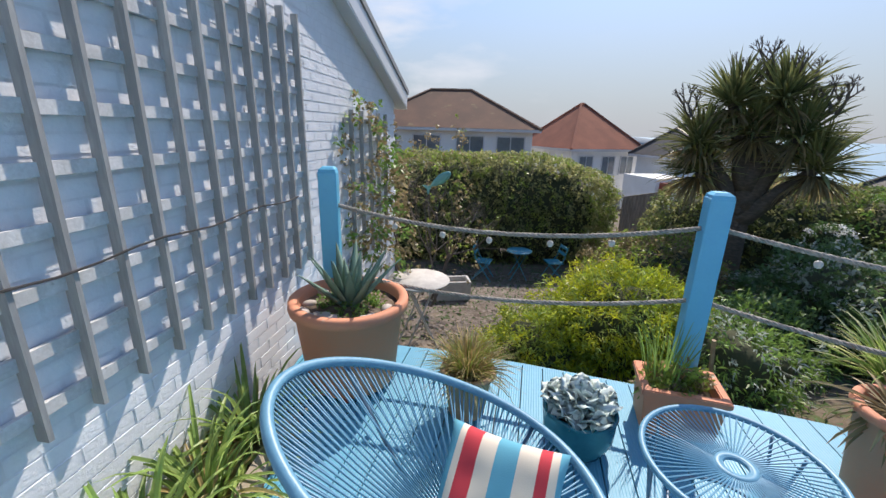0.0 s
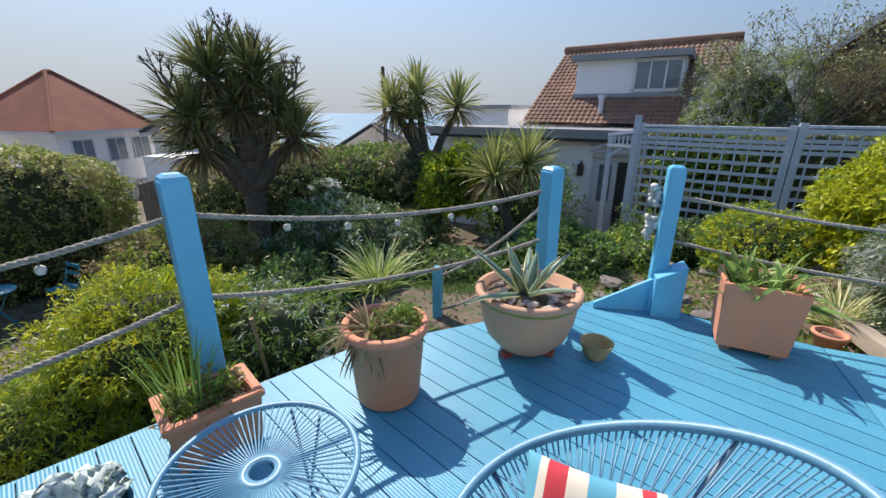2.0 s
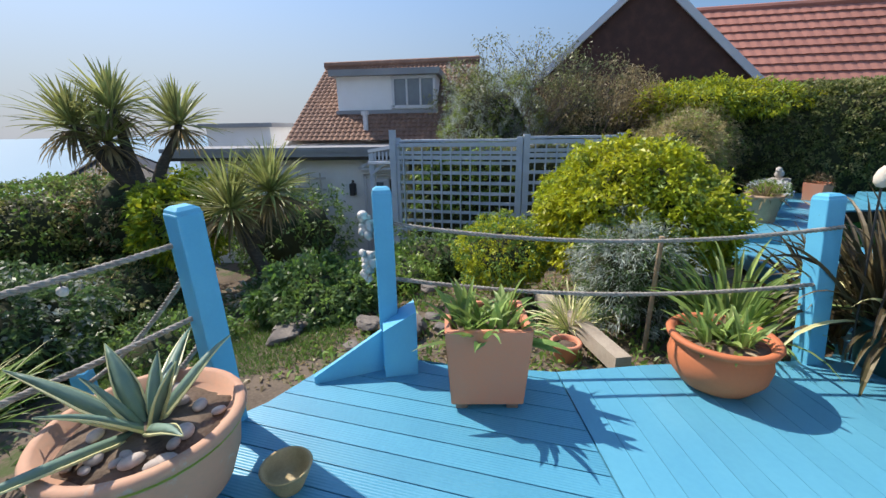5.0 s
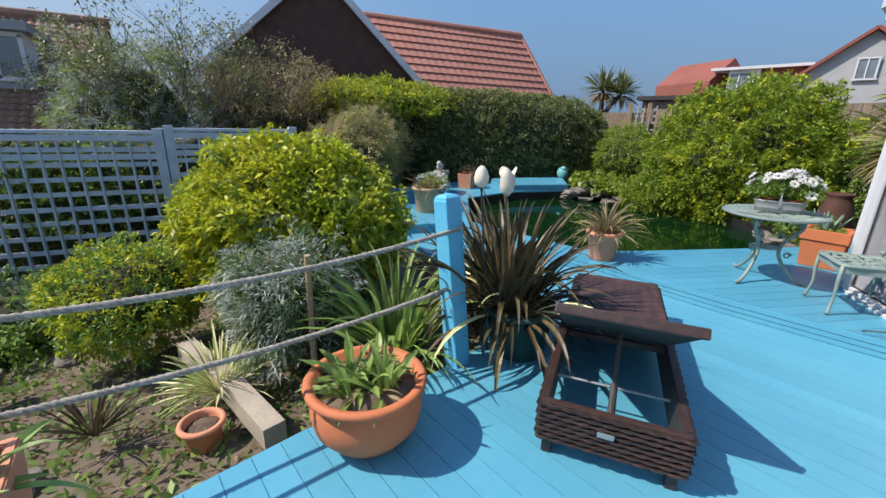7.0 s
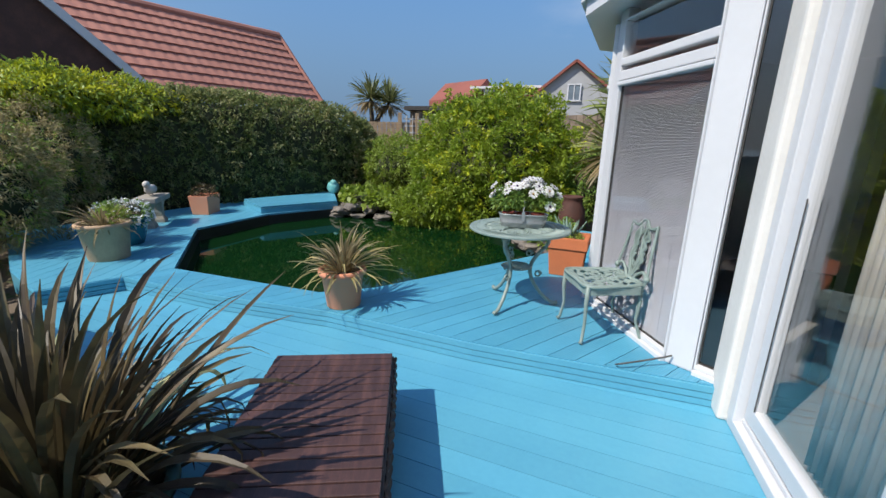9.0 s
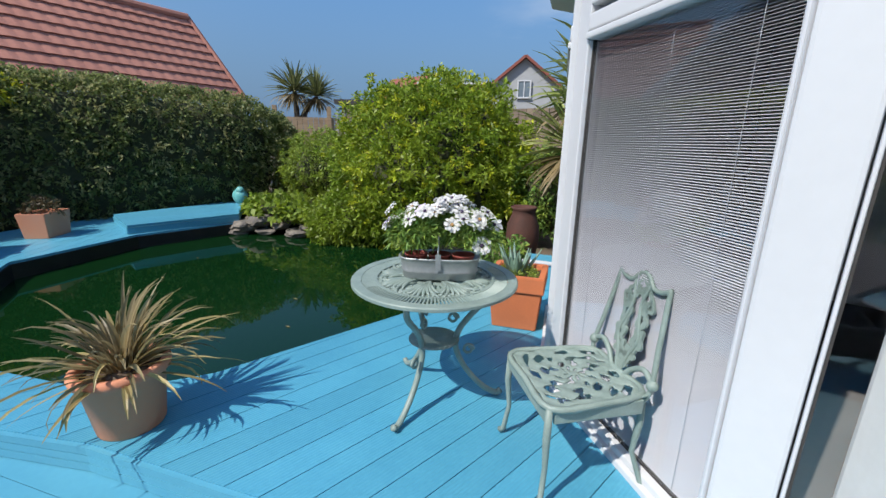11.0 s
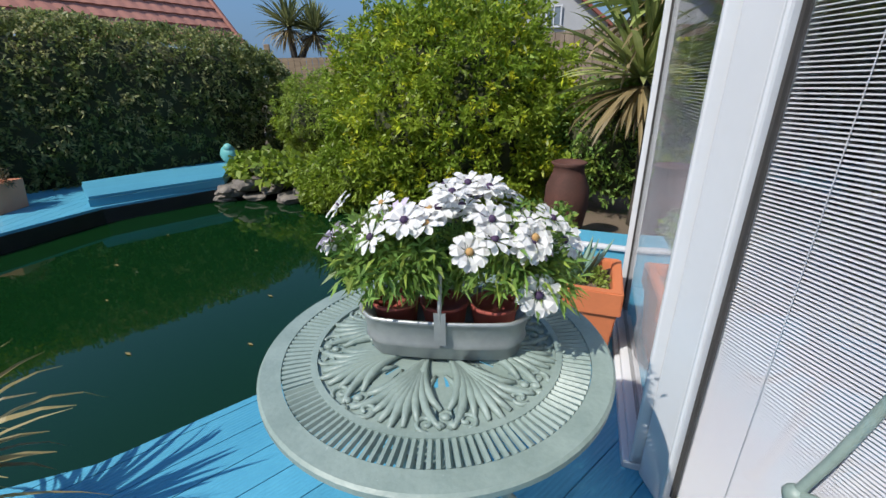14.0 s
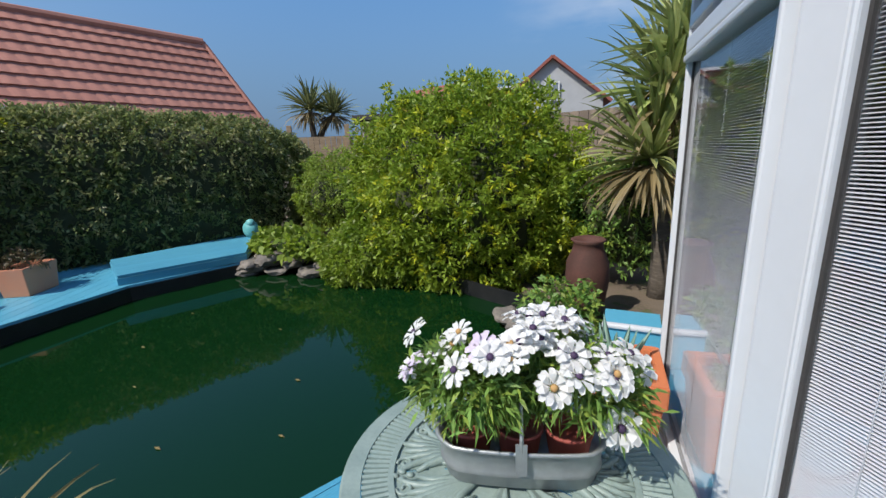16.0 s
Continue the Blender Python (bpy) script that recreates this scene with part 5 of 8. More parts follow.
grey = thing("house", "grey rendered house with red tiled roof and dormer", "house")
bm = bmesh.new()
prism(bm, [(-2.6, -1), (2.6, -1), (2.6, 5.0), (0, 7.0), (-2.6, 5.0)], -4, 4, m=Matrix.Translation((10.3, -31.5, -1.0)) @ Matrix.Rotation(radians(15), 4, "Z") @ Matrix.Rotation(radians(90), 4, "X"))
part("wall", bm, GREY_WALL, grey)
gm = Matrix.Translation((10.3, -31.5, -1.0)) @ Matrix.Rotation(radians(15), 4, "Z")
for s in (-1, 1):
    bm = bmesh.new()
    a, b = Vector((s * 3.0, 0, 4.72)), Vector((0, 0, 7.12))
    q = (b - a).to_track_quat("X", "Z").to_matrix().to_4x4()
    box(bm, (0, 0, 0), ((b - a).length, 8.6, 0.14), m=gm @ Matrix.Translation((a + b) / 2) @ q)
    part("roof", bm, ROOF_FAR, grey)
far_window(grey, gm @ Vector((0.0, 4.05, 5.4)), 0.7, 0.9, radians(195), 2)
bm = bmesh.new()
box(bm, (13.2, -28.6, 4.1), (2.6, 2.4, 1.3), radians(15))
part("dormer", bm, ROOF_FAR, grey)
bm = bmesh.new()
box(bm, (14.3, -28.2, 4.15), (1.4, 2.4, 1.2), radians(15))
part("dormer_front", bm, WHITE_WALL, grey)
far_window(grey, (14.2, -26.98, 4.15), 0.9, 0.9, radians(195), 2)
bm = bmesh.new()
box(bm, (13.7, -28.4, 4.82), (4.4, 3.0, 0.14), radians(15))
part("dormer_roof", bm, WHITE_UPVC, grey)
bm = bmesh.new()
prism(bm, [(-1.6, 1), (1.6, 1), (1.6, 4.3), (0, 5.6), (-1.6, 4.3)], -2, 2, m=Matrix.Translation((17.2, -29.0, 0)) @ Matrix.Rotation(radians(75), 4, "Z") @ Matrix.Rotation(radians(90), 4, "X"))
part("side_gable", bm, ROOF_FAR, grey)

# utility pole
pole = thing("utility_pole", "slim grey utility pole on the slope below", "pole")
bm = bmesh.new()
bar(bm, (19.35, 16.9, -6.0), (19.33, 16.93, 4.0), 0.14, 8, 0.10)
part("shaft", bm, BARK, pole)
bm = bmesh.new()
box(bm, (19.33, 16.93, 3.7), (0.9, 0.1, 0.1), radians(40))
part("crossarm", bm, BARK, pole)

# ---- hedges and big shrubs ----
mound("hedge", "tall rounded mixed hedge closing the lower garden", (0.55, 12.0, -0.55), (3.75, 1.1, 1.62), L_HEDGE, 60000, 0.085, 0.042, 3, L_LIME, 0.22, 0.05)
mound("hedge", "dark rounded hedge beyond the palm trees", (5.9, 8.7, -0.55), (2.1, 1.2, 1.45), L_HEDGE_DARK, 30000, 0.08, 0.04, 8, L_HEDGE, 0.35, 0.07)
mound("hedge", "bright-topped rounded hedge beside the slender palm", (8.3, 8.1, -0.5), (1.9, 1.2, 1.35), L_HEDGE_DARK, 22000, 0.08, 0.04, 18, L_GREEN, 0.4, 0.07)
mound("hedge", "tall dark evergreen hedge behind the pond", (11.95, -7.2, 0.98), (4.15, 0.85, 1.46), L_HEDGE_DARK, 95000, 0.080, 0.036, 12, L_HEDGE, 0.30, 0.05, radians(64))
hedge("hedge", "dark hedge close behind the lattice screen", (10.0, -0.2, 0.3), (4.4, 0.9, 2.0), radians(86), L_HEDGE_DARK, 9000, 0.07, 0.042, 14, amp=0.08)
bush("shrub", "golden-green spreading conifer above the hedge", "shrub", (12.5, -4.9, 2.10), (1.15, 1.6, 0.45), L_YELLOW, 20000, 0.11, 0.035, 21, 0.3, L_LIME, 0.4)
bush("shrub", "dry tan feathery shrub beside the pond deck", "shrub", (10.1, -3.45, 0.95), (0.85, 0.75, 0.85), L_PALE_TAN, 22000, 0.08, 0.016, 22, 0.28, L_LIME, 0.25, tuft=12)
bush("shrub", "dry tan feathery shrub beside the pond deck", "shrub", (11.5, -4.35, 1.05), (0.80, 0.85, 0.95), L_PALE_TAN, 16000, 0.08, 0.016, 23, 0.28, L_LIME, 0.25, tuft=12)
bush("shrub", "large glossy bright green evergreen shrub overhanging the pond", "shrub", (6.08, -9.65, 0.93), (1.66, 1.35, 1.52), L_LAUREL, 70000, 0.085, 0.030, 24, 0.13, L_YELLOW, 0.14, tuft=16, loose=0.62, zmin=-0.9, droop=0.05, freq=4.6, core=0.70)
bush("shrub", "light green shrub between the hedge and the pond shrub", "shrub", (9.05, -10.35, 0.80), (0.70, 0.6, 0.85), L_LIME, 14000, 0.07, 0.024, 56, 0.2, L_LAUREL, 0.4, tuft=12)
bush("shrub", "leafy lower boughs of the pond shrub", "shrub", (7.05, -8.75, 0.22), (0.80, 0.55, 0.50), L_LAUREL, 14000, 0.08, 0.028, 25, 0.15, L_LIME, 0.15, tuft=16, loose=0.6, zmin=-0.9)
bush("shrub", "mid-green shrub in the shade of the fence", "shrub", (4.05, -9.6, 0.75), (0.6, 0.5, 0.85), L_GREEN, 8000, 0.07, 0.03, 26, 0.25, L_LIME, 0.2)
bush("shrub", "round golden variegated shrub", "shrub", (6.70, -1.45, 0.60), (1.15, 1.05, 0.86), L_YELLOW, 42000, 0.075, 0.032, 27, 0.10, L_LIME, 0.22, tuft=9, loose=0.6, freq=2.4)
bush("shrub", "small golden-green domed shrub", "shrub", (6.75, 0.05, 0.02), (0.62, 0.6, 0.5), L_YELLOW, 14000, 0.045, 0.02, 28, 0.15, L_GREEN, 0.5, tuft=9)
bush("shrub", "loose silver-leaved shrub with narrow leaves", "shrub", (5.55, -1.10, 0.20), (0.50, 0.48, 0.62), L_GREY, 11000, 0.075, 0.012, 29, 0.25, L_DEEP, 0.4, tuft=14, loose=0.5)
bush("shrub", "feathery lime-green shrub below the deck edge", "shrub", (1.72, 4.62, -0.34), (0.88, 0.72, 0.68), L_YELLOW, 26000, 0.075, 0.014, 30, 0.20, L_LIME, 0.45, tuft=14)
bush("shrub", "feathery lime-green shrub below the deck edge", "shrub", (0.72, 4.4, -0.55), (0.55, 0.45, 0.45), L_YELLOW, 9000, 0.075, 0.014, 31, 0.22, L_LIME, 0.5, tuft=14)
bush("shrub", "rusty orange-tinted shrub in the lower bed", "shrub", (2.75, 6.3, -0.35), (0.95, 0.6, 0.65), L_TAN, 11000, 0.07, 0.03, 32, 0.25, L_LIME, 0.4)
bush("shrub", "dense dark evergreen shrub with pale leaf edges", "shrub", (4.7, 5.3, -0.38), (1.15, 0.95, 0.72), L_DEEP, 18000, 0.075, 0.034, 33, 0.2, L_GREY, 0.22, tuft=10)
bush("shrub", "green herbaceous clump beside the deck", "shrub", (2.45, 3.95, -0.40), (0.6, 0.5, 0.55), L_GREEN, 4200, 0.075, 0.018, 34, 0.28, L_GREY, 0.22, tuft=10)
bush("shrub", "green herbaceous clump beside the deck", "shrub", (2.95, 4.7, -0.5), (0.8, 0.6, 0.6), L_DEEP, 4600, 0.08, 0.02, 35, 0.28, L_GREEN, 0.4, tuft=10)
bush("shrub", "leafy dark shrub below the garden steps", "shrub", (6.35, 2.35, -0.52), (0.8, 0.75, 0.5), L_DEEP, 11000, 0.085, 0.045, 36, 0.22, L_GREEN, 0.3)
bush("shrub", "bright broad-leaved shrub by the bungalow", "shrub", (7.45, 5.0, 0.25), (0.65, 0.6, 0.75), L_LAUREL, 4200, 0.12, 0.06, 37, 0.25, L_YELLOW, 0.3)
bush("shrub", "dark shrub against the bungalow wall", "shrub", (9.9, 4.6, -0.55), (1.2, 1.3, 1.15), L_DEEP, 6500, 0.09, 0.04, 38, 0.25, L_GREEN, 0.3)
bush("shrub", "small clipped round shrub with pale flowers", "shrub", (6.0, 7.2, 0.10), (0.30, 0.30, 0.28), L_DEEP, 1800, 0.05, 0.03, 39, 0.1, L_WHITE, 0.25)
bush("shrub", "low leafy planting in the rock garden", "shrub", (7.6, 1.6, -0.72), (0.9, 0.7, 0.42), L_GREEN, 4200, 0.085, 0.04, 41, 0.25, L_LIME, 0.3)
bush("shrub", "low leafy planting in the rock garden", "shrub", (7.3, 3.3, -0.85), (0.8, 0.7, 0.5), L_DEEP, 4200, 0.085, 0.035, 42, 0.25, L_GREY, 0.2)
bush("shrub", "dark low shrubs under the palm trees", "shrub", (5.3, 3.7, -0.75), (0.7, 0.6, 0.42), L_DEEP, 3600, 0.08, 0.03, 43, 0.25, L_GREEN, 0.4)
bush("shrub", "dark low shrubs under the palm trees", "shrub", (6.6, 5.7, -0.75), (1.1, 0.9, 0.6), L_DEEP, 4800, 0.09, 0.035, 44, 0.25, L_HEDGE, 0.4)
bush("shrub", "dark low shrubs under the palm trees", "shrub", (4.0, 8.0, -0.9), (1.2, 0.8, 0.75), L_HEDGE_DARK, 5200, 0.08, 0.04, 45, 0.25, L_HEDGE, 0.4)
bush("shrub", "dark ivy-like growth filling the corner", "shrub", (8.8, 7.0, -0.6), (1.5, 1.3, 1.2), L_HEDGE_DARK, 6500, 0.09, 0.045, 46, 0.22, L_HEDGE, 0.3)
bush("shrub", "reddish brown shrub at the end of the hedge", "shrub", (8.0, 6.55, 0.15), (0.7, 0.7, 0.85), L_TAN, 3600, 0.07, 0.035, 47, 0.2, L_DEEP, 0.6)
bush("climber", "rusty-leaved climber on the outhouse trellis", "climber", (-1.05, 5.15, 0.75), (0.34, 0.75, 0.95), L_TAN, 3400, 0.06, 0.032, 48, 0.3, L_GREEN, 0.4, core=0)
bush("shrub", "thin twiggy shrub with sparse pale leaves", "shrub", (-0.65, 6.9, 0.35), (0.95, 0.7, 1.25), L_TAN, 2300, 0.05, 0.03, 49, 0.3, L_LIME, 0.35, core=0)
bush("climber", "sparse green climber on the lattice fence", "climber", (9.45, 0.7, 0.6), (0.22, 0.9, 0.75), L_GREEN, 2600, 0.075, 0.05, 50, 0.3, L_LIME, 0.3, core=0)
bush("shrub", "dark ground cover by the lattice fence", "shrub", (8.3, 0.9, -0.55), (0.6, 1.1, 0.5), L_DEEP, 4000, 0.08, 0.04, 51, 0.3, L_GREEN, 0.3)
bush("shrub", "shady growth below the tan shrubs", "shrub", (8.3, -2.3, -0.05), (0.8, 0.55, 0.5), L_DEEP, 3600, 0.08, 0.03, 52, 0.3, L_TAN, 0.3)


def twigs(name, label, base, height, spread, seed, n=26, leaves=None, count=0):
    """A bare, much-branched shrub: limbs that fork three times."""
    ob = thing(name, label, "tree")
    rnd = random.Random(seed)
    bm = bmesh.new()
    tips = []

    def grow(p, d, ln, r, level):
        q = p + d * ln
        mid = p.lerp(q, 0.5) + Vector((rnd.uniform(-1, 1), rnd.uniform(-1, 1), 0)) * ln * 0.06
        tube(bm, [p, mid, q], r, 4, taper=[r, r * 0.8, r * 0.55])
        if level == 0:
            tips.append(q)
            return
        for _ in range(3 if level > 1 else 4):
            nd = (d + Vector((rnd.gauss(0, 1), rnd.gauss(0, 1), rnd.gauss(0.25, 0.6))) * 0.42).normalized()
            grow(q, nd, ln * rnd.uniform(0.55, 0.8), r * 0.55, level - 1)

    for i in range(n):
        a = rnd.uniform(0, 2 * math.pi)
        d = Vector((math.cos(a) * spread, math.sin(a) * spread, 1)).normalized()
        off = Vector((rnd.uniform(-1, 1) * spread, rnd.uniform(-1, 1) * spread, 0)) * height * 0.35
        grow(Vector(base) + off, d, height * rnd.uniform(0.32, 0.45), 0.028, 3)
    part("branchwork", bm, TWIG, ob)
    if leaves:
        rng = np.random.default_rng(seed)
        t = np.array([tuple(tips[i]) for i in rng.integers(0, len(tips), count)])
        finish("foliage", quads_mesh("twig_leaves", leaf_quads(rng, t + rng.normal(size=t.shape) * 0.09, unit(rng.normal(size=t.shape)), 0.075, 0.03)), leaves, ob)
    return ob


bush("shrub", "wind-bent grey-green tamarisk before the bungalow roof", "shrub", (12.75, 0.15, 1.75), (0.95, 1.25, 1.20), L_GREY, 26000, 0.10, 0.014, 53, 0.28, L_LIME, 0.4, tuft=12, loose=0.6, core=0.62)
bush("shrub", "brown thinly leaved shrub against the brick gable", "shrub", (13.2, -2.35, 1.6), (1.1, 1.75, 1.15), L_TAN, 24000, 0.09, 0.014, 54, 0.28, L_PALM, 0.5, tuft=12, loose=0.7, core=0.6)
twigs("bare_tree", "wind-bent brown bare-twigged tree with thin foliage", (12.7, -0.7, 0.3), 3.1, 0.5, 4, 16, L_PALM, 6000)
twigs("bare_tree", "brownish bare-twigged shrub against the brick gable", (13.0, -2.5, 0.3), 2.6, 0.6, 6, 16, L_TAN, 8000)
twigs("twiggy_shrub", "nearly bare twiggy shrub behind the rope rail", (-0.6, 6.6, -1.0), 2.3, 0.35, 9, 7)


def cordyline(name, label, base, stems, head_r, seed, leaf, n=170, width=0.045, skirt=True, trunk_r=0.10):
    """A cabbage palm: forked trunk with a ball of sword leaves at each stem's end."""
    ob = thing(name, label, "palm tree")
    base = Vector(base)
    bm = bmesh.new()
    sets, dry = [], []
    for k, (fork, tip) in enumerate(stems):
        pts, f, t = [], Vector(fork), Vector(tip)
        start = base if k == 0 else f
        for i in range(9):
            u = i / 8
            p = start.lerp(f, min(1, u * 2)) if (k == 0 and u < 0.5) else f.lerp(t, (u - 0.5) * 2 if k == 0 else u)
            pts.append(p + Vector((noise.noise(Vector((u * 3, k, seed))), noise.noise(Vector((u * 3, k + 9, seed))), 0)) * 0.04)
        tube(bm, pts, trunk_r, 8, taper=[trunk_r * (1.25 - 0.7 * i / 8) * (1 if k == 0 else 0.75) for i in range(9)])
        sets.append(blades(seed * 10 + k, n, t, head_r, width, lean=(2, 100), droop=0.35, spread=0.06, segs=5))
        if skirt:
            dry.append(blades(seed * 10 + k + 50, n // 2, t - Vector((0, 0, 0.08)), head_r * 0.85, width * 0.8, lean=(95, 140), droop=0.5, spread=0.07, segs=5))
    part("trunk", bm, BARK, ob, smooth=True)
    finish("crown", strap_mesh(name + "_crown", *sets), leaf, ob)
    if dry:
        finish("dry_skirt", strap_mesh(name + "_skirt", *dry), L_TAN, ob, "hanging tan dead leaves")
    return ob


cordyline("palm_tree", "large many-headed cabbage palm with a dense ragged crown", (4.35, 7.1, -1.7),
          [((4.38, 7.08, 0.6), (4.33, 7.1, 1.75)), ((4.38, 7.08, 0.5), (3.75, 7.45, 1.55)), ((4.38, 7.08, 0.6), (4.75, 6.75, 1.7)), ((4.38, 7.08, 0.9), (4.05, 7.3, 2.15)),
           ((4.38, 7.08, 0.9), (4.55, 6.95, 2.2)), ((4.38, 7.08, 0.4), (4.95, 6.6, 1.25)), ((4.38, 7.08, 0.3), (3.85, 7.5, 1.1))], 0.75, 3, L_PALM, 240, 0.04, trunk_r=0.17)
for k, p in enumerate(((4.1, 7.2, 2.3), (4.7, 6.8, 2.35), (5.0, 6.55, 2.0), (3.6, 7.5, 1.95), (4.4, 7.05, 2.45))):
    twigs("flower_spike", "dry branched flower spike above the palm crown", p, 0.55, 0.5, 60 + k, 3)
cordyline("palm_tree", "slender forked cabbage palm with three heads", (8.10, 6.1, -1.6),
          [((8.08, 6.12, 0.42), (7.65, 6.7, 1.75)), ((8.08, 6.12, 0.35), (8.0, 6.3, 2.0)), ((8.08, 6.12, 0.35), (8.45, 5.55, 1.75)), ((8.08, 6.12, 0.5), (7.85, 6.4, 1.5))], 0.78, 5, L_PALM_LIT, 130, 0.045, trunk_r=0.13)
cordyline("palm_tree", "small leaning cabbage palm with a wide green head", (7.30, 3.60, -1.2),
          [((7.25, 3.70, -0.4), (7.10, 3.95, 0.55)), ((7.25, 3.70, 0.0), (7.45, 3.5, 0.75))], 0.85, 7, L_PALM_LIT, 150, 0.045, trunk_r=0.11)
cordyline("palm_tree", "cabbage palm standing behind the fence", (11.7, -12.6, 0.3), [((11.65, -12.5, 1.6), (11.6, -12.4, 2.75)), ((11.65, -12.5, 1.9), (11.2, -12.8, 2.65))], 0.8, 9, L_PALM, 150, 0.045)
cordyline("palm_tree", "tall yucca-like palm with long drooping leaves beside the house", (3.62, -9.2, -0.1),
          [((3.63, -9.2, 1.0), (3.67, -9.25, 2.05)), ((3.63, -9.2, 1.2), (3.49, -9.4, 2.45)), ((3.63, -9.2, 0.9), (3.77, -9.1, 1.45))], 0.92, 11, L_PALM_LIT, 170, 0.06, trunk_r=0.09)

# ---- fences, lattice screen ----

def screen_panel(a, b, z0, z1, label):
    a, b = Vector((*a, 0)), Vector((*b, 0))
    m = Matrix.Translation(a) @ Matrix.Rotation(math.atan2((b - a).y, (b - a).x), 4, "Z")
    ln = (b - a).length
    ob = lattice("lattice_screen", label, 0.05, ln - 0.05, z0, z1 - 0.10, max(4, int(ln / 0.19)), int((z1 - z0) / 0.19), 0.0, BLUE_GREY, lath=0.058, deep=0.020, base=m, category="fence")
    for z in (z1 - 0.05, z1 - 0.28):
        bm = bmesh.new()
        box(bm, (ln / 2, 0.0, z), (ln, 0.05, 0.07), m=m)
        part("rail", bm, BLUE_GREY, ob)
    for x in (0.0, ln):
        bm = bmesh.new()
        box(bm, (x, 0.03, (z0 + z1) / 2 - 0.2), (0.11, 0.10, z1 - z0 + 0.55), m=m, bevel=0.006)
        part("post", bm, BLUE_GREY, ob)
    bm = bmesh.new()
    box(bm, (ln / 2, 0.10, z1 + 0.02), (ln, 0.22, 0.04), m=m)
    part("capping", bm, BLUE_GREY, ob)
    return ob


screen_panel((9.35, 1.95), (8.98, -0.30), -0.55, 1.38, "blue-grey painted lattice screen with square openings")
screen_panel((8.98, -0.42), (9.0, -2.0), -0.55, 1.42, "blue-grey painted lattice screen behind the golden shrub")
perg = thing("pergola_arch", "blue-grey timber arch frame beside the lattice screen", "arch")
for a, b, w in (((9.75, 2.55, -1.2), (9.75, 2.55, 1.15), 0.10), ((9.35, 2.02, -1.2), (9.35, 2.02, 1.6), 0.11), ((9.75, 2.6, 1.2), (9.30, 1.9, 1.32), 0.06), ((9.70, 2.6, 0.98), (9.35, 2.02, 1.0), 0.05), ((9.72, 2.55, 0.75), (9.5, 2.2, 1.0), 0.05)):
    bm = bmesh.new()
    plank_between(bm, a, b, w, w)
    part("timber", bm, BLUE_GREY, perg)
for i in range(7):
    f = i / 6
    bm = bmesh.new()
    plank_between(bm, (9.75 - 0.4 * f, 2.55 - 0.55 * f, 0.98), (9.75 - 0.4 * f, 2.55 - 0.55 * f, 1.2), 0.03, 0.03)
    part("baluster", bm, BLUE_GREY, perg)

fence = thing("fence", "tan close-boarded timber fence panel with a trellis top", "fence")
for i in range(14):
    f = i / 13
    bm = bmesh.new()
    box(bm, (11.6 - 1.35 * f, -11.75 - 1.1 * f, 1.05), (0.125, 0.03, 2.0), radians(39))
    part("board", bm, FENCE_WOOD, fence)
for x, y in ((11.65, -11.7), (10.2, -12.9), (10.6, -12.55)):
    bm = bmesh.new()
    box(bm, (x, y, 1.15), (0.11, 0.11, 2.35), radians(39), bevel=0.006)
    part("post", bm, FENCE_WOOD, fence)
fm = Matrix.Translation((10.55, -12.6, 0)) @ Matrix.Rotation(radians(219), 4, "Z")
lattice("fence_trellis", "small pale square trellis beside the fence", 0.05, 0.75, 1.45, 2.25, 4, 4, 0.0, STONE_WHITE, lath=0.05, base=fm)
back_fence = thing("fence", "weathered timber boundary fence behind the shrubs", "fence")
for i in range(48):
    f = i / 47
    bm = bmesh.new()
    box(bm, (9.9 - 7.2 * f, -12.9 + 1.9 * f, 1.05), (0.15, 0.03, 2.15), radians(165))
    part("board", bm, OLD_WOOD, back_fence)
shed = thing("shed", "low garden shed roof behind the hedge", "shed")
bm = bmesh.new()
box(bm, (9.3, -14.6, 1.1), (3.4, 2.2, 2.6), radians(20))
part("wall", bm, OLD_WOOD, shed)
bm = bmesh.new()
box(bm, (9.3, -14.6, 2.48), (3.7, 2.5, 0.12), radians(20))
part("roof", bm, DARK_TRIM, shed)
low_fence = thing("fence", "dark timber fence by the end of the hedge", "fence")
for i in range(16):
    bm = bmesh.new()
    box(bm, (4.6 + 0.13 * i, 12.0 + 0.1 * i, -0.75), (0.15, 0.03, 1.5), radians(38))
    part("board", bm, OLD_WOOD, low_fence)


# ---- pots and plants on the deck ----
def pot(name, label, m, profile, material, soil_r, soil_z, seg=40, feet=None, group="", squash=(1, 1)):
    ob = thing(name, label, "pot", m, group=group)
    bm = bmesh.new()
    lathe(bm, profile, seg, squash=squash)
    part("body", bm, material, ob, smooth=True)
    bm = bmesh.new()
    lathe(bm, [(0, soil_z + 0.012), (soil_r * 0.5, soil_z + 0.01), (soil_r, soil_z), (soil_r * 0.98, soil_z - 0.03), (0, soil_z - 0.03)], 24, squash=squash)
    for v in bm.verts:
        if v.co.z > soil_z - 0.01:
            v.co.z += noise.noise(v.co * 18) * 0.012
    part("soil", bm, SOIL, ob, smooth=True)
    if feet:
        n, r = feet
        for i in range(n):
            bm = bmesh.new()
            a = 2 * math.pi * (i + 0.3) / n
            box(bm, (r * math.cos(a), r * math.sin(a), -0.012), (0.09, 0.05, 0.045), a, bevel=0.01)
            part("foot", bm, RED_FEET, ob, "red clay pot foot")
    return ob


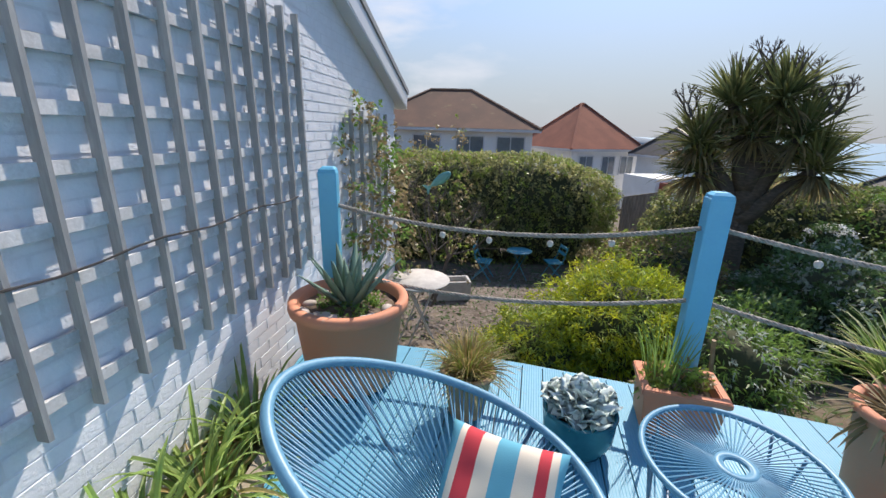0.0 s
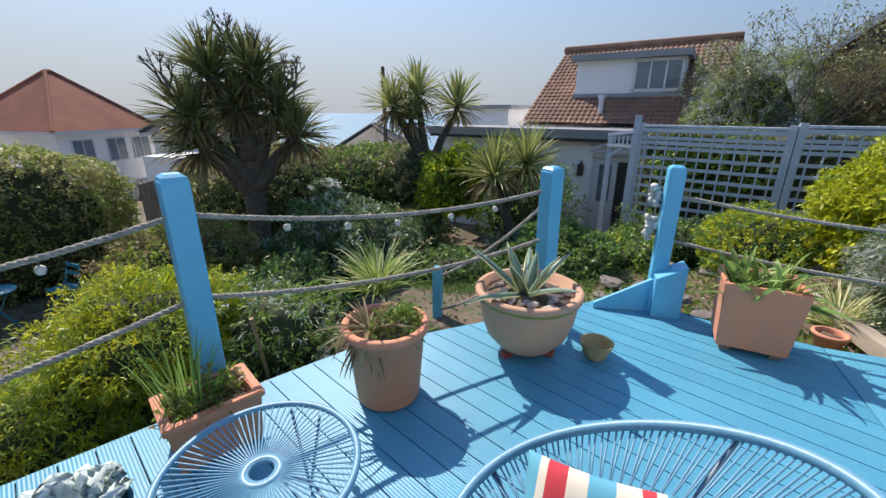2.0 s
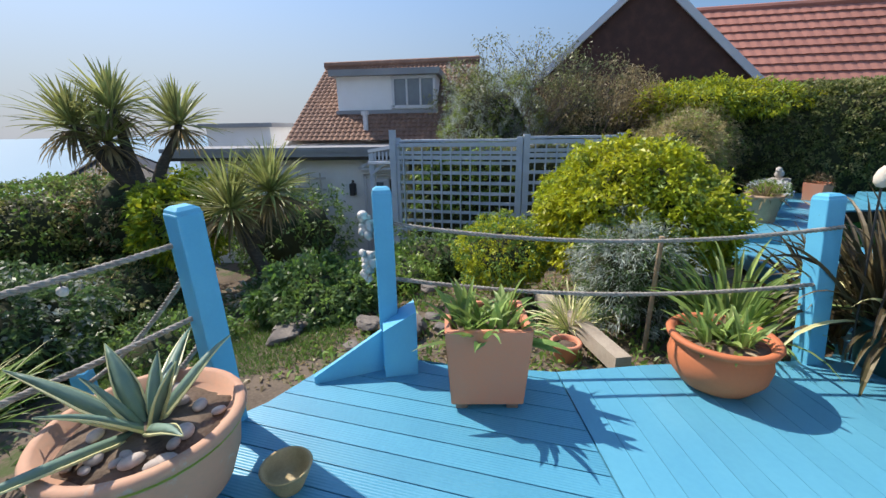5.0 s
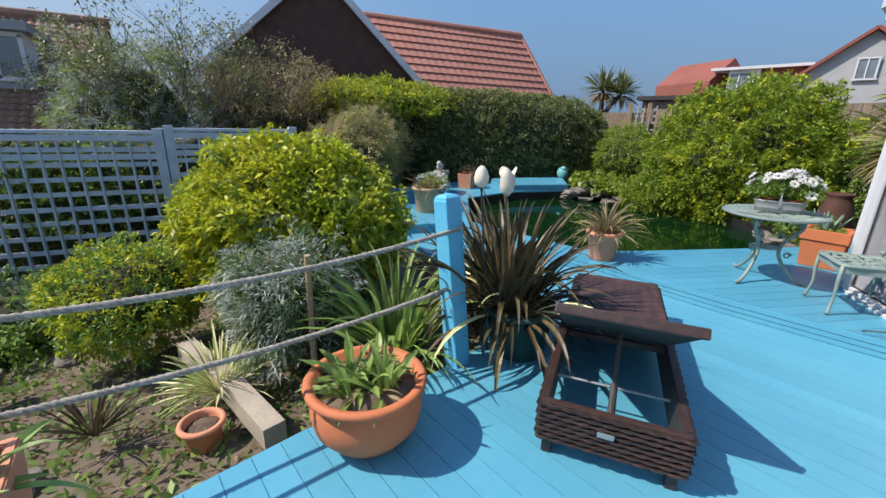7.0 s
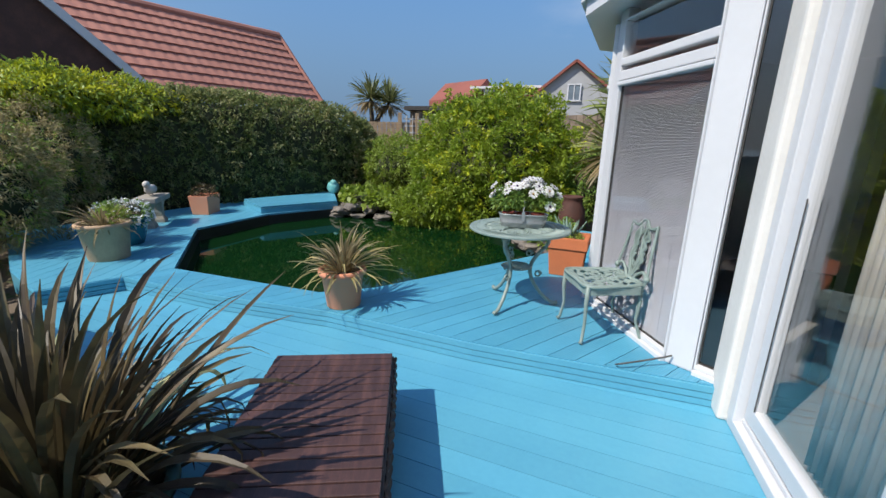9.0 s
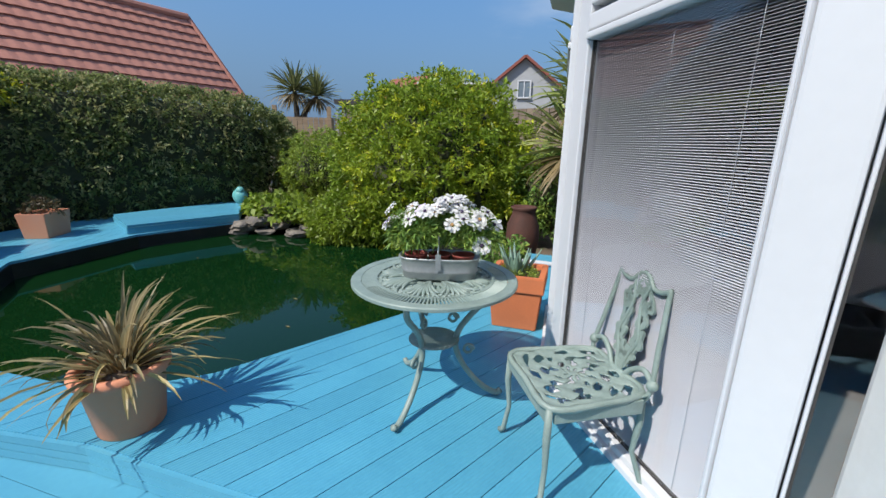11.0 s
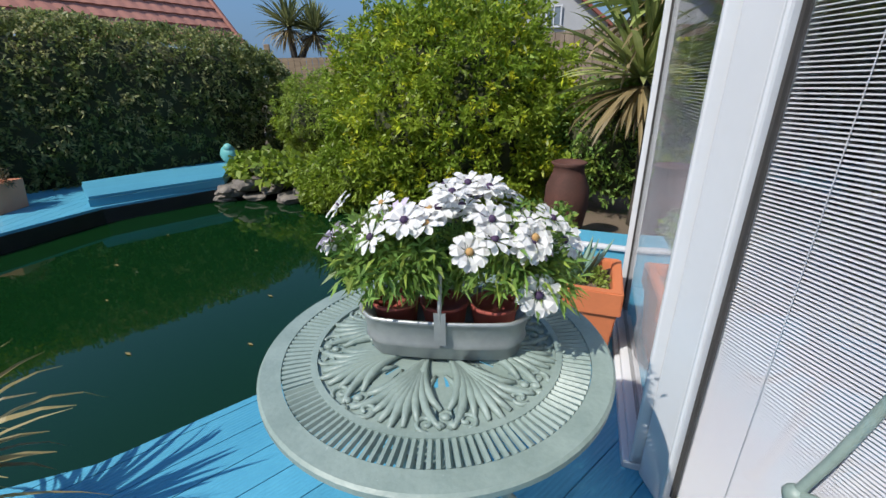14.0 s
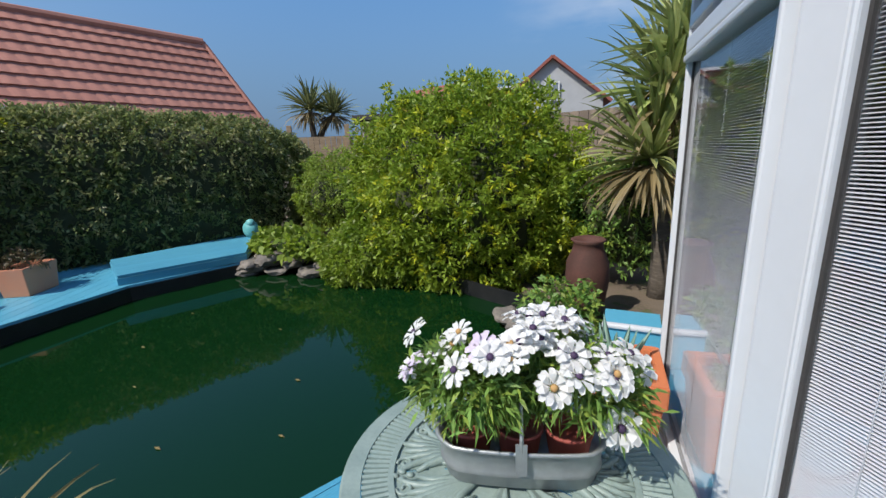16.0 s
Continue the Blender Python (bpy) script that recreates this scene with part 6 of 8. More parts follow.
def pebbles(center, r0, r1, z, n, seed, size=0.03, label="rounded pale pebbles on the soil of a pot"):
    rnd = random.Random(seed)
    for i in range(n):
        a, r = rnd.uniform(0, 2 * math.pi), rnd.uniform(r0, r1)
        bm = bmesh.new()
        bmesh.ops.create_icosphere(bm, subdivisions=2, radius=1.0)
        s = size * rnd.uniform(0.7, 1.4)
        m = Matrix.Translation((center[0] + r * math.cos(a), center[1] + r * math.sin(a), z + s * 0.3)) @ Matrix.Rotation(rnd.uniform(0, 6), 4, "Z") @ Matrix.Diagonal((s * 1.25, s * 0.9, s * 0.6, 1))
        bmesh.ops.transform(bm, matrix=m, verts=bm.verts)
        tagged(part("pebble", bm, PEBBLE, smooth=True), "smooth pale rounded pebble lying in a pot", "pebble", group="pebbles in the pots")


def rosette(name, label, center, n, length, width, thick, lean, seed, material, margin=None, droop=0.25, category="plant", cup=0.35, wavy=0.0, blunt=1.6):
    """Thick fleshy leaves in a spiral, each a part of its own."""
    ob = thing(name, label, category)
    rnd = random.Random(seed)
    for i in range(n):
        a = i * 2.39996 + rnd.uniform(-0.2, 0.2)
        f = (i + 0.5) / n
        tilt = radians(lean[0] + (lean[1] - lean[0]) * f + rnd.uniform(-6, 6))
        ln = length * (0.55 + 0.5 * f) * rnd.uniform(0.85, 1.1)
        w = width * rnd.uniform(0.85, 1.1)
        segs = 7
        bm = bmesh.new()
        prev, edges = None, ([], [])
        p = Vector((math.cos(a), math.sin(a), 0)) * 0.02
        el = math.pi / 2 - tilt
        for k in range(segs + 1):
            u = k / segs
            e = el - droop * u * u * rnd.uniform(0.8, 1.2)
            d = Vector((math.cos(a) * math.cos(e), math.sin(a) * math.cos(e), math.sin(e)))
            s = Vector((-math.sin(a), math.cos(a), 0))
            nn = d.cross(s) * -1
            ww = w * (0.65 + 0.7 * u if u < 0.4 else (1 - ((u - 0.4) / 0.6) ** blunt) * 0.93 + 0.01) * 0.5
            tt = thick * (1 - 0.85 * u)
            wv = wavy * math.sin(u * 17 + i) * ww
            ring = [bm.verts.new(p + s * ww + nn * (ww * cup + wv)), bm.verts.new(p + nn * tt * 0.2), bm.verts.new(p - s * ww + nn * (ww * cup - wv)), bm.verts.new(p - nn * tt)]
            edges[0].append(p + s * ww + nn * (ww * cup + 0.002))
            edges[1].append(p - s * ww + nn * (ww * cup + 0.002))
            if prev:
                for j in range(4):
                    bm.faces.new((prev[j], prev[(j + 1) % 4], ring[(j + 1) % 4], ring[j]))
            prev = ring
            p = p + d * (ln / segs)
        bm.faces.new(prev)
        lf = part("leaf", bm, material, ob, smooth=True)
        if margin:
            bm = bmesh.new()
            for e in edges:
                tube(bm, e, 0.006, 4, taper=[0.009 * (1 - 0.75 * k / segs) for k in range(segs + 1)])
            part("margin", bm, margin, lf, "cream leaf margin")
    ob.matrix_basis = Matrix.Translation(center)
    return ob


def straps(name, label, sets, material, category="plant", extra=None):
    ob = thing(name, label, category)
    for q in sets:
        finish("leaf_fan", strap_mesh(name, q), material, ob)
    if extra:
        finish("dry_leaves", strap_mesh(name + "_dry", *extra[0]), extra[1], ob)
    return ob


def rim_pot(r_top, r_bot, h, lip=0.045, wall=0.028, roll=0.012):
    return [(0, 0.0), (r_bot, 0.0), (r_bot + 0.005, 0.01), (r_top - 0.012, h - lip), (r_top + roll, h - lip + 0.006), (r_top + roll + 0.004, h - lip * 0.5), (r_top + roll, h - 0.006), (r_top, h), (r_top - wall, h - 0.004),
            (r_top - wall - 0.004, h - 0.03), (r_top - wall - 0.03, h - 0.16), (0, h - 0.17)]


# big terracotta pot with blue agave
pot("terracotta_pot", "large terracotta pot with a rolled rim on red feet", pose(-0.83, 3.02, 0.03), rim_pot(0.36, 0.285, 0.58, 0.07, 0.035, 0.02), TERRA, 0.325, 0.51, feet=(3, 0.24))
rosette("agave", "blue-green agave in a terracotta pot", (-0.83, 3.02, 0.52), 22, 0.50, 0.075, 0.026, (1, 42), 5, L_AGAVE, droop=0.15)
pebbles((-0.83, 3.02), 0.23, 0.31, 0.535, 16, 3, 0.042)
bush("ground_cover", "low green leaves round an agave", "plant", (-0.83, 3.02, 0.53), (0.24, 0.24, 0.06), L_GREEN, 700, 0.035, 0.02, 70, 0.1, core=0, zmin=-0.1)

# small tan pot with fine grass
pot("plant_pot", "small tan clay pot holding fine grass", pose(-0.05, 2.72, 0), rim_pot(0.155, 0.105, 0.30, 0.03, 0.018), TAN_POT, 0.13, 0.26)
straps("grass_tuft", "soft straw-coloured tufted grass in a tan pot", [blades(81, 420, (-0.05, 2.72, 0.26), 0.30, 0.004, (5, 85), 0.75, 0.08, 5)], L_STRAW, extra=([blades(82, 160, (-0.05, 2.72, 0.26), 0.26, 0.004, (5, 60), 0.5, 0.06, 5)], L_LIME))

# teal bowl with glaucous succulent
pot("glazed_pot", "teal glazed round pot holding a pale succulent", pose(0.55, 2.47, 0), [(0, 0), (0.13, 0), (0.15, 0.02), (0.185, 0.10), (0.19, 0.18), (0.185, 0.225), (0.197, 0.24), (0.19, 0.252), (0.172, 0.25), (0.168, 0.2), (0, 0.19)], TEAL_GLAZE, 0.165, 0.21)
for k, (dx, dy, n, ln, dz) in enumerate(((0, 0, 20, 0.17, 0.08), (0.10, 0.03, 13, 0.13, 0.05), (-0.09, 0.06, 13, 0.13, 0.05), (0.02, -0.10, 13, 0.13, 0.04), (-0.07, -0.07, 11, 0.11, 0.03))):
    rosette("succulent", "powdery grey-white echeveria rosette with ruffled leaves", (0.55 + dx, 2.47 + dy, 0.22 + dz), n, ln, 0.13, 0.01, (8, 85), 20 + k, L_SUCC, droop=-0.25, cup=0.25, wavy=0.28, blunt=3.0)


def square_pot(name, label, m, w, d, h, material, soil_z, flare=0.9, wall=0.03, lip=0.0):
    ob = thing(name, label, "pot", m)
    bm = bmesh.new()

    def ring(ww, dd, z):
        return [bm.verts.new((x * ww / 2, y * dd / 2, z)) for x, y in ((-1, -1), (1, -1), (1, 1), (-1, 1))]
    rs = [ring(w * flare, d * flare, 0)]
    if lip:
        rs += [ring(w, d, h - lip), ring(w + 0.03, d + 0.03, h - lip), ring(w + 0.03, d + 0.03, h)]
    else:
        rs += [ring(w, d, h)]
    rs += [ring(w - 2 * wall, d - 2 * wall, h), ring(w - 2 * wall - 0.02, d - 2 * wall - 0.02, soil_z - 0.04)]
    for a, b in zip(rs, rs[1:]):
        for i in range(4):
            bm.faces.new((a[i], a[(i + 1) % 4], b[(i + 1) % 4], b[i]))
    bm.faces.new(rs[0][::-1])
    bm.faces.new(rs[-1])
    bmesh.ops.bevel(bm, geom=[e for e in bm.edges], offset=0.006, segments=2, affect="EDGES")
    part("body", bm, material, ob)
    bm = bmesh.new()
    bmesh.ops.create_grid(bm, x_segments=8, y_segments=8, size=0.5)
    for v in bm.verts:
        v.co = Vector((v.co.x * (w - 2 * wall - 0.005), v.co.y * (d - 2 * wall - 0.005), soil_z + noise.noise(v.co * 9) * 0.02))
    part("soil", bm, SOIL, ob)
    return ob


square_pot("terracotta_trough", "square terracotta planter at the foot of a deck post", pose(1.18, 2.68, 0, 0, 0, -14), 0.42, 0.30, 0.30, TERRA, 0.24, lip=0.04)
bush("trough_plant", "mixed low green and reddish plants in a planter", "plant", (1.18, 2.68, 0.27), (0.17, 0.11, 0.10), L_LIME, 900, 0.05, 0.02, 71, 0.3, L_TAN, 0.3, core=0)
straps("trough_plant", "upright thin flower stems in a planter", [blades(83, 40, (1.10, 2.72, 0.25), 0.42, 0.008, (3, 25), 0.2, 0.12, 5)], L_GREEN)

# tall pot with cordyline
pot("terracotta_pot", "tall pale terracotta pot with a rim holding a spiky plant", pose(1.97, 2.17, 0.012), rim_pot(0.240, 0.185, 0.49, 0.05, 0.028), TERRA, 0.21, 0.43, feet=(3, 0.12))
straps("spiky_plant", "dry brown sword-leaved plant withering in a pot", [blades(84, 9, (1.90, 2.22, 0.45), 0.26, 0.016, (3, 60), 0.25, 0.03, 6)], L_TAN,
       extra=([blades(85, 60, (1.88, 2.22, 0.48), 0.30, 0.016, (60, 135), 0.5, 0.05, 5)], L_TAN))
bush("pot_plant", "small green seedlings in a pot", "plant", (2.03, 2.12, 0.46), (0.16, 0.13, 0.08), L_GREEN, 900, 0.05, 0.012, 72, 0.2, L_LIME, 0.3, core=0, zmin=-0.1)

# bowl with variegated agave
pot("terracotta_bowl", "wide pale terracotta bowl on red feet", pose(2.89, 1.65, 0.035) @ Matrix.Diagonal((1.1, 1.1, 1.14, 1)), [(0, 0), (0.12, 0), (0.18, 0.025), (0.255, 0.11), (0.295, 0.22), (0.31, 0.33), (0.315, 0.36), (0.335, 0.37), (0.34, 0.39), (0.33, 0.405), (0.30, 0.405), (0.285, 0.36), (0, 0.33)], TERRA_PALE, 0.29, 0.355, feet=(3, 0.15))
bm = bmesh.new()
lathe(bm, [(0.322, 0.350), (0.328, 0.357), (0.322, 0.364)], 40, m=Matrix.Translation((2.89, 1.65, 0.035)) @ Matrix.Diagonal((1.1, 1.1, 1.14, 1)))
tagged(part("pot_band", bm, L_LIME), "faded green painted band round a terracotta bowl", "band")
rosette("variegated_agave", "agave with green leaves edged in cream", (2.91, 1.67, 0.43), 10, 0.60, 0.082, 0.02, (3, 78), 8, L_AGAVE, L_CREAM, droop=0.45)
pebbles((2.89, 1.65), 0.15, 0.28, 0.452, 24, 7, 0.028)

# straw dish
ob = thing("dish", "straw-coloured glazed dish standing on the deck", "dish", pose(3.07, 1.19, 0))
bm = bmesh.new()
lathe(bm, [(0, 0), (0.065, 0), (0.07, 0.01), (0.10, 0.075), (0.112, 0.115), (0.118, 0.12), (0.112, 0.126), (0.102, 0.118), (0.085, 0.06), (0, 0.02)], 32)
part("bowl", bm, YELLOW_DISH, ob, smooth=True)

# square terracotta pot with leafy clump
box_pot = square_pot("terracotta_box", "square terracotta pot with a chipped rim on wooden feet", pose(3.86, 0.28, 0.04, 0, 0, -85), 0.49, 0.43, 0.49, TERRA, 0.435, flare=0.86, wall=0.035)
for dx, dy in ((-0.15, 0.14), (-0.15, -0.14), (0.15, 0.14), (0.15, -0.14)):
    bm = bmesh.new()
    box(bm, (dx, dy, -0.02), (0.07, 0.05, 0.038), bevel=0.005)
    part("foot", bm, OLD_WOOD, box_pot, "small wooden block")
straps("leafy_clump", "fresh green strap-leaved clump spilling from a square pot", [blades(86 + k, 15, (3.86 + dx, 0.28 + dy, 0.43), 0.34, 0.050, (5, 88), 0.6, 0.04, 7) for k, (dx, dy) in enumerate(((0, 0), (0.1, 0.12), (-0.1, -0.12), (-0.08, 0.12), (0.1, -0.1), (-0.14, 0.02)))], L_STRAP)

# round terracotta bowl
pot("terracotta_bowl", "round orange terracotta bowl with a rolled rim", pose(4.06, -1.18, 0.0), [(0, 0), (0.14, 0), (0.20, 0.03), (0.27, 0.12), (0.285, 0.20), (0.27, 0.275), (0.255, 0.30), (0.27, 0.31), (0.305, 0.325), (0.31, 0.345), (0.295, 0.36), (0.262, 0.352), (0.245, 0.30), (0, 0.28)], TERRA_ORANGE, 0.25, 0.31)
straps("leafy_clump", "green leafy clump with pale tips in a round bowl", [blades(95 + k, 14, (4.06 + dx, -1.18 + dy, 0.30), 0.26, 0.040, (5, 75), 0.55, 0.04, 7) for k, (dx, dy) in enumerate(((0, 0), (0.1, 0.06), (-0.1, -0.06), (-0.06, 0.1), (0.07, -0.1)))], L_STRAP,
       extra=([blades(101, 16, (4.06, -1.18, 0.30), 0.22, 0.03, (40, 100), 0.6, 0.12, 5)], L_TAN))

# phormium in dark pot with tulip ornaments
pot("glazed_pot", "dark green glazed pot almost hidden by bronze leaves", pose(4.32, -2.45, 0), rim_pot(0.25, 0.19, 0.36, 0.04, 0.03), GREEN_GLAZE, 0.21, 0.31)
straps("flax_plant", "bronze New Zealand flax with long arching leaves", [blades(110, 120, (4.40, -2.38, 0.25), 0.98, 0.038, (2, 42), 0.55, 0.17, 9), blades(111, 90, (4.36, -2.42, 0.28), 0.78, 0.034, (25, 90), 1.35, 0.16, 9)], L_BRONZE,
       extra=([blades(112, 16, (4.36, -2.45, 0.30), 0.8, 0.04, (30, 95), 1.0, 0.12, 8)], L_CREAM))
straps("flax_plant", "tall green flax behind the deck post", [blades(113, 90, (4.92, -1.75, -0.2), 0.95, 0.045, (3, 50), 0.6, 0.15, 8)], L_STRAP, extra=([blades(114, 22, (4.92, -1.75, -0.2), 0.9, 0.04, (25, 65), 0.9, 0.12, 8)], L_LIME))
straps("flax_plant", "bronze flax leaves behind the dark pot", [blades(115, 80, (4.95, -2.55, -0.1), 0.95, 0.045, (3, 60), 0.7, 0.15, 8)], L_BRONZE, extra=([blades(116, 16, (4.95, -2.55, -0.1), 0.9, 0.04, (25, 65), 0.9, 0.12, 8)], L_CREAM))
tul = thing("tulip_ornament", "cream ceramic tulip ornament on a stake", "ornament", pose(4.22, -2.17, 0.3))
bm = bmesh.new()
bar(bm, (0, 0, 0), (0, 0, 0.88), 0.006, 6)
part("stake", bm, DARK_TRIM, tul)
bm = bmesh.new()
n = 24
prof = [(0.012, 0.87), (0.036, 0.90), (0.045, 0.94), (0.043, 0.99)]
rings = [[bm.verts.new((r * math.cos(2 * math.pi * i / n), r * math.sin(2 * math.pi * i / n), z)) for i in range(n)] for r, z in prof]
rings.append([bm.verts.new((0.052 * math.cos(2 * math.pi * i / n), 0.052 * math.sin(2 * math.pi * i / n), 1.0 + 0.045 * abs(math.cos(3 * math.pi * i / n)))) for i in range(n)])
for a, b in zip(rings, rings[1:]):
    for i in range(n):
        bm.faces.new((a[i], a[(i + 1) % n], b[(i + 1) % n], b[i]))
bm.normal_update()
bmesh.ops.solidify(bm, geom=bm.faces[:], thickness=0.006)
part("flower", bm, CANVAS, tul, smooth=True)
bud = thing("bud_ornament", "cream dimpled ceramic bud on a stake", "ornament", pose(4.24, -1.99, 0.05))
bm = bmesh.new()
bar(bm, (0.1, -0.2, 0), (0, 0, 1.20), 0.006, 6)
part("stake", bm, DARK_TRIM, bud)
bm = bmesh.new()
lathe(bm, [(0, 1.18), (0.022, 1.185), (0.040, 1.21), (0.043, 1.24), (0.032, 1.28), (0.012, 1.305), (0, 1.308)], 20)
part("bud", bm, CANVAS, bud, smooth=True)

# pot on the pond step
pot("terracotta_pot", "rosy terracotta pot on the pond deck's edge", pose(5.16, -4.48, 0.14), rim_pot(0.185, 0.135, 0.33, 0.05, 0.022), TERRA, 0.16, 0.29)
straps("flax_plant", "dry bronze flax with drooping straw-coloured leaves", [blades(120, 80, (5.16, -4.48, 0.43), 0.45, 0.022, (5, 75), 0.7, 0.06, 7)], L_TAN, extra=([blades(121, 40, (5.16, -4.48, 0.43), 0.52, 0.020, (40, 95), 0.8, 0.06, 7)], L_STRAW))

# ---- string chairs, cushions, side table ----
def string_chair(m, label, z0, lift, rx, ry):
    ob = thing("string_chair", label, "chair", m, group="string chairs on the deck")
    n = 72
    rim, seat = [], []
    for i in range(n):
        a = 2 * math.pi * i / n
        f = math.sin(a)                       # +1 at the back
        x = rx * math.cos(a) * (1.0 - 0.10 * f)
        y = ry * math.sin(a)
        z = z0 + lift * f + 0.04 * f * f
        rim.append(Vector((x, y, z)))
        seat.append(Vector((0.16 * math.cos(a), 0.10 + 0.13 * math.sin(a) - 0.16, 0.30 + 0.02 * f)))
    bm = bmesh.new()
    tube(bm, rim, 0.019, 10, closed=True)
    part("rim", bm, CORD_BLUE, ob, smooth=True)
    bm = bmesh.new()
    tube(bm, seat, 0.009, 8, closed=True)
    part("inner_ring", bm, STEEL_BLUE, ob, smooth=True)
    for i in range(n):
        a, b = rim[i], seat[(i + 1) % n]
        mid = a.lerp(b, 0.5) - Vector((0, 0, 0.02))
        for pts in ([a, mid, b], [rim[i] * 0.5 + rim[(i + 1) % n] * 0.5, mid, seat[i]]):
            bm = bmesh.new()
            tube(bm, pts, 0.0036, 5)
            part("cord", bm, CORD_BLUE, ob, smooth=True)
    for i in range(n // 2):
        bm = bmesh.new()
        tube(bm, [seat[i], (seat[i] + seat[(i + n // 2) % n]) / 2 - Vector((0, 0, 0.01)), seat[(i + n // 2) % n]], 0.0034, 5)
        part("seat_cord", bm, CORD_BLUE, ob, smooth=True)
    for a in (45, 135, 225, 315):
        k = int(a / 360 * n)
        bm = bmesh.new()
        foot = Vector((0.34 * math.cos(radians(a)), 0.34 * math.sin(radians(a)) - 0.02, 0.008))
        tube(bm, [rim[k] - Vector((0, 0, 0.02)), seat[k] + (foot - seat[k]) * 0.3, foot], 0.009, 7)
        part("leg", bm, STEEL_BLUE, ob, smooth=True)
    return ob


CHAIR_A = pose(-0.16, 1.69, 0, 0, 0, 94)
CHAIR_B = pose(1.28, 0.74, 0, 0, 0, -155)
string_chair(CHAIR_A, "blue egg-shaped chair woven with plastic cord", 0.61, 0.23, 0.455, 0.55)
string_chair(CHAIR_B, "blue egg-shaped chair woven with plastic cord", 0.57, 0.195, 0.445, 0.517)

STRIPE = bpy.data.materials.new("striped_canvas")
STRIPE.use_nodes = True
sn, sl_ = STRIPE.node_tree.nodes, STRIPE.node_tree.links
sco, ssep, sramp, sbump, sno = (sn.new("ShaderNode" + k) for k in ("TexCoord", "SeparateXYZ", "ValToRGB", "Bump", "TexNoise"))
sl_.new(sco.outputs["Object"], ssep.inputs["Vector"])
smr = sn.new("ShaderNodeMapRange")
smr.inputs["From Min"].default_value, smr.inputs["From Max"].default_value = -0.21, 0.21
sl_.new(ssep.outputs["X"], smr.inputs["Value"])
sl_.new(smr.outputs["Result"], sramp.inputs["Fac"])
sramp.color_ramp.interpolation = "CONSTANT"
CREAM, RED, BLUE = (0.70, 0.62, 0.50, 1), (0.55, 0.045, 0.06, 1), (0.10, 0.36, 0.47, 1)
stops = [(0.0, BLUE), (0.10, CREAM), (0.16, RED), (0.30, CREAM), (0.44, BLUE), (0.62, CREAM), (0.78, RED), (0.87, CREAM), (0.93, BLUE)]
sramp.color_ramp.elements[0].position, sramp.color_ramp.elements[0].color = stops[0]
sramp.color_ramp.elements[1].position, sramp.color_ramp.elements[1].color = stops[1]
for p, c in stops[2:]:
    sramp.color_ramp.elements.new(p).color = c
sno.inputs["Scale"].default_value, sno.inputs["Detail"].default_value = 260.0, 3.0
sl_.new(sco.outputs["Object"], sno.inputs["Vector"])
sl_.new(sno.outputs["Fac"], sbump.inputs["Height"])
sbump.inputs["Strength"].default_value, sbump.inputs["Distance"].default_value = 0.35, 0.002
sl_.new(sramp.outputs["Color"], sn["Principled BSDF"].inputs["Base Color"])
sl_.new(sbump.outputs["Normal"], sn["Principled BSDF"].inputs["Normal"])
sn["Principled BSDF"].inputs["Roughness"].default_value = 0.9


def cushion(m, label):
    bm = bmesh.new()
    bmesh.ops.create_grid(bm, x_segments=20, y_segments=20, size=0.5)
    top = list(bm.verts)
    ex = bmesh.ops.duplicate(bm, geom=bm.faces[:])
    low = [g for g in ex["geom"] if isinstance(g, bmesh.types.BMVert)]
    for vs, s in ((top, 1), (low, -1)):
        for v in vs:
            u, w = v.co.x * 2, v.co.y * 2
            puff = (max(0, 1 - u ** 4) * max(0, 1 - w ** 4)) ** 0.5
            pin = 1 - 0.07 * (1 - abs(u) ** 2) * abs(w) ** 6 - 0.07 * (1 - abs(w) ** 2) * abs(u) ** 6
            v.co = Vector((v.co.x * 0.42 * pin, v.co.y * 0.42 * pin, s * (0.012 + 0.055 * puff) + noise.noise(Vector((u * 2, w * 2, s))) * 0.008))
    bmesh.ops.remove_doubles(bm, verts=bm.verts, dist=0.001)
    me_edges = [e for e in bm.edges if len(e.link_faces) == 1]
    if me_edges:
        bmesh.ops.bridge_loops(bm, edges=me_edges)
    ob = part("cushion", bm, STRIPE, smooth=True)
    ob.matrix_basis = m
    bm = bmesh.new()
    bmesh.ops.create_uvsphere(bm, u_segments=12, v_segments=8, radius=0.012)
    bmesh.ops.transform(bm, matrix=Matrix.Translation((0, 0, 0.065)) @ Matrix.Diagonal((1, 1, 0.5, 1)), verts=bm.verts)
    part("button", bm, CYAN_METAL, ob, "blue cloth button")
    return tagged(ob, label, "cushion", group="striped cushions")


cushion(pose(0.003, 1.657, 0.475, 45, 0, -22), "red, cream and blue striped cushion in a string chair")
cushion(pose(1.29, 0.847, 0.475, 45, 0, -81), "red, cream and blue striped cushion in a string chair")

tab = thing("side_table", "low round blue side table woven with cord", "table", pose(0.99, 1.93, 0))
bm = bmesh.new()
tube(bm, [(0.345 * math.cos(2 * math.pi * i / 64), 0.345 * math.sin(2 * math.pi * i / 64), 0.42) for i in range(64)], 0.014, 8, closed=True)
part("rim", bm, CORD_BLUE, tab, smooth=True)
bm = bmesh.new()
tube(bm, [(0.052 * math.cos(2 * math.pi * i / 32), 0.052 * math.sin(2 * math.pi * i / 32), 0.405) for i in range(32)], 0.010, 8, closed=True)
lathe(bm, [(0.045, 0.40), (0.05, 0.415), (0.075, 0.415), (0.08, 0.405)], 32)
part("hub", bm, CORD_BLUE, tab, smooth=True)
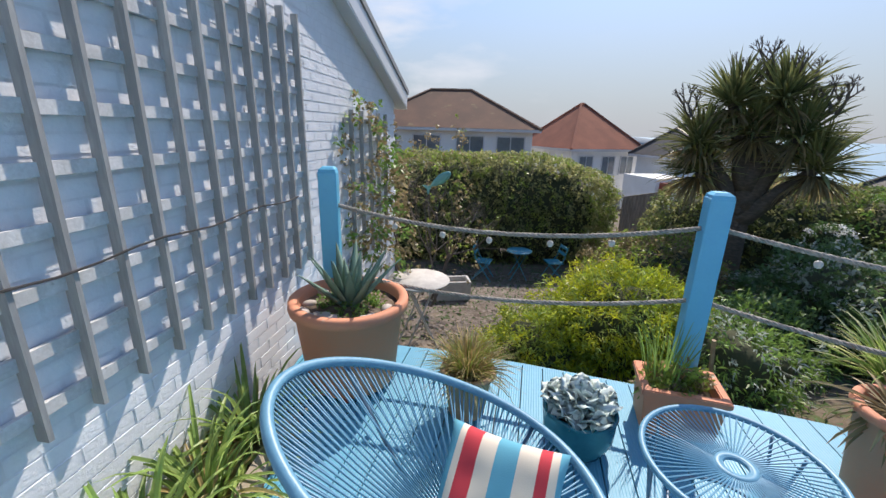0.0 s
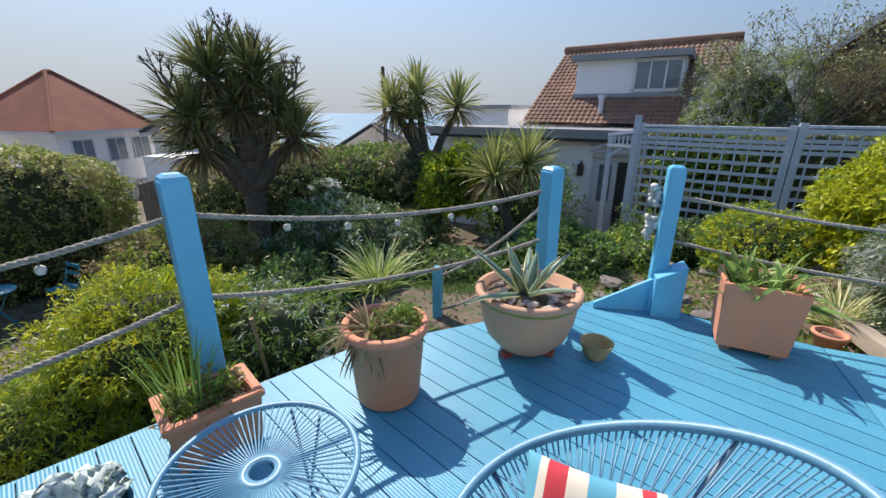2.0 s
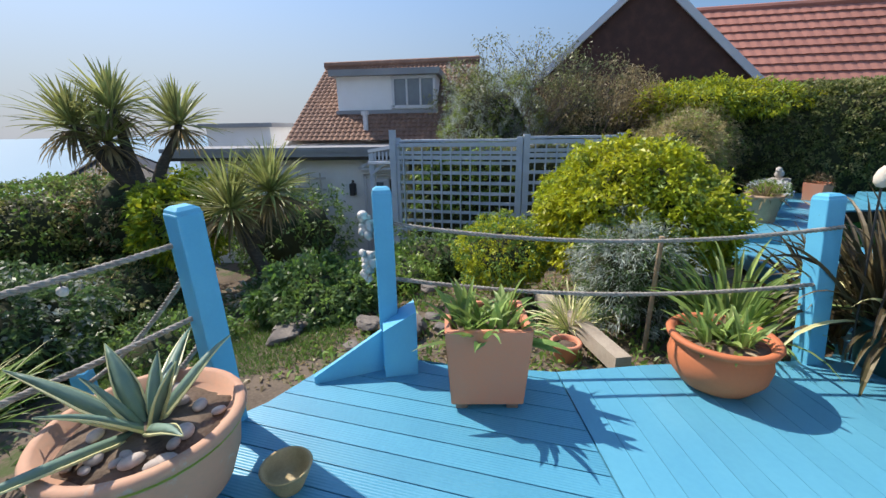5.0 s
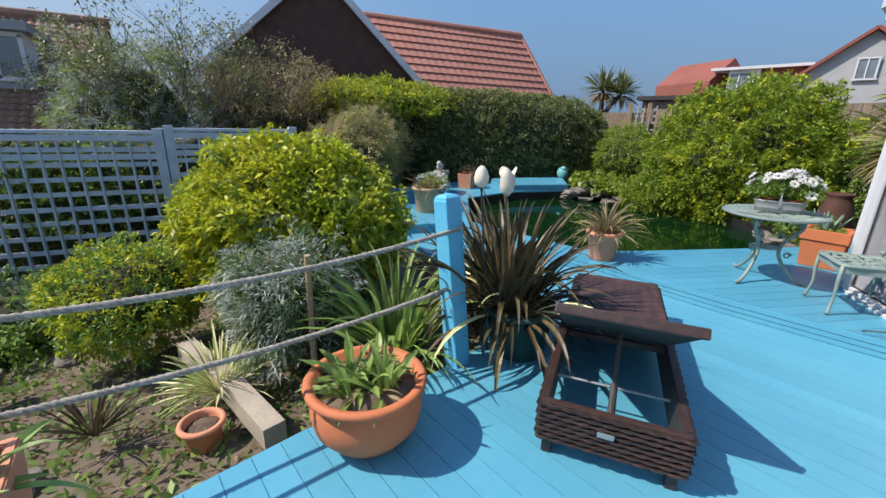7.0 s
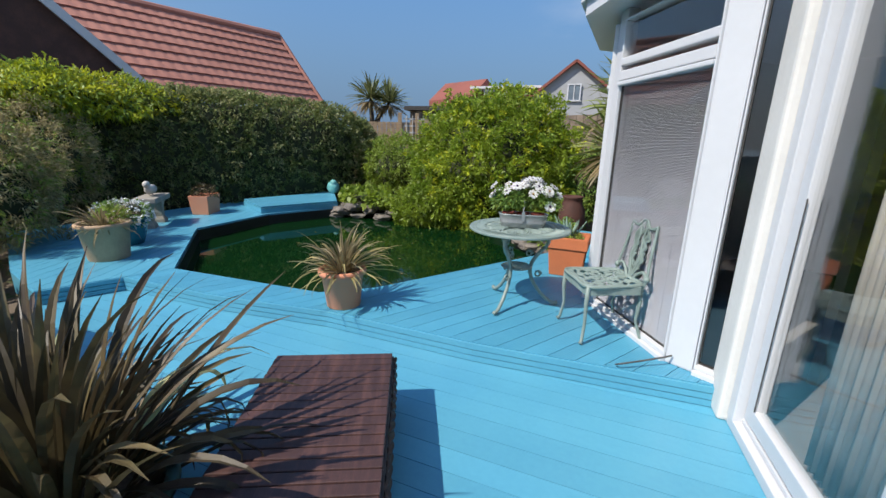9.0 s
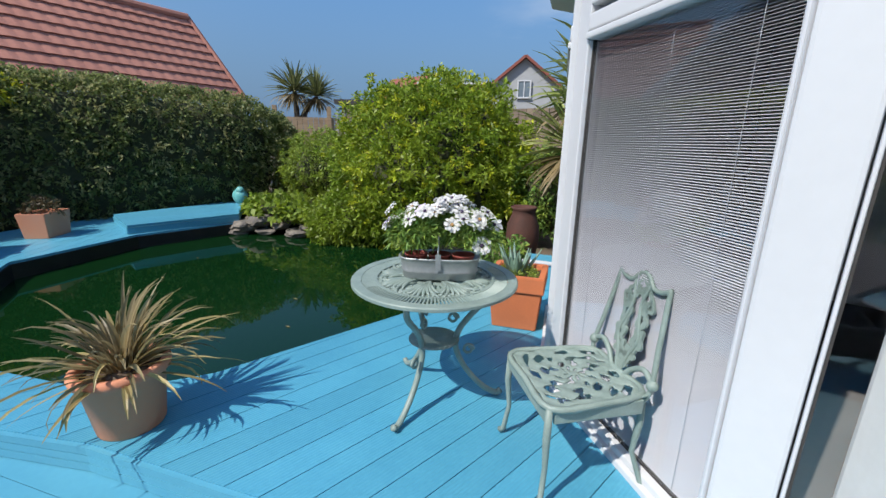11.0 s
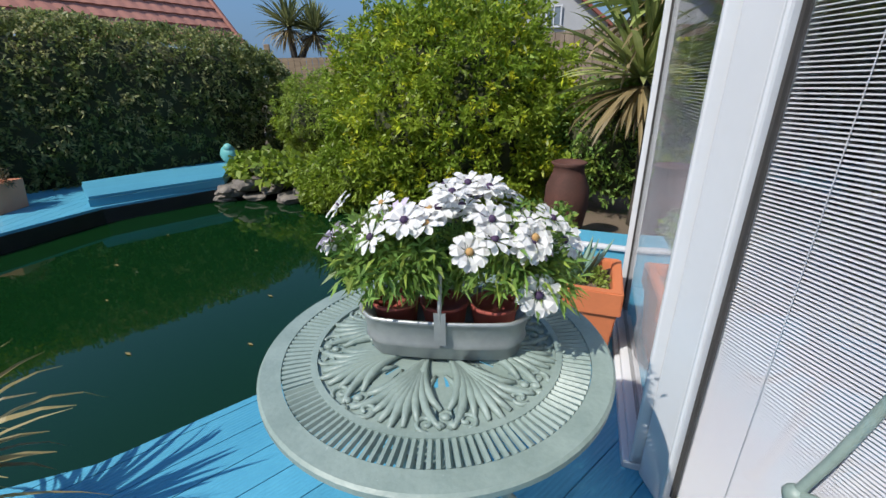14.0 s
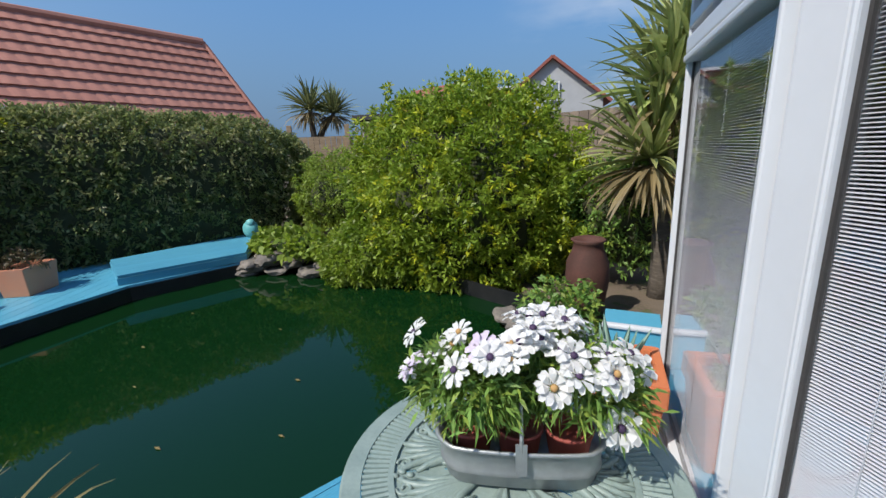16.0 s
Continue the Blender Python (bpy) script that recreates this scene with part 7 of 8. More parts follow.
for i in range(76):
    a = 2 * math.pi * i / 76
    b = a + 0.16
    bm = bmesh.new()
    bar(bm, (0.055 * math.cos(b), 0.055 * math.sin(b), 0.408), (0.340 * math.cos(a), 0.340 * math.sin(a), 0.42), 0.0034, 5)
    part("cord", bm, CORD_BLUE, tab)
for k in range(3):
    for s in (-0.22, 0.22):
        a = radians(120 * k + 20) + s
        bm = bmesh.new()
        foot = Vector((0.27 * math.cos(radians(120 * k + 20)), 0.27 * math.sin(radians(120 * k + 20)), 0.012))
        tube(bm, [Vector((0.31 * math.cos(a), 0.31 * math.sin(a), 0.415)), foot + Vector((0, 0, 0.01)), foot], 0.007, 6)
        part("leg", bm, STEEL_BLUE, tab)
bm = bmesh.new()
tube(bm, [(0.20 * math.cos(2 * math.pi * i / 40), 0.20 * math.sin(2 * math.pi * i / 40), 0.15) for i in range(40)], 0.006, 6, closed=True)
part("brace_ring", bm, STEEL_BLUE, tab)

# ---- rattan lounger with raised end ----
LM = Matrix.Translation((3.25, -2.05, 0)) @ Matrix.Rotation(math.atan2(-0.815, 0.579), 4, "Z")
lounger = thing("sun_lounger", "dark brown rattan lounger with its end raised on a strut", "lounger", LM)
LW, LL, LH = 0.66, 1.90, 0.32
for nm, c, s in (("side", (LL / 2, -LW / 2 + 0.02, 0.20), (LL - 0.09, 0.04, 0.22)), ("side", (LL / 2, LW / 2 - 0.02, 0.20), (LL - 0.09, 0.04, 0.22)), ("end", (0.02, 0, 0.20), (0.04, LW, 0.22)), ("end", (LL - 0.02, 0, 0.20), (0.04, LW, 0.22)),
                 ("crossbar", (0.82, 0, 0.285), (0.04, LW - 0.09, 0.04))):
    bm = bmesh.new()
    box(bm, c, s, bevel=0.008)
    part(nm, bm, RATTAN, lounger)
for row in range(8):
    z = 0.103 + row * 0.027
    bm = bmesh.new()
    for side, a, b in ((0, Vector((-0.004, -LW / 2, z)), Vector((-0.004, LW / 2, z))), (1, Vector((0, -LW / 2 - 0.002, z)), Vector((LL, -LW / 2 - 0.002, z))), (2, Vector((0, LW / 2 + 0.002, z)), Vector((LL, LW / 2 + 0.002, z)))):
        n = int((b - a).length / 0.018)
        out = Vector((-1, 0, 0)) if side == 0 else Vector((0, -1 if side == 1 else 1, 0))
        tube(bm, [a.lerp(b, i / n) + out * (0.005 * (1 if (i // 2 + row) % 2 else -0.3)) for i in range(n + 1)], 0.0105, 5)
    part("weave", bm, RATTAN, lounger)
for x, y in ((0.04, -0.28), (0.04, 0.28), (LL - 0.04, -0.28), (LL - 0.04, 0.28)):
    bm = bmesh.new()
    box(bm, (x, y, 0.05), (0.05, 0.05, 0.10), bevel=0.006)
    part("leg", bm, RATTAN, lounger)
for i in range(17):
    bm = bmesh.new()
    box(bm, (0.86 + 0.0605 * i + 0.03, 0, LH + 0.005), (0.055, LW - 0.02, 0.022), bevel=0.005)
    part("slat", bm, BROWN_SLAT, lounger)
ang = radians(30)
BM_ = Matrix.Translation((0.84, 0, LH + 0.01)) @ Matrix.Rotation(math.pi, 4, "Z") @ Matrix.Rotation(-ang, 4, "Y")
bm = bmesh.new()
box(bm, (0.43, 0, -0.012), (0.86, 0.60, 0.02), m=BM_, bevel=0.006)
bk = part("raised_panel", bm, BLACK_MESH, lounger, "black underside of the raised panel")
for i in range(14):
    bm = bmesh.new()
    box(bm, (0.03 + 0.0615 * i, 0, 0.012), (0.056, 0.61, 0.022), m=BM_, bevel=0.005)
    part("slat", bm, BROWN_SLAT, bk)
bm = bmesh.new()
box(bm, (0.872, 0, 0.0), (0.03, 0.63, 0.05), m=BM_, bevel=0.008)
part("edge", bm, RATTAN, bk)
bm = bmesh.new()
bar(bm, (0.06, 0, 0.12), (0.42, 0, 0.54), 0.012, 8)
bar(bm, (0.06, 0, 0.12), (0.25, 0, 0.33), 0.018, 8)
part("strut", bm, DARK_TRIM, lounger, "black gas strut")
bm = bmesh.new()
bar(bm, (0.42, -LW / 2 + 0.04, 0.20), (0.42, LW / 2 - 0.04, 0.20), 0.008, 6)
part("rod", bm, ZINC, lounger)
bm = bmesh.new()
box(bm, (-0.018, 0.02, 0.215), (0.006, 0.075, 0.028), bevel=0.003)
part("label_plate", bm, ZINC, lounger, "small pale maker's plate")

# ---- cast metal table and chairs ----
TC = (3.941, -5.336)
ctab = thing("garden_table", "round sage-green cast metal table with pierced pattern", "table", pose(*TC, 0.14, 0, 0, 10))
R, TH = 0.42, 0.690
bm = bmesh.new()
lathe(bm, [(R - 0.050, TH - 0.010), (R - 0.050, TH), (R - 0.006, TH), (R, TH - 0.005), (R, TH - 0.018), (R - 0.006, TH - 0.022), (R - 0.02, TH - 0.012), (R - 0.050, TH - 0.010)], 72)
part("rim", bm, SAGE_IRON, ctab)
bm = bmesh.new()
lathe(bm, [(R - 0.130, TH - 0.012), (R - 0.130, TH), (R - 0.115, TH), (R - 0.115, TH - 0.012), (R - 0.130, TH - 0.012)], 64)
part("inner_ring", bm, SAGE_IRON, ctab)
for i in range(132):
    a = 2 * math.pi * i / 132
    bm = bmesh.new()
    bar(bm, ((R - 0.118) * math.cos(a), (R - 0.118) * math.sin(a), TH - 0.007), ((R - 0.052) * math.cos(a), (R - 0.052) * math.sin(a), TH - 0.006), 0.0066, 5)
    part("bar", bm, SAGE_IRON, ctab)
bm = bmesh.new()
NA, NR = 240, 34
grid = [[bm.verts.new(((0.02 + (R - 0.150) * j / NR) * math.cos(2 * math.pi * i / NA), (0.02 + (R - 0.150) * j / NR) * math.sin(2 * math.pi * i / NA), TH - 0.008)) for j in range(NR + 1)] for i in range(NA)]
for i in range(NA):
    off = ((2 * math.pi * (i + 0.5) / NA + math.pi / 8) % (math.pi / 4)) - math.pi / 8
    for j in range(NR):
        u = ((j + 0.5) / NR * (R - 0.150) - 0.035) / 0.215
        s = off / (0.06 + 0.30 * max(u, 0) ** 2)
        slot = 0.33 < ((s + 1) * 4) % 1 < 0.67 and abs(s) < 1.05 and 0.42 < u < 0.92 - 0.32 * abs(s)
        bud = abs(abs(off) - math.pi / 8)
        eyelet = (0.70 < u < 0.98 and 0.055 < bud < 0.085) or (0.30 < u < 0.52 and 0.05 < bud < 0.10)
        if not slot and not eyelet:
            bm.faces.new((grid[i][j], grid[i][j + 1], grid[(i + 1) % NA][j + 1], grid[(i + 1) % NA][j]))
bm.normal_update()
bmesh.ops.solidify(bm, geom=bm.faces[:], thickness=0.005)
part("pierced_plate", bm, SAGE_IRON, ctab)
for k in range(8):
    a0 = 2 * math.pi * k / 8
    for j in range(9):
        s = (j - 4) / 4
        bm = bmesh.new()
        pts, tp = [], []
        for i in range(8):
            u = i / 7
            r = 0.055 + 0.240 * u * (1 - 0.26 * abs(s))
            a = a0 + s * (0.06 + 0.30 * u * u)
            pts.append((r * math.cos(a), r * math.sin(a), TH - 0.005 + 0.004 * math.sin(u * 3.1)))
            tp.append(0.004 + 0.0090 * math.sin(min(1, u * 1.05) ** 1.6 * 3.0))
        tube(bm, pts, 0.006, 5, taper=tp)
        part("leaf_rib", bm, SAGE_IRON, ctab, smooth=True)
    am = a0 + math.pi / 8
    ax, ay = Vector((math.cos(am), math.sin(am), 0)), Vector((-math.sin(am), math.cos(am), 0))
    for w in (-1, 1):
        bm = bmesh.new()
        pts = [ax * (0.130 + 0.150 * u) + ay * w * (0.010 + 0.030 * math.sin(u * 3.1)) + Vector((0, 0, TH - 0.005)) for u in [i / 9 for i in range(10)]]
        tube(bm, pts, 0.006, 5, taper=[0.004 + 0.007 * math.sin(3.0 * i / 9) for i in range(10)])
        part("leaf_rib", bm, SAGE_IRON, ctab, smooth=True)
        bm = bmesh.new()
        c = ax * 0.262 + ay * w * 0.040 + Vector((0, 0, TH - 0.006))
        tube(bm, [c + (ax * math.cos(t * w) + ay * math.sin(t * w)) * (0.022 - 0.0026 * t) for t in [0.42 * i for i in range(17)]], 0.0052, 5)
        part("scroll", bm, SAGE_IRON, ctab, smooth=True)
    bm = bmesh.new()
    for r0, w0 in ((0.288, 0.0), (0.270, 0.013), (0.270, -0.013), (0.250, 0.0)):
        bud = bmesh.ops.create_icosphere(bm, subdivisions=2, radius=1.0)["verts"]
        bmesh.ops.transform(bm, matrix=Matrix.Translation(ax * r0 + ay * w0 + Vector((0, 0, TH - 0.006))) @ Matrix.Diagonal((0.011, 0.009, 0.007, 1)), verts=bud)
    part("flower_boss", bm, SAGE_IRON, ctab, smooth=True)
bm = bmesh.new()
lathe(bm, [(0, TH + 0.002), (0.03, TH + 0.001), (0.045, TH - 0.001), (0.055, TH - 0.006), (0, TH - 0.010)], 24)
part("boss", bm, SAGE_IRON, ctab, smooth=True)
for k in range(3):
    a = radians(120 * k + 195)
    d = Vector((math.cos(a), math.sin(a), 0))
    pts = [(0.20, 0.67), (0.25, 0.63), (0.245, 0.56), (0.18, 0.48), (0.13, 0.40), (0.115, 0.31), (0.15, 0.21), (0.22, 0.11), (0.29, 0.045), (0.345, 0.02), (0.37, 0.035)]
    bm = bmesh.new()
    tube(bm, flow([d * r + Vector((0, 0, z * 0.97)) for r, z in pts]), 0.016, 8)
    leg = part("leg", bm, SAGE_IRON, ctab, smooth=True)
    for c, r0 in (((0.205, 0.60), 0.035), ((0.185, 0.28), 0.03), ((0.10, 0.46), 0.028)):
        bm = bmesh.new()
        tube(bm, [d * (c[0] + r0 * (1 - i * 0.025) * math.cos(i * 0.375)) + Vector((0, 0, c[1] + r0 * (1 - i * 0.025) * math.sin(i * 0.375))) for i in range(22)], 0.008, 6)
        part("scroll", bm, SAGE_IRON, leg, smooth=True)
bm = bmesh.new()
lathe(bm, [(0, 0.335), (0.12, 0.335), (0.135, 0.342), (0.12, 0.35), (0, 0.35)], 32)
part("lower_shelf", bm, SAGE_IRON, ctab, smooth=True)


def cast_chair(m, label):
    ob = thing("garden_chair", label, "chair", m, group="cast metal chairs")
    S, z = 0.40, 0.43
    bm = bmesh.new()
    tube(bm, flow([(x * S / 2 * k, y * S / 2, z) for x, y, k in ((-1, -1, 1), (0, -1.06, 1), (1, -1, 1), (1, 0, 1.04), (1, 1, 0.86), (0, 1.0, 1), (-1, 1, 0.86), (-1, 0, 1.04))], 4, True), 0.014, 6, closed=True)
    part("seat_frame", bm, SAGE_IRON, ob, smooth=True)
    bm = bmesh.new()
    box(bm, (0, -S / 2 - 0.004, z - 0.035), (S, 0.014, 0.06), bevel=0.004)
    box(bm, (-S / 2 - 0.002, 0, z - 0.035), (0.014, S * 0.9, 0.06), bevel=0.004)
    box(bm, (S / 2 + 0.002, 0, z - 0.035), (0.014, S * 0.9, 0.06), bevel=0.004)
    part("apron", bm, SAGE_IRON, ob)
    bm = bmesh.new()
    N = 64
    g = [[bm.verts.new((-S / 2 + S * i / N, -S / 2 + S * j / N, z + 0.004)) for j in range(N + 1)] for i in range(N + 1)]
    for i in range(N):
        for j in range(N):
            u, v = (i + 0.5) / N * 2 - 1, (j + 0.5) / N * 2 - 1
            r, a = math.hypot(u, v), math.atan2(v, u)
            edge = max(abs(u), abs(v)) > 0.90
            wave = math.sin(a * 8 + 7.5 * r) * math.sin(r * 14 - 0.6) + 0.35 * math.sin(13 * u + 6 * v)
            if edge or wave < 0.27 or r < 0.10:
                bm.faces.new((g[i][j], g[i + 1][j], g[i + 1][j + 1], g[i][j + 1]))
    bmesh.ops.delete(bm, geom=[v for v in bm.verts if not v.link_faces], context="VERTS")
    for v in bm.verts:
        v.co.z += 0.004 * math.sin(v.co.x * 70) * math.cos(v.co.y * 64)
    bm.normal_update()
    bmesh.ops.solidify(bm, geom=bm.faces[:], thickness=0.007)
    part("seat_plate", bm, SAGE_IRON, ob, "pierced cast seat plate", smooth=True)
    for x, y, k in ((-1, -1, 1.05), (1, -1, 1.05), (-0.86, 1, 1.15), (0.86, 1, 1.15)):
        bm = bmesh.new()
        tube(bm, [(x * S / 2, y * S / 2, z), (x * S / 2 * 1.02, y * S / 2 * 1.02, 0.30), (x * S / 2 * 0.97, y * S / 2 * 0.97, 0.16), (x * S / 2 * k, y * S / 2 * k, 0.03), (x * S / 2 * (k + 0.05), y * S / 2 * (k + 0.06), 0.012)], 0.012, 7, taper=[0.014, 0.015, 0.011, 0.012, 0.016])
        part("leg", bm, SAGE_IRON, ob, smooth=True)
    by = S / 2 + 0.005

    def bp(x, h):
        return Vector((x * 0.92, by + 0.15 * h, z + h * 0.9))
    for s in (-1, 1):
        bm = bmesh.new()
        tube(bm, flow([bp(s * x, h) for x, h in ((0.195, -0.03), (0.215, 0.04), (0.190, 0.20), (0.165, 0.40), (0.160, 0.445))]), 0.0105, 8)
        part("back_upright", bm, SAGE_IRON, ob, smooth=True)
        bm = bmesh.new()
        bmesh.ops.create_uvsphere(bm, u_segments=12, v_segments=8, radius=0.023)
        bmesh.ops.translate(bm, vec=bp(s * 0.215, 0.05), verts=bm.verts)
        part("knuckle", bm, SAGE_IRON, ob, smooth=True)
        bm = bmesh.new()
        tube(bm, flow([bp(s * x, h) for x, h in ((0.205, 0.06), (0.150, 0.085), (0.085, 0.05), (0.045, 0.0), (0.0, -0.03))]), 0.012, 7)
        part("lower_scroll", bm, SAGE_IRON, ob, smooth=True)
    bm = bmesh.new()
    tube(bm, flow([bp(x, h) for x, h in ((-0.165, 0.45), (-0.12, 0.425), (-0.07, 0.425), (-0.03, 0.465), (0.0, 0.475), (0.03, 0.465), (0.07, 0.425), (0.12, 0.425), (0.165, 0.45))]), 0.0105, 8)
    part("top_rail", bm, SAGE_IRON, ob, smooth=True)

    def leaf_plate(cx, ch, rx, rh, lobes, turn, hole=0.0):
        """A lobed cast leaf in the plane of the back, with an opening at its heart."""
        bm = bmesh.new()
        n = 40
        out = []
        for i in range(n):
            a = 2 * math.pi * i / n
            r = 1 + 0.20 * math.cos(lobes * a + turn)
            out.append((cx + rx * r * math.cos(a), ch + rh * r * math.sin(a)))
        ring0 = [bm.verts.new(bp(*p)) for p in out]
        ring1 = [bm.verts.new(bp(cx + (p[0] - cx) * max(hole, 0.05), ch + (p[1] - ch) * max(hole, 0.05))) for p in out]
        for i in range(n):
            bm.faces.new((ring0[i], ring0[(i + 1) % n], ring1[(i + 1) % n], ring1[i]))
        bm.normal_update()
        bmesh.ops.solidify(bm, geom=bm.faces[:], thickness=0.011)
        part("back_leaf", bm, SAGE_IRON, ob)

    for s in (-1, 1):
        leaf_plate(s * 0.052, 0.272, 0.030, 0.064, 5, s * 0.8, 0.30)
        leaf_plate(s * 0.058, 0.172, 0.034, 0.058, 5, s * 1.6, 0.25)
        leaf_plate(s * 0.046, 0.372, 0.032, 0.042, 4, 0.5, 0.45)
        leaf_plate(s * 0.034, 0.100, 0.034, 0.042, 5, 0.9)
        leaf_plate(s * 0.080, 0.338, 0.022, 0.030, 3, s * 1.1, 0.4)
        bm = bmesh.new()
        cv = flow([bp(s * x, h) for x, h in ((0.015, 0.0), (0.035, 0.09), (0.065, 0.17), (0.042, 0.26), (0.026, 0.34), (0.050, 0.43))])
        tube(bm, cv, 0.0075, 7)
        part("back_scroll", bm, SAGE_IRON, ob, smooth=True)
    leaf_plate(0.0, 0.420, 0.040, 0.040, 4, 0.0, 0.4)
    leaf_plate(0.0, 0.055, 0.036, 0.050, 5, 1.57)
    return ob


cast_chair(pose(3.21, -5.16, 0.14, 0, 0, 126), "sage-green cast metal chair with a pierced back beside the window")

# ---- zinc trough with daisies ----
tr = thing("zinc_trough", "oval zinc trough holding flower pots", "trough", pose(3.915, -5.335, 0.14 + TH + 0.004, 0, 0, 21) @ Matrix.Diagonal((1.17, 1.1, 1.15, 1)))
bm = bmesh.new()


def oval(bm, rx, ry, z, n=48):
    out = []
    for i in range(n):
        a = 2 * math.pi * i / n
        c, s = math.cos(a), math.sin(a)
        out.append(bm.verts.new((math.copysign(rx - ry, c) * min(1, abs(c) * 2.2) + ry * c, ry * s, z)))
    return out


rings = [oval(bm, *p) for p in ((0.150, 0.062, 0.0), (0.156, 0.068, 0.004), (0.160, 0.072, 0.03), (0.166, 0.077, 0.036), (0.162, 0.074, 0.042), (0.170, 0.080, 0.088), (0.176, 0.086, 0.092), (0.174, 0.084, 0.099), (0.166, 0.077, 0.096), (0.155, 0.067, 0.02))]
for a, b in zip(rings, rings[1:]):
    for i in range(48):
        bm.faces.new((a[i], a[(i + 1) % 48], b[(i + 1) % 48], b[i]))
bm.faces.new(rings[0][::-1])
bm.faces.new(rings[-1])
part("body", bm, ZINC, tr, smooth=True)
bm = bmesh.new()
tube(bm, [(0, -0.083, 0.06), (0, -0.086, 0.13), (0, -0.06, 0.19), (0, 0, 0.215), (0, 0.06, 0.19), (0, 0.086, 0.13), (0, 0.083, 0.06)], 0.004, 6)
box(bm, (0, 0.086, 0.085), (0.022, 0.004, 0.07))
part("handle", bm, ZINC, tr)
for x in (-0.10, 0.0, 0.10):
    ip = thing("inner_pot", "small terracotta-red plastic pot inside a trough", "pot", tr.matrix_basis @ pose(x, 0.0, 0.022))
    bm = bmesh.new()
    lathe(bm, [(0, 0), (0.036, 0), (0.047, 0.075), (0.05, 0.076), (0.05, 0.082), (0.044, 0.082), (0.04, 0.06), (0, 0.058)], 20)
    part("body", bm, RED_FEET, ip, smooth=True)
bush("daisy_foliage", "dense green leaves of daisies in a trough", "plant", tuple(tr.matrix_basis @ Vector((-0.11, 0, 0.19))), (0.125, 0.075, 0.09), L_GREEN, 2600, 0.045, 0.009, 75, 0.2, L_LIME, 0.25, core=0, tuft=9, zmin=-0.35)
bush("daisy_foliage", "dense green leaves of daisies in a trough", "plant", tuple(tr.matrix_basis @ Vector((0.11, 0, 0.185))), (0.125, 0.075, 0.085), L_GREEN, 2600, 0.045, 0.009, 76, 0.2, L_LIME, 0.25, core=0, tuft=9, zmin=-0.35)


def daisy(m, petal, eye, label, r=0.034):
    ob = thing("daisy", label, "flower", m, group="daisies in the trough")
    n = 15
    for i in range(n):
        a = 2 * math.pi * i / n
        bm = bmesh.new()
        c, s = math.cos(a), math.sin(a)
        z = 0.004 * ((i % 2) * 2 - 1)
        v = [bm.verts.new(p) for p in ((0.006 * c, 0.006 * s, 0), (r * 0.62 * c - 0.0068 * s, r * 0.62 * s + 0.0068 * c, 0.004 + z), (r * 0.92 * c - 0.0052 * s, r * 0.92 * s + 0.0052 * c, 0.003 + z), (r * c, r * s, z),
                                       (r * 0.92 * c + 0.0052 * s, r * 0.92 * s - 0.0052 * c, 0.003 + z), (r * 0.62 * c + 0.0068 * s, r * 0.62 * s - 0.0068 * c, 0.004 + z))]
        bm.faces.new(v)
        part("petal", bm, petal, ob)
    bm = bmesh.new()
    lathe(bm, [(0.0062, 0.001), (0.006, 0.005), (0.003, 0.007), (0, 0.008)], 10)
    part("eye", bm, eye, ob, smooth=True)
    bm = bmesh.new()
    tube(bm, [(0, 0, 0), (0.004, 0.002, -0.04), (0.0, 0.0, -0.09)], 0.0014, 4)
    part("stem", bm, L_GREEN, ob)
    return ob


rnd = random.Random(14)
bases = {}
for i in range(42):
    x, y = rnd.uniform(-0.20, 0.22), rnd.uniform(-0.10, 0.11)
    dome = 0.235 + 0.085 * (1 - (x / 0.26) ** 2) * (1 - (y / 0.15) ** 2) + rnd.uniform(-0.035, 0.03)
    tip = Vector((x * 1.5 + rnd.uniform(-0.15, 0.3), y * 3 + 0.45, 1.0)).normalized()
    tip = (tip + Vector((x * 2.0, y * 2.0 - 0.5 * (rnd.random() < 0.45), 0))).normalized()
    q = tip.to_track_quat("Z", "Y").to_matrix().to_4x4()
    m = tr.matrix_basis @ Matrix.Translation((x, y, dome)) @ q @ Matrix.Rotation(rnd.uniform(0, 6), 4, "Z") @ Matrix.Diagonal((1, 1, 1, 1))
    lil = rnd.random() < 0.13
    key = (lil, rnd.random() < 0.75)
    if key not in bases:
        bases[key] = daisy(m, PETAL_LILAC if lil else PETAL, EYE_DARK if key[1] else EYE_GOLD, "pale lilac daisy with a dark eye" if lil else "white daisy flower on a thin stem", 0.032)
    else:
        copy_thing(bases[key], m)

for x, y, h, tip in ((-0.175, 0.085, 0.165, (-0.2, 0.9, 0.45)), (-0.225, -0.01, 0.235, (-0.3, 0.6, 0.7))):
    q = Vector(tip).normalized().to_track_quat("Z", "Y").to_matrix().to_4x4()
    copy_thing(bases[(False, True)], tr.matrix_basis @ Matrix.Translation((x, y, h)) @ q @ Matrix.Scale(1.15, 4))

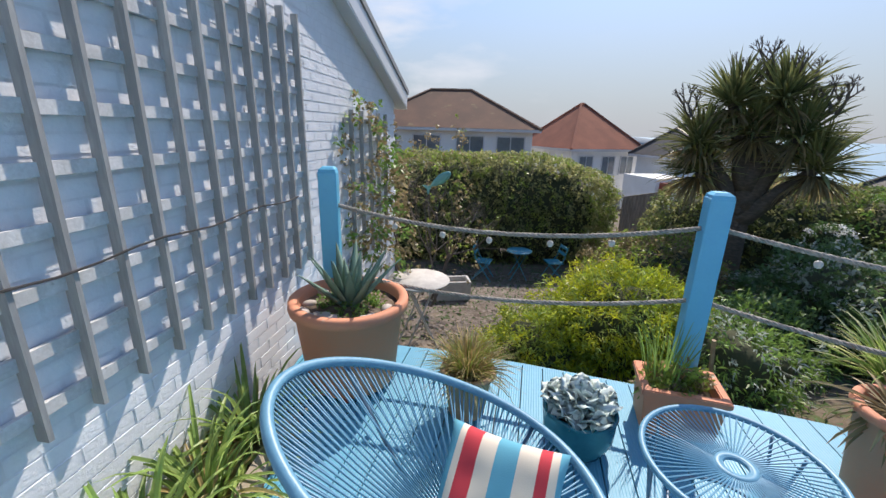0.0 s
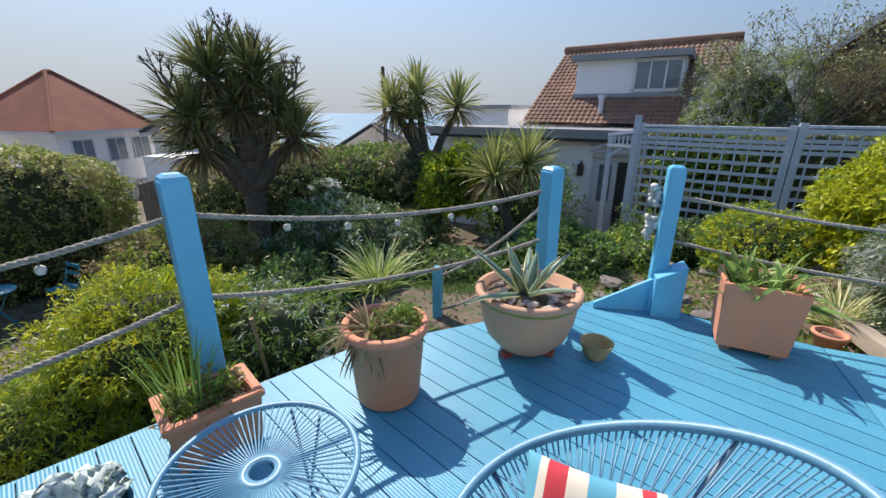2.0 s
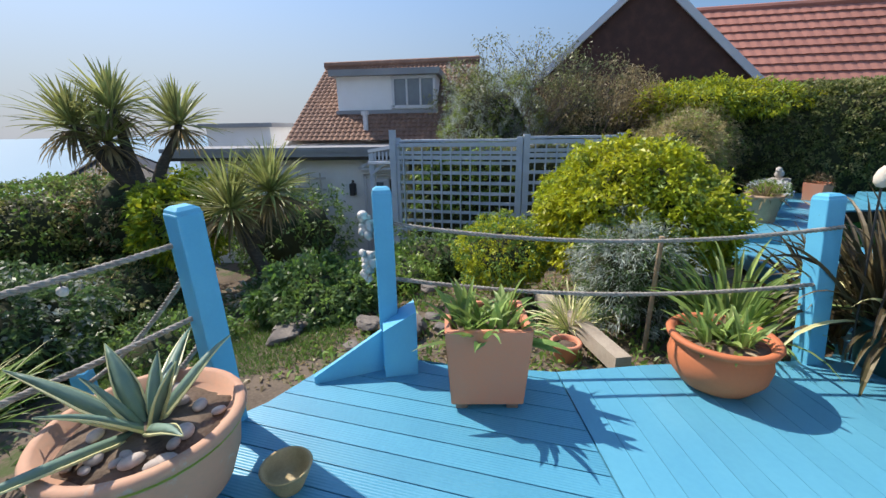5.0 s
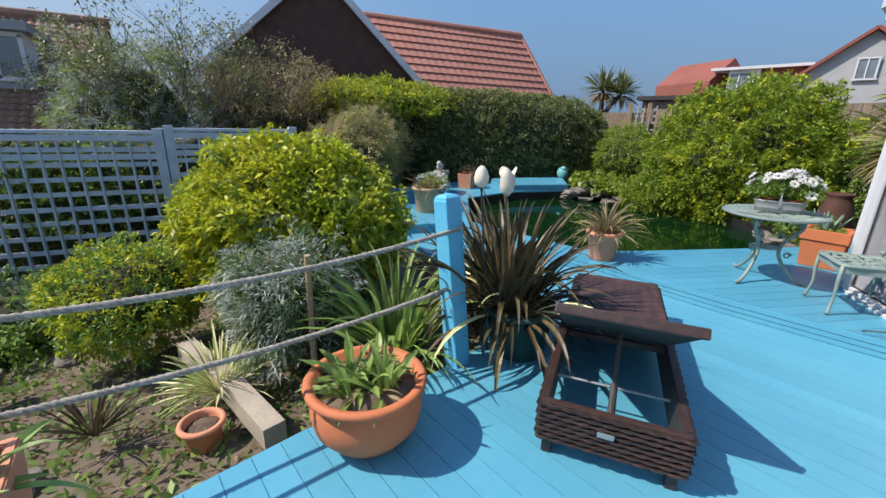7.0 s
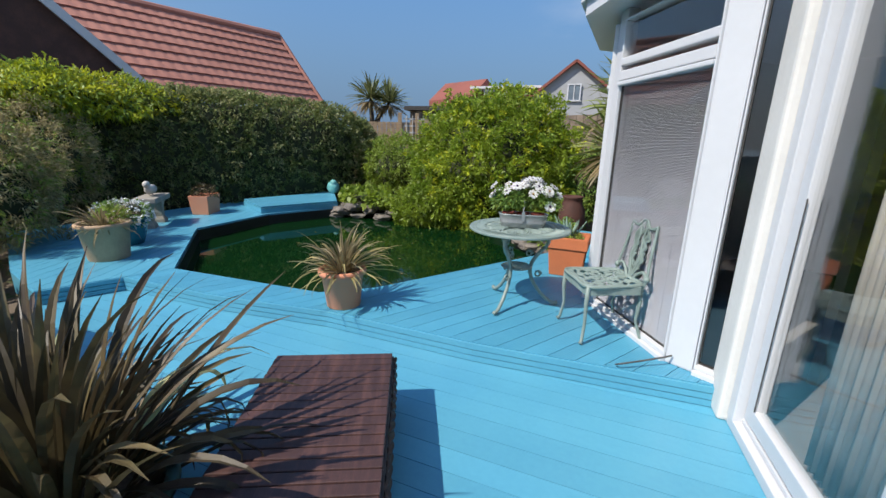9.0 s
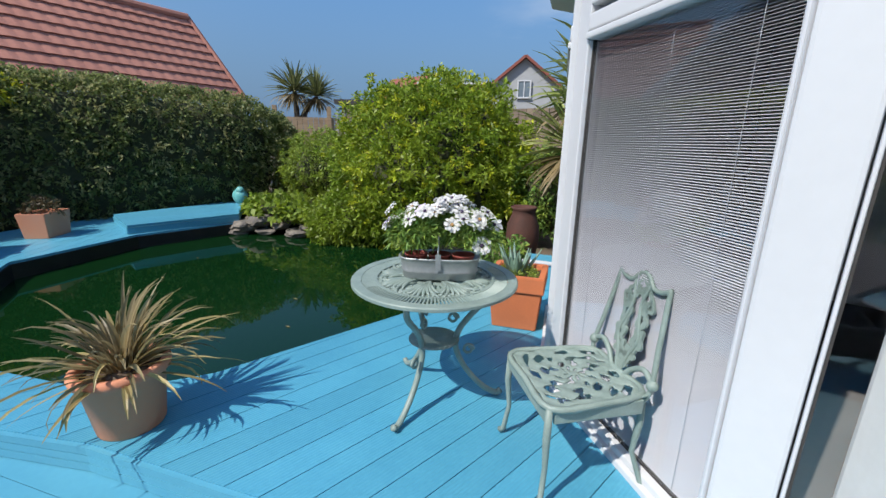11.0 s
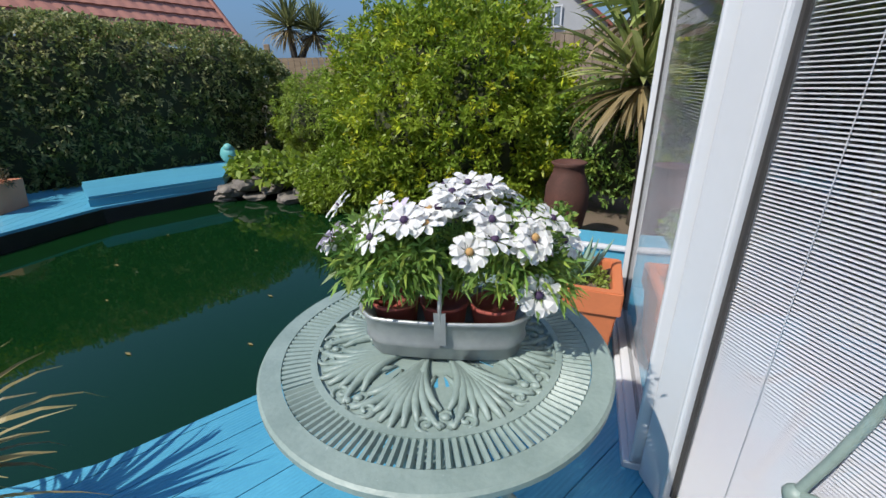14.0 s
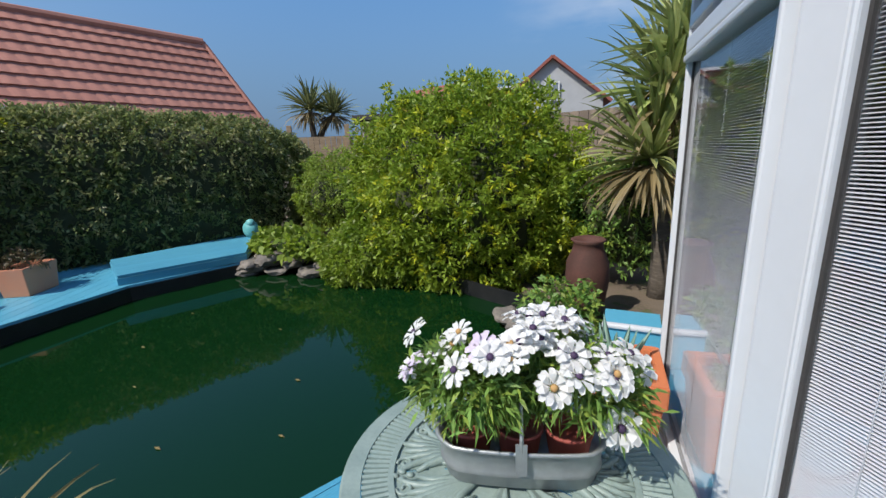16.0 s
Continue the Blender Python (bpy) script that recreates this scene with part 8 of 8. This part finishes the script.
# orange square pot with aloe, by the window corner
square_pot("terracotta_box", "bright orange square terracotta pot with a deep rim", pose(3.785, -6.50, 0.14, 0, 0, 7), 0.38, 0.38, 0.42, TERRA_ORANGE, 0.37, flare=0.86, lip=0.12)
rosette("aloe", "grey-green aloe with upright fleshy leaves", (3.80, -6.48, 0.50), 14, 0.32, 0.05, 0.018, (4, 40), 31, L_AGAVE, droop=-0.1)
bush("ground_cover", "low bright green growth round an aloe", "plant", (3.785, -6.49, 0.52), (0.16, 0.15, 0.05), L_LIME, 700, 0.03, 0.012, 77, 0.2, core=0, zmin=-0.1)
step_box = thing("blue_step", "low sky-blue boarded step with a white rounded edge", "step", pose(3.77, -7.42, 0.14, 0, 0, 4))
bm = bmesh.new()
box(bm, (0, 0, 0.135), (0.36, 0.30, 0.27), bevel=0.008)
part("side_board", bm, DECK_SMOOTH, step_box)
bm = bmesh.new()
box(bm, (0, 0.145, 0.268), (0.38, 0.05, 0.030), bevel=0.012)
part("nosing", bm, WHITE_UPVC, step_box, "white rounded nosing")
rocks_at = [(4.35 + 0.17 * i, -7.62 - 0.10 * i, 0.03 + 0.03 * (i % 2), 0.13) for i in range(4)]
bush("leafy_plant", "green shade plants before a clay jar", "plant", (4.30, -7.75, 0.20), (0.30, 0.22, 0.26), L_GREEN, 1500, 0.07, 0.03, 90, 0.3, L_LIME, 0.3, core=0, tuft=8)
# jar's clay colour is darkened so that it reads as shaded
pot("terracotta_jar", "tall red clay jar with shade put into its dark colour", pose(4.22, -8.35, 0.02), [(0, 0), (0.12, 0), (0.17, 0.15), (0.20, 0.35), (0.19, 0.52), (0.14, 0.64), (0.13, 0.70), (0.16, 0.73), (0.14, 0.74), (0.11, 0.70), (0, 0.6)], mat("shade_darkened_clay", (0.10, 0.038, 0.027), (0.065, 0.028, 0.02), 0.8, 6, 60, 0.6, 0.2), 0.12, 0.62)

# ---- far bank of the pond ----
seat = thing("stone_bench", "small weathered stone bench on the pond deck", "bench", pose(9.92, -5.20, 0.14, 0, 0, -40))
bm = bmesh.new()
box(bm, (0, 0, 0.42), (0.75, 0.32, 0.08), bevel=0.015)
part("seat", bm, STONE_GREY, seat)
for x in (-0.25, 0.25):
    bm = bmesh.new()
    lathe(bm, [(0, 0), (0.12, 0), (0.115, 0.05), (0.08, 0.1), (0.085, 0.25), (0.11, 0.34), (0.12, 0.385), (0, 0.385)], 4, m=Matrix.Translation((x, 0, 0)) @ Matrix.Rotation(math.pi / 4, 4, "Z"))
    part("leg", bm, STONE_GREY, seat)
bm = bmesh.new()
sm = Matrix.Translation((9.92, -5.20, 0.60)) @ Matrix.Rotation(radians(-40), 4, "Z")
for c, s in (((0.02, 0, 0.10), (0.17, 0.075, 0.075)), ((-0.14, 0, 0.19), (0.055, 0.05, 0.05)), ((-0.10, 0, 0.14), (0.06, 0.045, 0.08)), ((0.18, 0, 0.11), (0.10, 0.03, 0.025))):
    b0 = bmesh.ops.create_uvsphere(bm, u_segments=16, v_segments=10, radius=1.0)["verts"]
    bmesh.ops.transform(bm, matrix=sm @ Matrix.Translation(c) @ Matrix.Diagonal((*s, 1)), verts=b0)
bar(bm, sm @ Vector((-0.18, 0, 0.185)), sm @ Vector((-0.25, 0, 0.175)), 0.012, 6, 0.003)
bar(bm, sm @ Vector((0, 0.02, -0.02)), sm @ Vector((0, 0.02, 0.05)), 0.008, 5)
bar(bm, sm @ Vector((0, -0.02, -0.02)), sm @ Vector((0, -0.02, 0.05)), 0.008, 5)
tagged(part("gull_ornament", bm, STONE_WHITE, smooth=True), "white and grey seagull ornament on a stone bench", "ornament")
pot("plant_pot", "tan clay pot with dry plant on the pond deck", pose(8.35, -4.0, 0.14), rim_pot(0.25, 0.19, 0.42, 0.05, 0.03), TAN_POT, 0.21, 0.37)
straps("flax_plant", "withered brown strap-leaved plant in a tan pot", [blades(130, 60, (8.32, -3.98, 0.52), 0.36, 0.025, (20, 100), 0.8, 0.1, 6)], L_TAN)
bush("pot_plant", "fresh green foliage in a tan pot", "plant", (8.45, -4.12, 0.58), (0.17, 0.15, 0.12), L_LIME, 700, 0.05, 0.02, 78, 0.2, core=0)
pot("glazed_pot", "teal glazed pot with small white flowers", pose(8.92, -4.42, 0.14), [(0, 0), (0.17, 0), (0.21, 0.12), (0.24, 0.26), (0.25, 0.31), (0.27, 0.33), (0.25, 0.345), (0.225, 0.33), (0, 0.29)], TEAL_GLAZE, 0.22, 0.30)
bush("pot_plant", "rounded mound of tiny white flowers in a teal pot", "plant", (8.92, -4.42, 0.54), (0.33, 0.30, 0.19), L_WHITE, 1900, 0.035, 0.022, 79, 0.12, L_GREEN, 0.42, core=0.7)
square_pot("terracotta_trough", "brown terracotta trough below the dark hedge", pose(10.35, -6.25, 0.14, 0, 0, -55), 0.50, 0.34, 0.34, TERRA, 0.28, flare=0.85)
bush("trough_plant", "dull reddish foliage in a terracotta trough", "plant", (10.35, -6.25, 0.50), (0.22, 0.16, 0.14), L_BRONZE, 500, 0.06, 0.02, 80, 0.2, core=0)
orn = thing("frog_ornament", "small turquoise ceramic garden figure on the platform", "ornament", pose(9.95, -9.05, 0.265) @ Matrix.Scale(1.4, 4))
bm = bmesh.new()
for c, s in (((0, 0, 0.10), (0.115, 0.085, 0.11)), ((-0.035, 0.02, 0.185), (0.06, 0.05, 0.05))):
    b0 = bmesh.ops.create_uvsphere(bm, u_segments=16, v_segments=10, radius=1.0)["verts"]
    bmesh.ops.transform(bm, matrix=Matrix.Translation(c) @ Matrix.Diagonal((*s, 1)), verts=b0)
part("body", bm, FISH, orn, smooth=True)


def rocks(label, pts, seed, group, z=None):
    rnd = random.Random(seed)
    for (x, y, zz, s) in pts:
        bm = bmesh.new()
        bmesh.ops.create_icosphere(bm, subdivisions=3, radius=1.0)
        o = Vector((rnd.uniform(0, 50), rnd.uniform(0, 50), 0))
        for v in bm.verts:
            d = v.co.copy()
            v.co = d * (1 + noise.noise(d * 1.4 + o) * 0.35 + noise.noise(d * 5 + o) * 0.07)
            v.co.z = min(v.co.z, 0.62 + noise.noise(d * 3 + o) * 0.08)
        bmesh.ops.transform(bm, matrix=Matrix.Translation((x, y, zz)) @ Matrix.Rotation(rnd.uniform(0, 6), 4, "Z") @ Matrix.Diagonal((s * rnd.uniform(1.0, 1.6), s, s * rnd.uniform(0.45, 0.7), 1)), verts=bm.verts)
        tagged(part("rock", bm, ROCK, smooth=False), label, "rock", group=group)


rnd = random.Random(5)
rocks("pale flat stone at the pond's corner", rocks_at, 15, "rocks round the pond")
rocks("flat brown stone of the pond's rock edge", [(9.0 - 0.16 * i + rnd.uniform(-0.05, 0.05), -8.2 - 0.055 * i + rnd.uniform(-0.12, 0.05), 0.0 + 0.09 * (i % 3), rnd.uniform(0.11, 0.19)) for i in range(13)], 6, "rocks round the pond")
rocks("flat brown stone of the pond's rock edge", [(8.9 - 0.2 * i + rnd.uniform(-0.05, 0.05), -8.55 - 0.055 * i, 0.14 + 0.05 * (i % 2), rnd.uniform(0.14, 0.2)) for i in range(8)], 7, "rocks round the pond")
bush("leafy_plant", "low broad-leaved green plants among pond rocks", "plant", (8.55, -8.65, 0.34), (0.62, 0.34, 0.17), L_LAUREL, 1100, 0.12, 0.085, 81, 0.25, L_LIME, 0.45, core=0.6, tuft=5)
bush("leafy_plant", "low yellow-green moss mound among pond rocks", "plant", (7.85, -8.85, 0.26), (0.34, 0.26, 0.13), L_LIME, 900, 0.05, 0.03, 82, 0.2, core=0.7)
for k, (x, y, s) in enumerate(((6.2, -5.5, 0.02), (7.1, -5.8, 0.015), (6.0, -6.4, 0.018), (7.8, -6.2, 0.02), (6.9, -7.0, 0.014), (5.6, -5.9, 0.016), (8.2, -6.9, 0.015), (6.4, -4.9, 0.013))):
    bm = bmesh.new()
    v = [bm.verts.new((x + s * a, y + s * b, -0.055)) for a, b in ((-1.5, 0), (0, 0.5), (1.6, 0.2), (0.2, -0.5))]
    bm.faces.new(v)
    bm.normal_update()
    bmesh.ops.solidify(bm, geom=bm.faces[:], thickness=0.002)
    tagged(part("floating_leaf", bm, L_STRAW), "small pale leaf floating on the pond", "leaf", group="leaves on the pond")

# ---- bed below the rope rail, lower garden ----
kerb = thing("bed_edging", "pale sleeper edging running through the flower bed", "edging", kind="structure")
for a, b in (((4.50, -0.78, -0.17), (5.15, -0.62, -0.20)), ((5.16, -0.62, -0.20), (6.0, -0.35, -0.24))):
    bm = bmesh.new()
    plank_between(bm, a, b, 0.13, 0.14)
    part("sleeper", bm, SLEEPER, kerb)
pot("plant_pot", "small empty terracotta pot sunk in the bed", pose(4.86, -0.42, -0.37), rim_pot(0.12, 0.085, 0.20, 0.035, 0.015), TERRA, 0.10, 0.15)
bm = bmesh.new()
bar(bm, (5.05, -1.15, -0.35), (5.03, -1.16, 0.72), 0.022, 8)
tagged(part("garden_stake", bm, FENCE_WOOD), "pale round wooden stake in the bed", "stake")
bm = bmesh.new()
bar(bm, (2.15, 3.72, -0.8), (2.02, 3.66, 0.05), 0.018, 8)
tagged(part("garden_stake", bm, FENCE_WOOD), "pale round wooden stake in the bed", "stake")
straps("grass_clump", "pale variegated sword-leaved clump in the bed", [blades(140, 110, (5.30, -0.55, -0.28), 0.48, 0.014, (15, 80), 0.45, 0.08, 6)], L_CREAM, extra=([blades(141, 60, (5.30, -0.55, -0.28), 0.42, 0.014, (10, 80), 0.4, 0.08, 6)], L_STRAP))
straps("grass_clump", "striped green and cream spiky clump beyond the deck", [blades(142, 110, (3.30, 3.42, -0.15), 0.66, 0.026, (5, 70), 0.5, 0.08, 7)], L_STRAP, extra=([blades(143, 70, (3.30, 3.42, -0.15), 0.64, 0.018, (5, 70), 0.5, 0.08, 7)], L_CREAM))
straps("grass_clump", "bright yellow-green sword leaves by the bungalow", [blades(144, 60, (7.2, 2.0, -0.75), 0.55, 0.05, (3, 35), 0.2, 0.12, 6)], L_YELLOW)
straps("spiky_plant", "small purple-leaved spiky plant in the bed", [blades(145, 40, (5.2, 0.15, -0.28), 0.35, 0.02, (10, 80), 0.3, 0.04, 6)], L_BRONZE)
rocks("dark rough rock at the lawn's edge", [(5.2 + 0.27 * i + rnd.uniform(-0.06, 0.06), 2.3 + 0.16 * i * (1 if i % 2 else 0.7) + rnd.uniform(-0.1, 0.1), ground_z(5.2 + 0.27 * i, 2.3 + 0.1 * i) + 0.06, rnd.uniform(0.12, 0.24)) for i in range(9)], 11, "rocks of the rockery")
rocks("pale rough rock in the flower bed", [(4.9 + rnd.uniform(0, 1.6), 0.3 + rnd.uniform(0, 1.3), -0.36, rnd.uniform(0.07, 0.16)) for i in range(9)], 12, "rocks of the rockery")
rng = np.random.default_rng(21)


def scatter(n, x0, x1, y0, y1, keep):
    p = np.stack([rng.uniform(x0, x1, n), rng.uniform(y0, y1, n)], 1)
    p = np.array([q for q in p if keep(q[0], q[1])])
    return np.column_stack([p, [ground_z(x, y) for x, y in p]])


def off_deck(x, y):
    return not any(inside(q, x, y) for q in (DECK_A, DECK_B, DECK_C, DECK_D, POND))


g = scatter(24000, 4.4, 6.4, 1.2, 4.6, lambda x, y: off_deck(x, y) and (x - 5.2) ** 2 / 1.2 + (y - 2.9) ** 2 / 1.6 < 1)
tagged(finish("grass", quads_mesh("grass", leaf_quads(rng, g, unit(rng.normal(size=g.shape) * 0.35 + np.array([0, 0, 1.0])), 0.07, 0.008)), LAWN), "rough mossy grass below the steps", "grass", kind="stuff")
g = scatter(5200, 4.2, 8.6, -2.6, 2.2, off_deck)
tagged(finish("leaf_litter", quads_mesh("leaf_litter", leaf_quads(rng, g + np.array([0, 0, 0.02]), unit(rng.normal(size=g.shape) * np.array([1, 1, 0.3])), 0.055, 0.028)), L_TAN), "dry brown leaf litter over the bed", "leaf litter", kind="stuff")
g = scatter(2600, 4.2, 7.6, -2.3, 2.0, off_deck)
tagged(finish("ground_cover", quads_mesh("ground_cover", leaf_quads(rng, g, unit(rng.normal(size=g.shape) * 0.6 + np.array([0, 0, 0.8])), 0.11, 0.035)), L_GREEN), "scattered green seedlings over the bed", "ground cover", kind="stuff")
g = scatter(5200, -1.5, 5.5, 2.6, 11.0, lambda x, y: off_deck(x, y))
tagged(finish("ground_cover", quads_mesh("ground_cover_low", leaf_quads(rng, g, unit(rng.normal(size=g.shape) * 0.7 + np.array([0, 0, 0.6])), 0.09, 0.03)), L_DEEP), "scattered low growth in the lower garden", "ground cover", kind="stuff")
g = scatter(7000, -1.2, 2.6, 4.2, 10.4, off_deck)
v = np.repeat(g[:, None, :], 4, 1) + rng.normal(size=(len(g), 4, 3)) * np.array([0.012, 0.012, 0.006]) + np.array([[-0.025, -0.02, 0.012], [0.025, -0.02, 0.018], [0.025, 0.02, 0.012], [-0.025, 0.02, 0.02]])
tagged(finish("gravel", quads_mesh("gravel", v), GRAVEL), "pale pebbly gravel of the lower garden", "gravel", kind="stuff")
lowdeck = thing("lower_deck", "weathered bare timber boards below the blue deck", "deck", kind="structure")
board_floor(lowdeck, [(-1.2, 3.62), (0.9, 3.25), (0.75, 4.2), (-1.1, 4.6)], (0.98, -0.17), 0.14, 0.008, -0.75, -0.71, OLD_WOOD)


def bistro_table(m, label, material, r=0.30, h=0.71):
    ob = thing("bistro_table", label, "table", m)
    bm = bmesh.new()
    lathe(bm, [(0, h), (r, h), (r + 0.006, h - 0.01), (r, h - 0.025), (r - 0.01, h - 0.006), (0, h - 0.006)], 32)
    part("tabletop", bm, material, ob, smooth=True)
    for s in (-1, 1):
        for y in (-0.16, 0.16):
            bm = bmesh.new()
            bar(bm, (s * 0.20, y, 0), (-s * 0.16, y, h - 0.02), 0.010, 6)
            part("leg", bm, material, ob)
    return ob


def bistro_chair(m, label, material):
    ob = thing("bistro_chair", label, "chair", m, group="folding chairs in the lower garden")
    for i in range(6):
        bm = bmesh.new()
        box(bm, (0, -0.16 + i * 0.062, 0.45), (0.40, 0.045, 0.018), bevel=0.004)
        part("seat_slat", bm, material, ob)
    for s in (-1, 1):
        bm = bmesh.new()
        tube(bm, [(s * 0.20, -0.22, 0), (s * 0.20, 0.16, 0.55), (s * 0.19, 0.24, 0.86)], 0.011, 6)
        part("leg", bm, material, ob)
        bm = bmesh.new()
        bar(bm, (s * 0.18, 0.24, 0), (s * 0.18, -0.18, 0.45), 0.011, 6)
        part("leg", bm, material, ob)
    for h in (0.66, 0.80):
        bm = bmesh.new()
        box(bm, (0, 0.20 + (h - 0.66) * 0.25, h), (0.38, 0.018, 0.07), bevel=0.004)
        part("back_slat", bm, material, ob)
    return ob


gz = ground_z(1.45, 10.0)
bistro_table(pose(1.45, 10.0, gz + 0.02), "turquoise folding bistro table in the shade", CYAN_METAL)
bistro_chair(pose(0.6, 9.9, ground_z(0.6, 9.9) + 0.02, 0, 0, 75), "turquoise folding chair in the shade", CYAN_METAL)
bistro_chair(pose(2.3, 10.0, ground_z(2.3, 10.0) + 0.02, 0, 0, -80), "turquoise folding chair in the shade", CYAN_METAL)
bistro_table(pose(-0.55, 5.05, ground_z(-0.55, 5.05) + 0.02, 0, 0, 20), "white round filigree garden table", STONE_WHITE, 0.36, 0.86)
square_pot("stone_trough", "white rectangular stone trough by the hedge", pose(-0.2, 7.6, ground_z(-0.2, 7.6) + 0.05, 0, 0, 10), 0.75, 0.36, 0.36, STONE_WHITE, 0.28, flare=0.97, wall=0.05)
fish = thing("fish_ornament", "verdigris metal fish hanging among twigs", "ornament", pose(-0.38, 6.6, 0.95, 0, -35, -20))
bm = bmesh.new()
bmesh.ops.create_uvsphere(bm, u_segments=20, v_segments=12, radius=1.0)
for v in bm.verts:
    f = (v.co.x + 1) / 2
    v.co = Vector((v.co.x * 0.20, v.co.y * 0.045 * (0.5 + f * 0.5), v.co.z * 0.085 * (0.35 + 0.9 * f * (1.5 - f))))
part("body", bm, FISH, fish, smooth=True)
bm = bmesh.new()
prism(bm, [(-0.17, 0), (-0.30, 0.09), (-0.26, 0.0), (-0.30, -0.09)], -0.006, 0.006, m=Matrix.Rotation(radians(90), 4, "X"))
part("tail", bm, FISH, fish)

# plants in the bed beside the wall
for k, (x, y) in enumerate(((-1.25, 2.45), (-1.28, 2.05), (-1.30, 1.65), (-1.32, 1.25), (-1.34, 0.8))):
    straps("lily_clump", "arching green lily leaves beside the painted wall", [blades(150 + k, 60, (x, y, -0.03), 0.56, 0.024, (4, 75), 0.85, 0.10, 7)], L_STRAP, category="plant",
           extra=([blades(160 + k, 44, (x, y, -0.03), 0.44, 0.022, (40, 95), 1.0, 0.07, 7)], L_STRAW))
# white dried fronds tied to the post
shells = thing("shell_string", "string of pale shells hung beside a post", "ornament")
rnd = random.Random(3)
for i in range(26):
    bm = bmesh.new()
    p = Vector((4.19 + rnd.uniform(-0.02, 0.03), 1.06 + rnd.uniform(-0.02, 0.05), 0.62 + 0.014 * i + (0.1 if i > 13 else 0)))
    b0 = bmesh.ops.create_icosphere(bm, subdivisions=2, radius=rnd.uniform(0.02, 0.035))["verts"]
    for v in b0:
        v.co = v.co * (1 + noise.noise(v.co * 60 + p * 9) * 0.5) + p
    part("shell", bm, FROST, shells, smooth=True)

# ---- single bricks of the painted wall ----
bl, bh = 0.215, 0.065
rnd = random.Random(2)
bm = bmesh.new()
box(bm, (0, 0, 0), (bl, 0.02, bh), bevel=0.0)
me_b = bpy.data.meshes.new("brick")
bm.to_mesh(me_b)
bm.free()
me_b.materials.append(WALL_BRICK)
row, count = 0, 0
z = -0.10
rest = bmesh.new()
while z < 2.9:
    s = -3.6 + (row % 2) * 0.1125
    while s < S1 - 0.1:
        if z + bh < wall_top(s) - 0.06:
            if (s > 0.45 or z < 0.55) and count < 330:
                ob = new("brick", me_b)
                ob.parent = wall_w
                ob.matrix_basis = WM @ Matrix.Translation((s + bl / 2, 0.0185 + rnd.uniform(-0.002, 0.001), z + bh / 2))
                count += 1
            else:
                v0 = [WM @ Vector((s + a * bl, 0.009 + rnd.uniform(-0.001, 0.001), z + b * bh)) for a, b in ((0.01, 0), (0.99, 0), (0.99, 1), (0.01, 1))]
                rest.faces.new([rest.verts.new(p) for p in v0])
        s += bl + 0.010
    z += bh + 0.010
    row += 1
tagged(part("brick_rest", rest, WALL_BRICK, wall_w), kind="stuff")
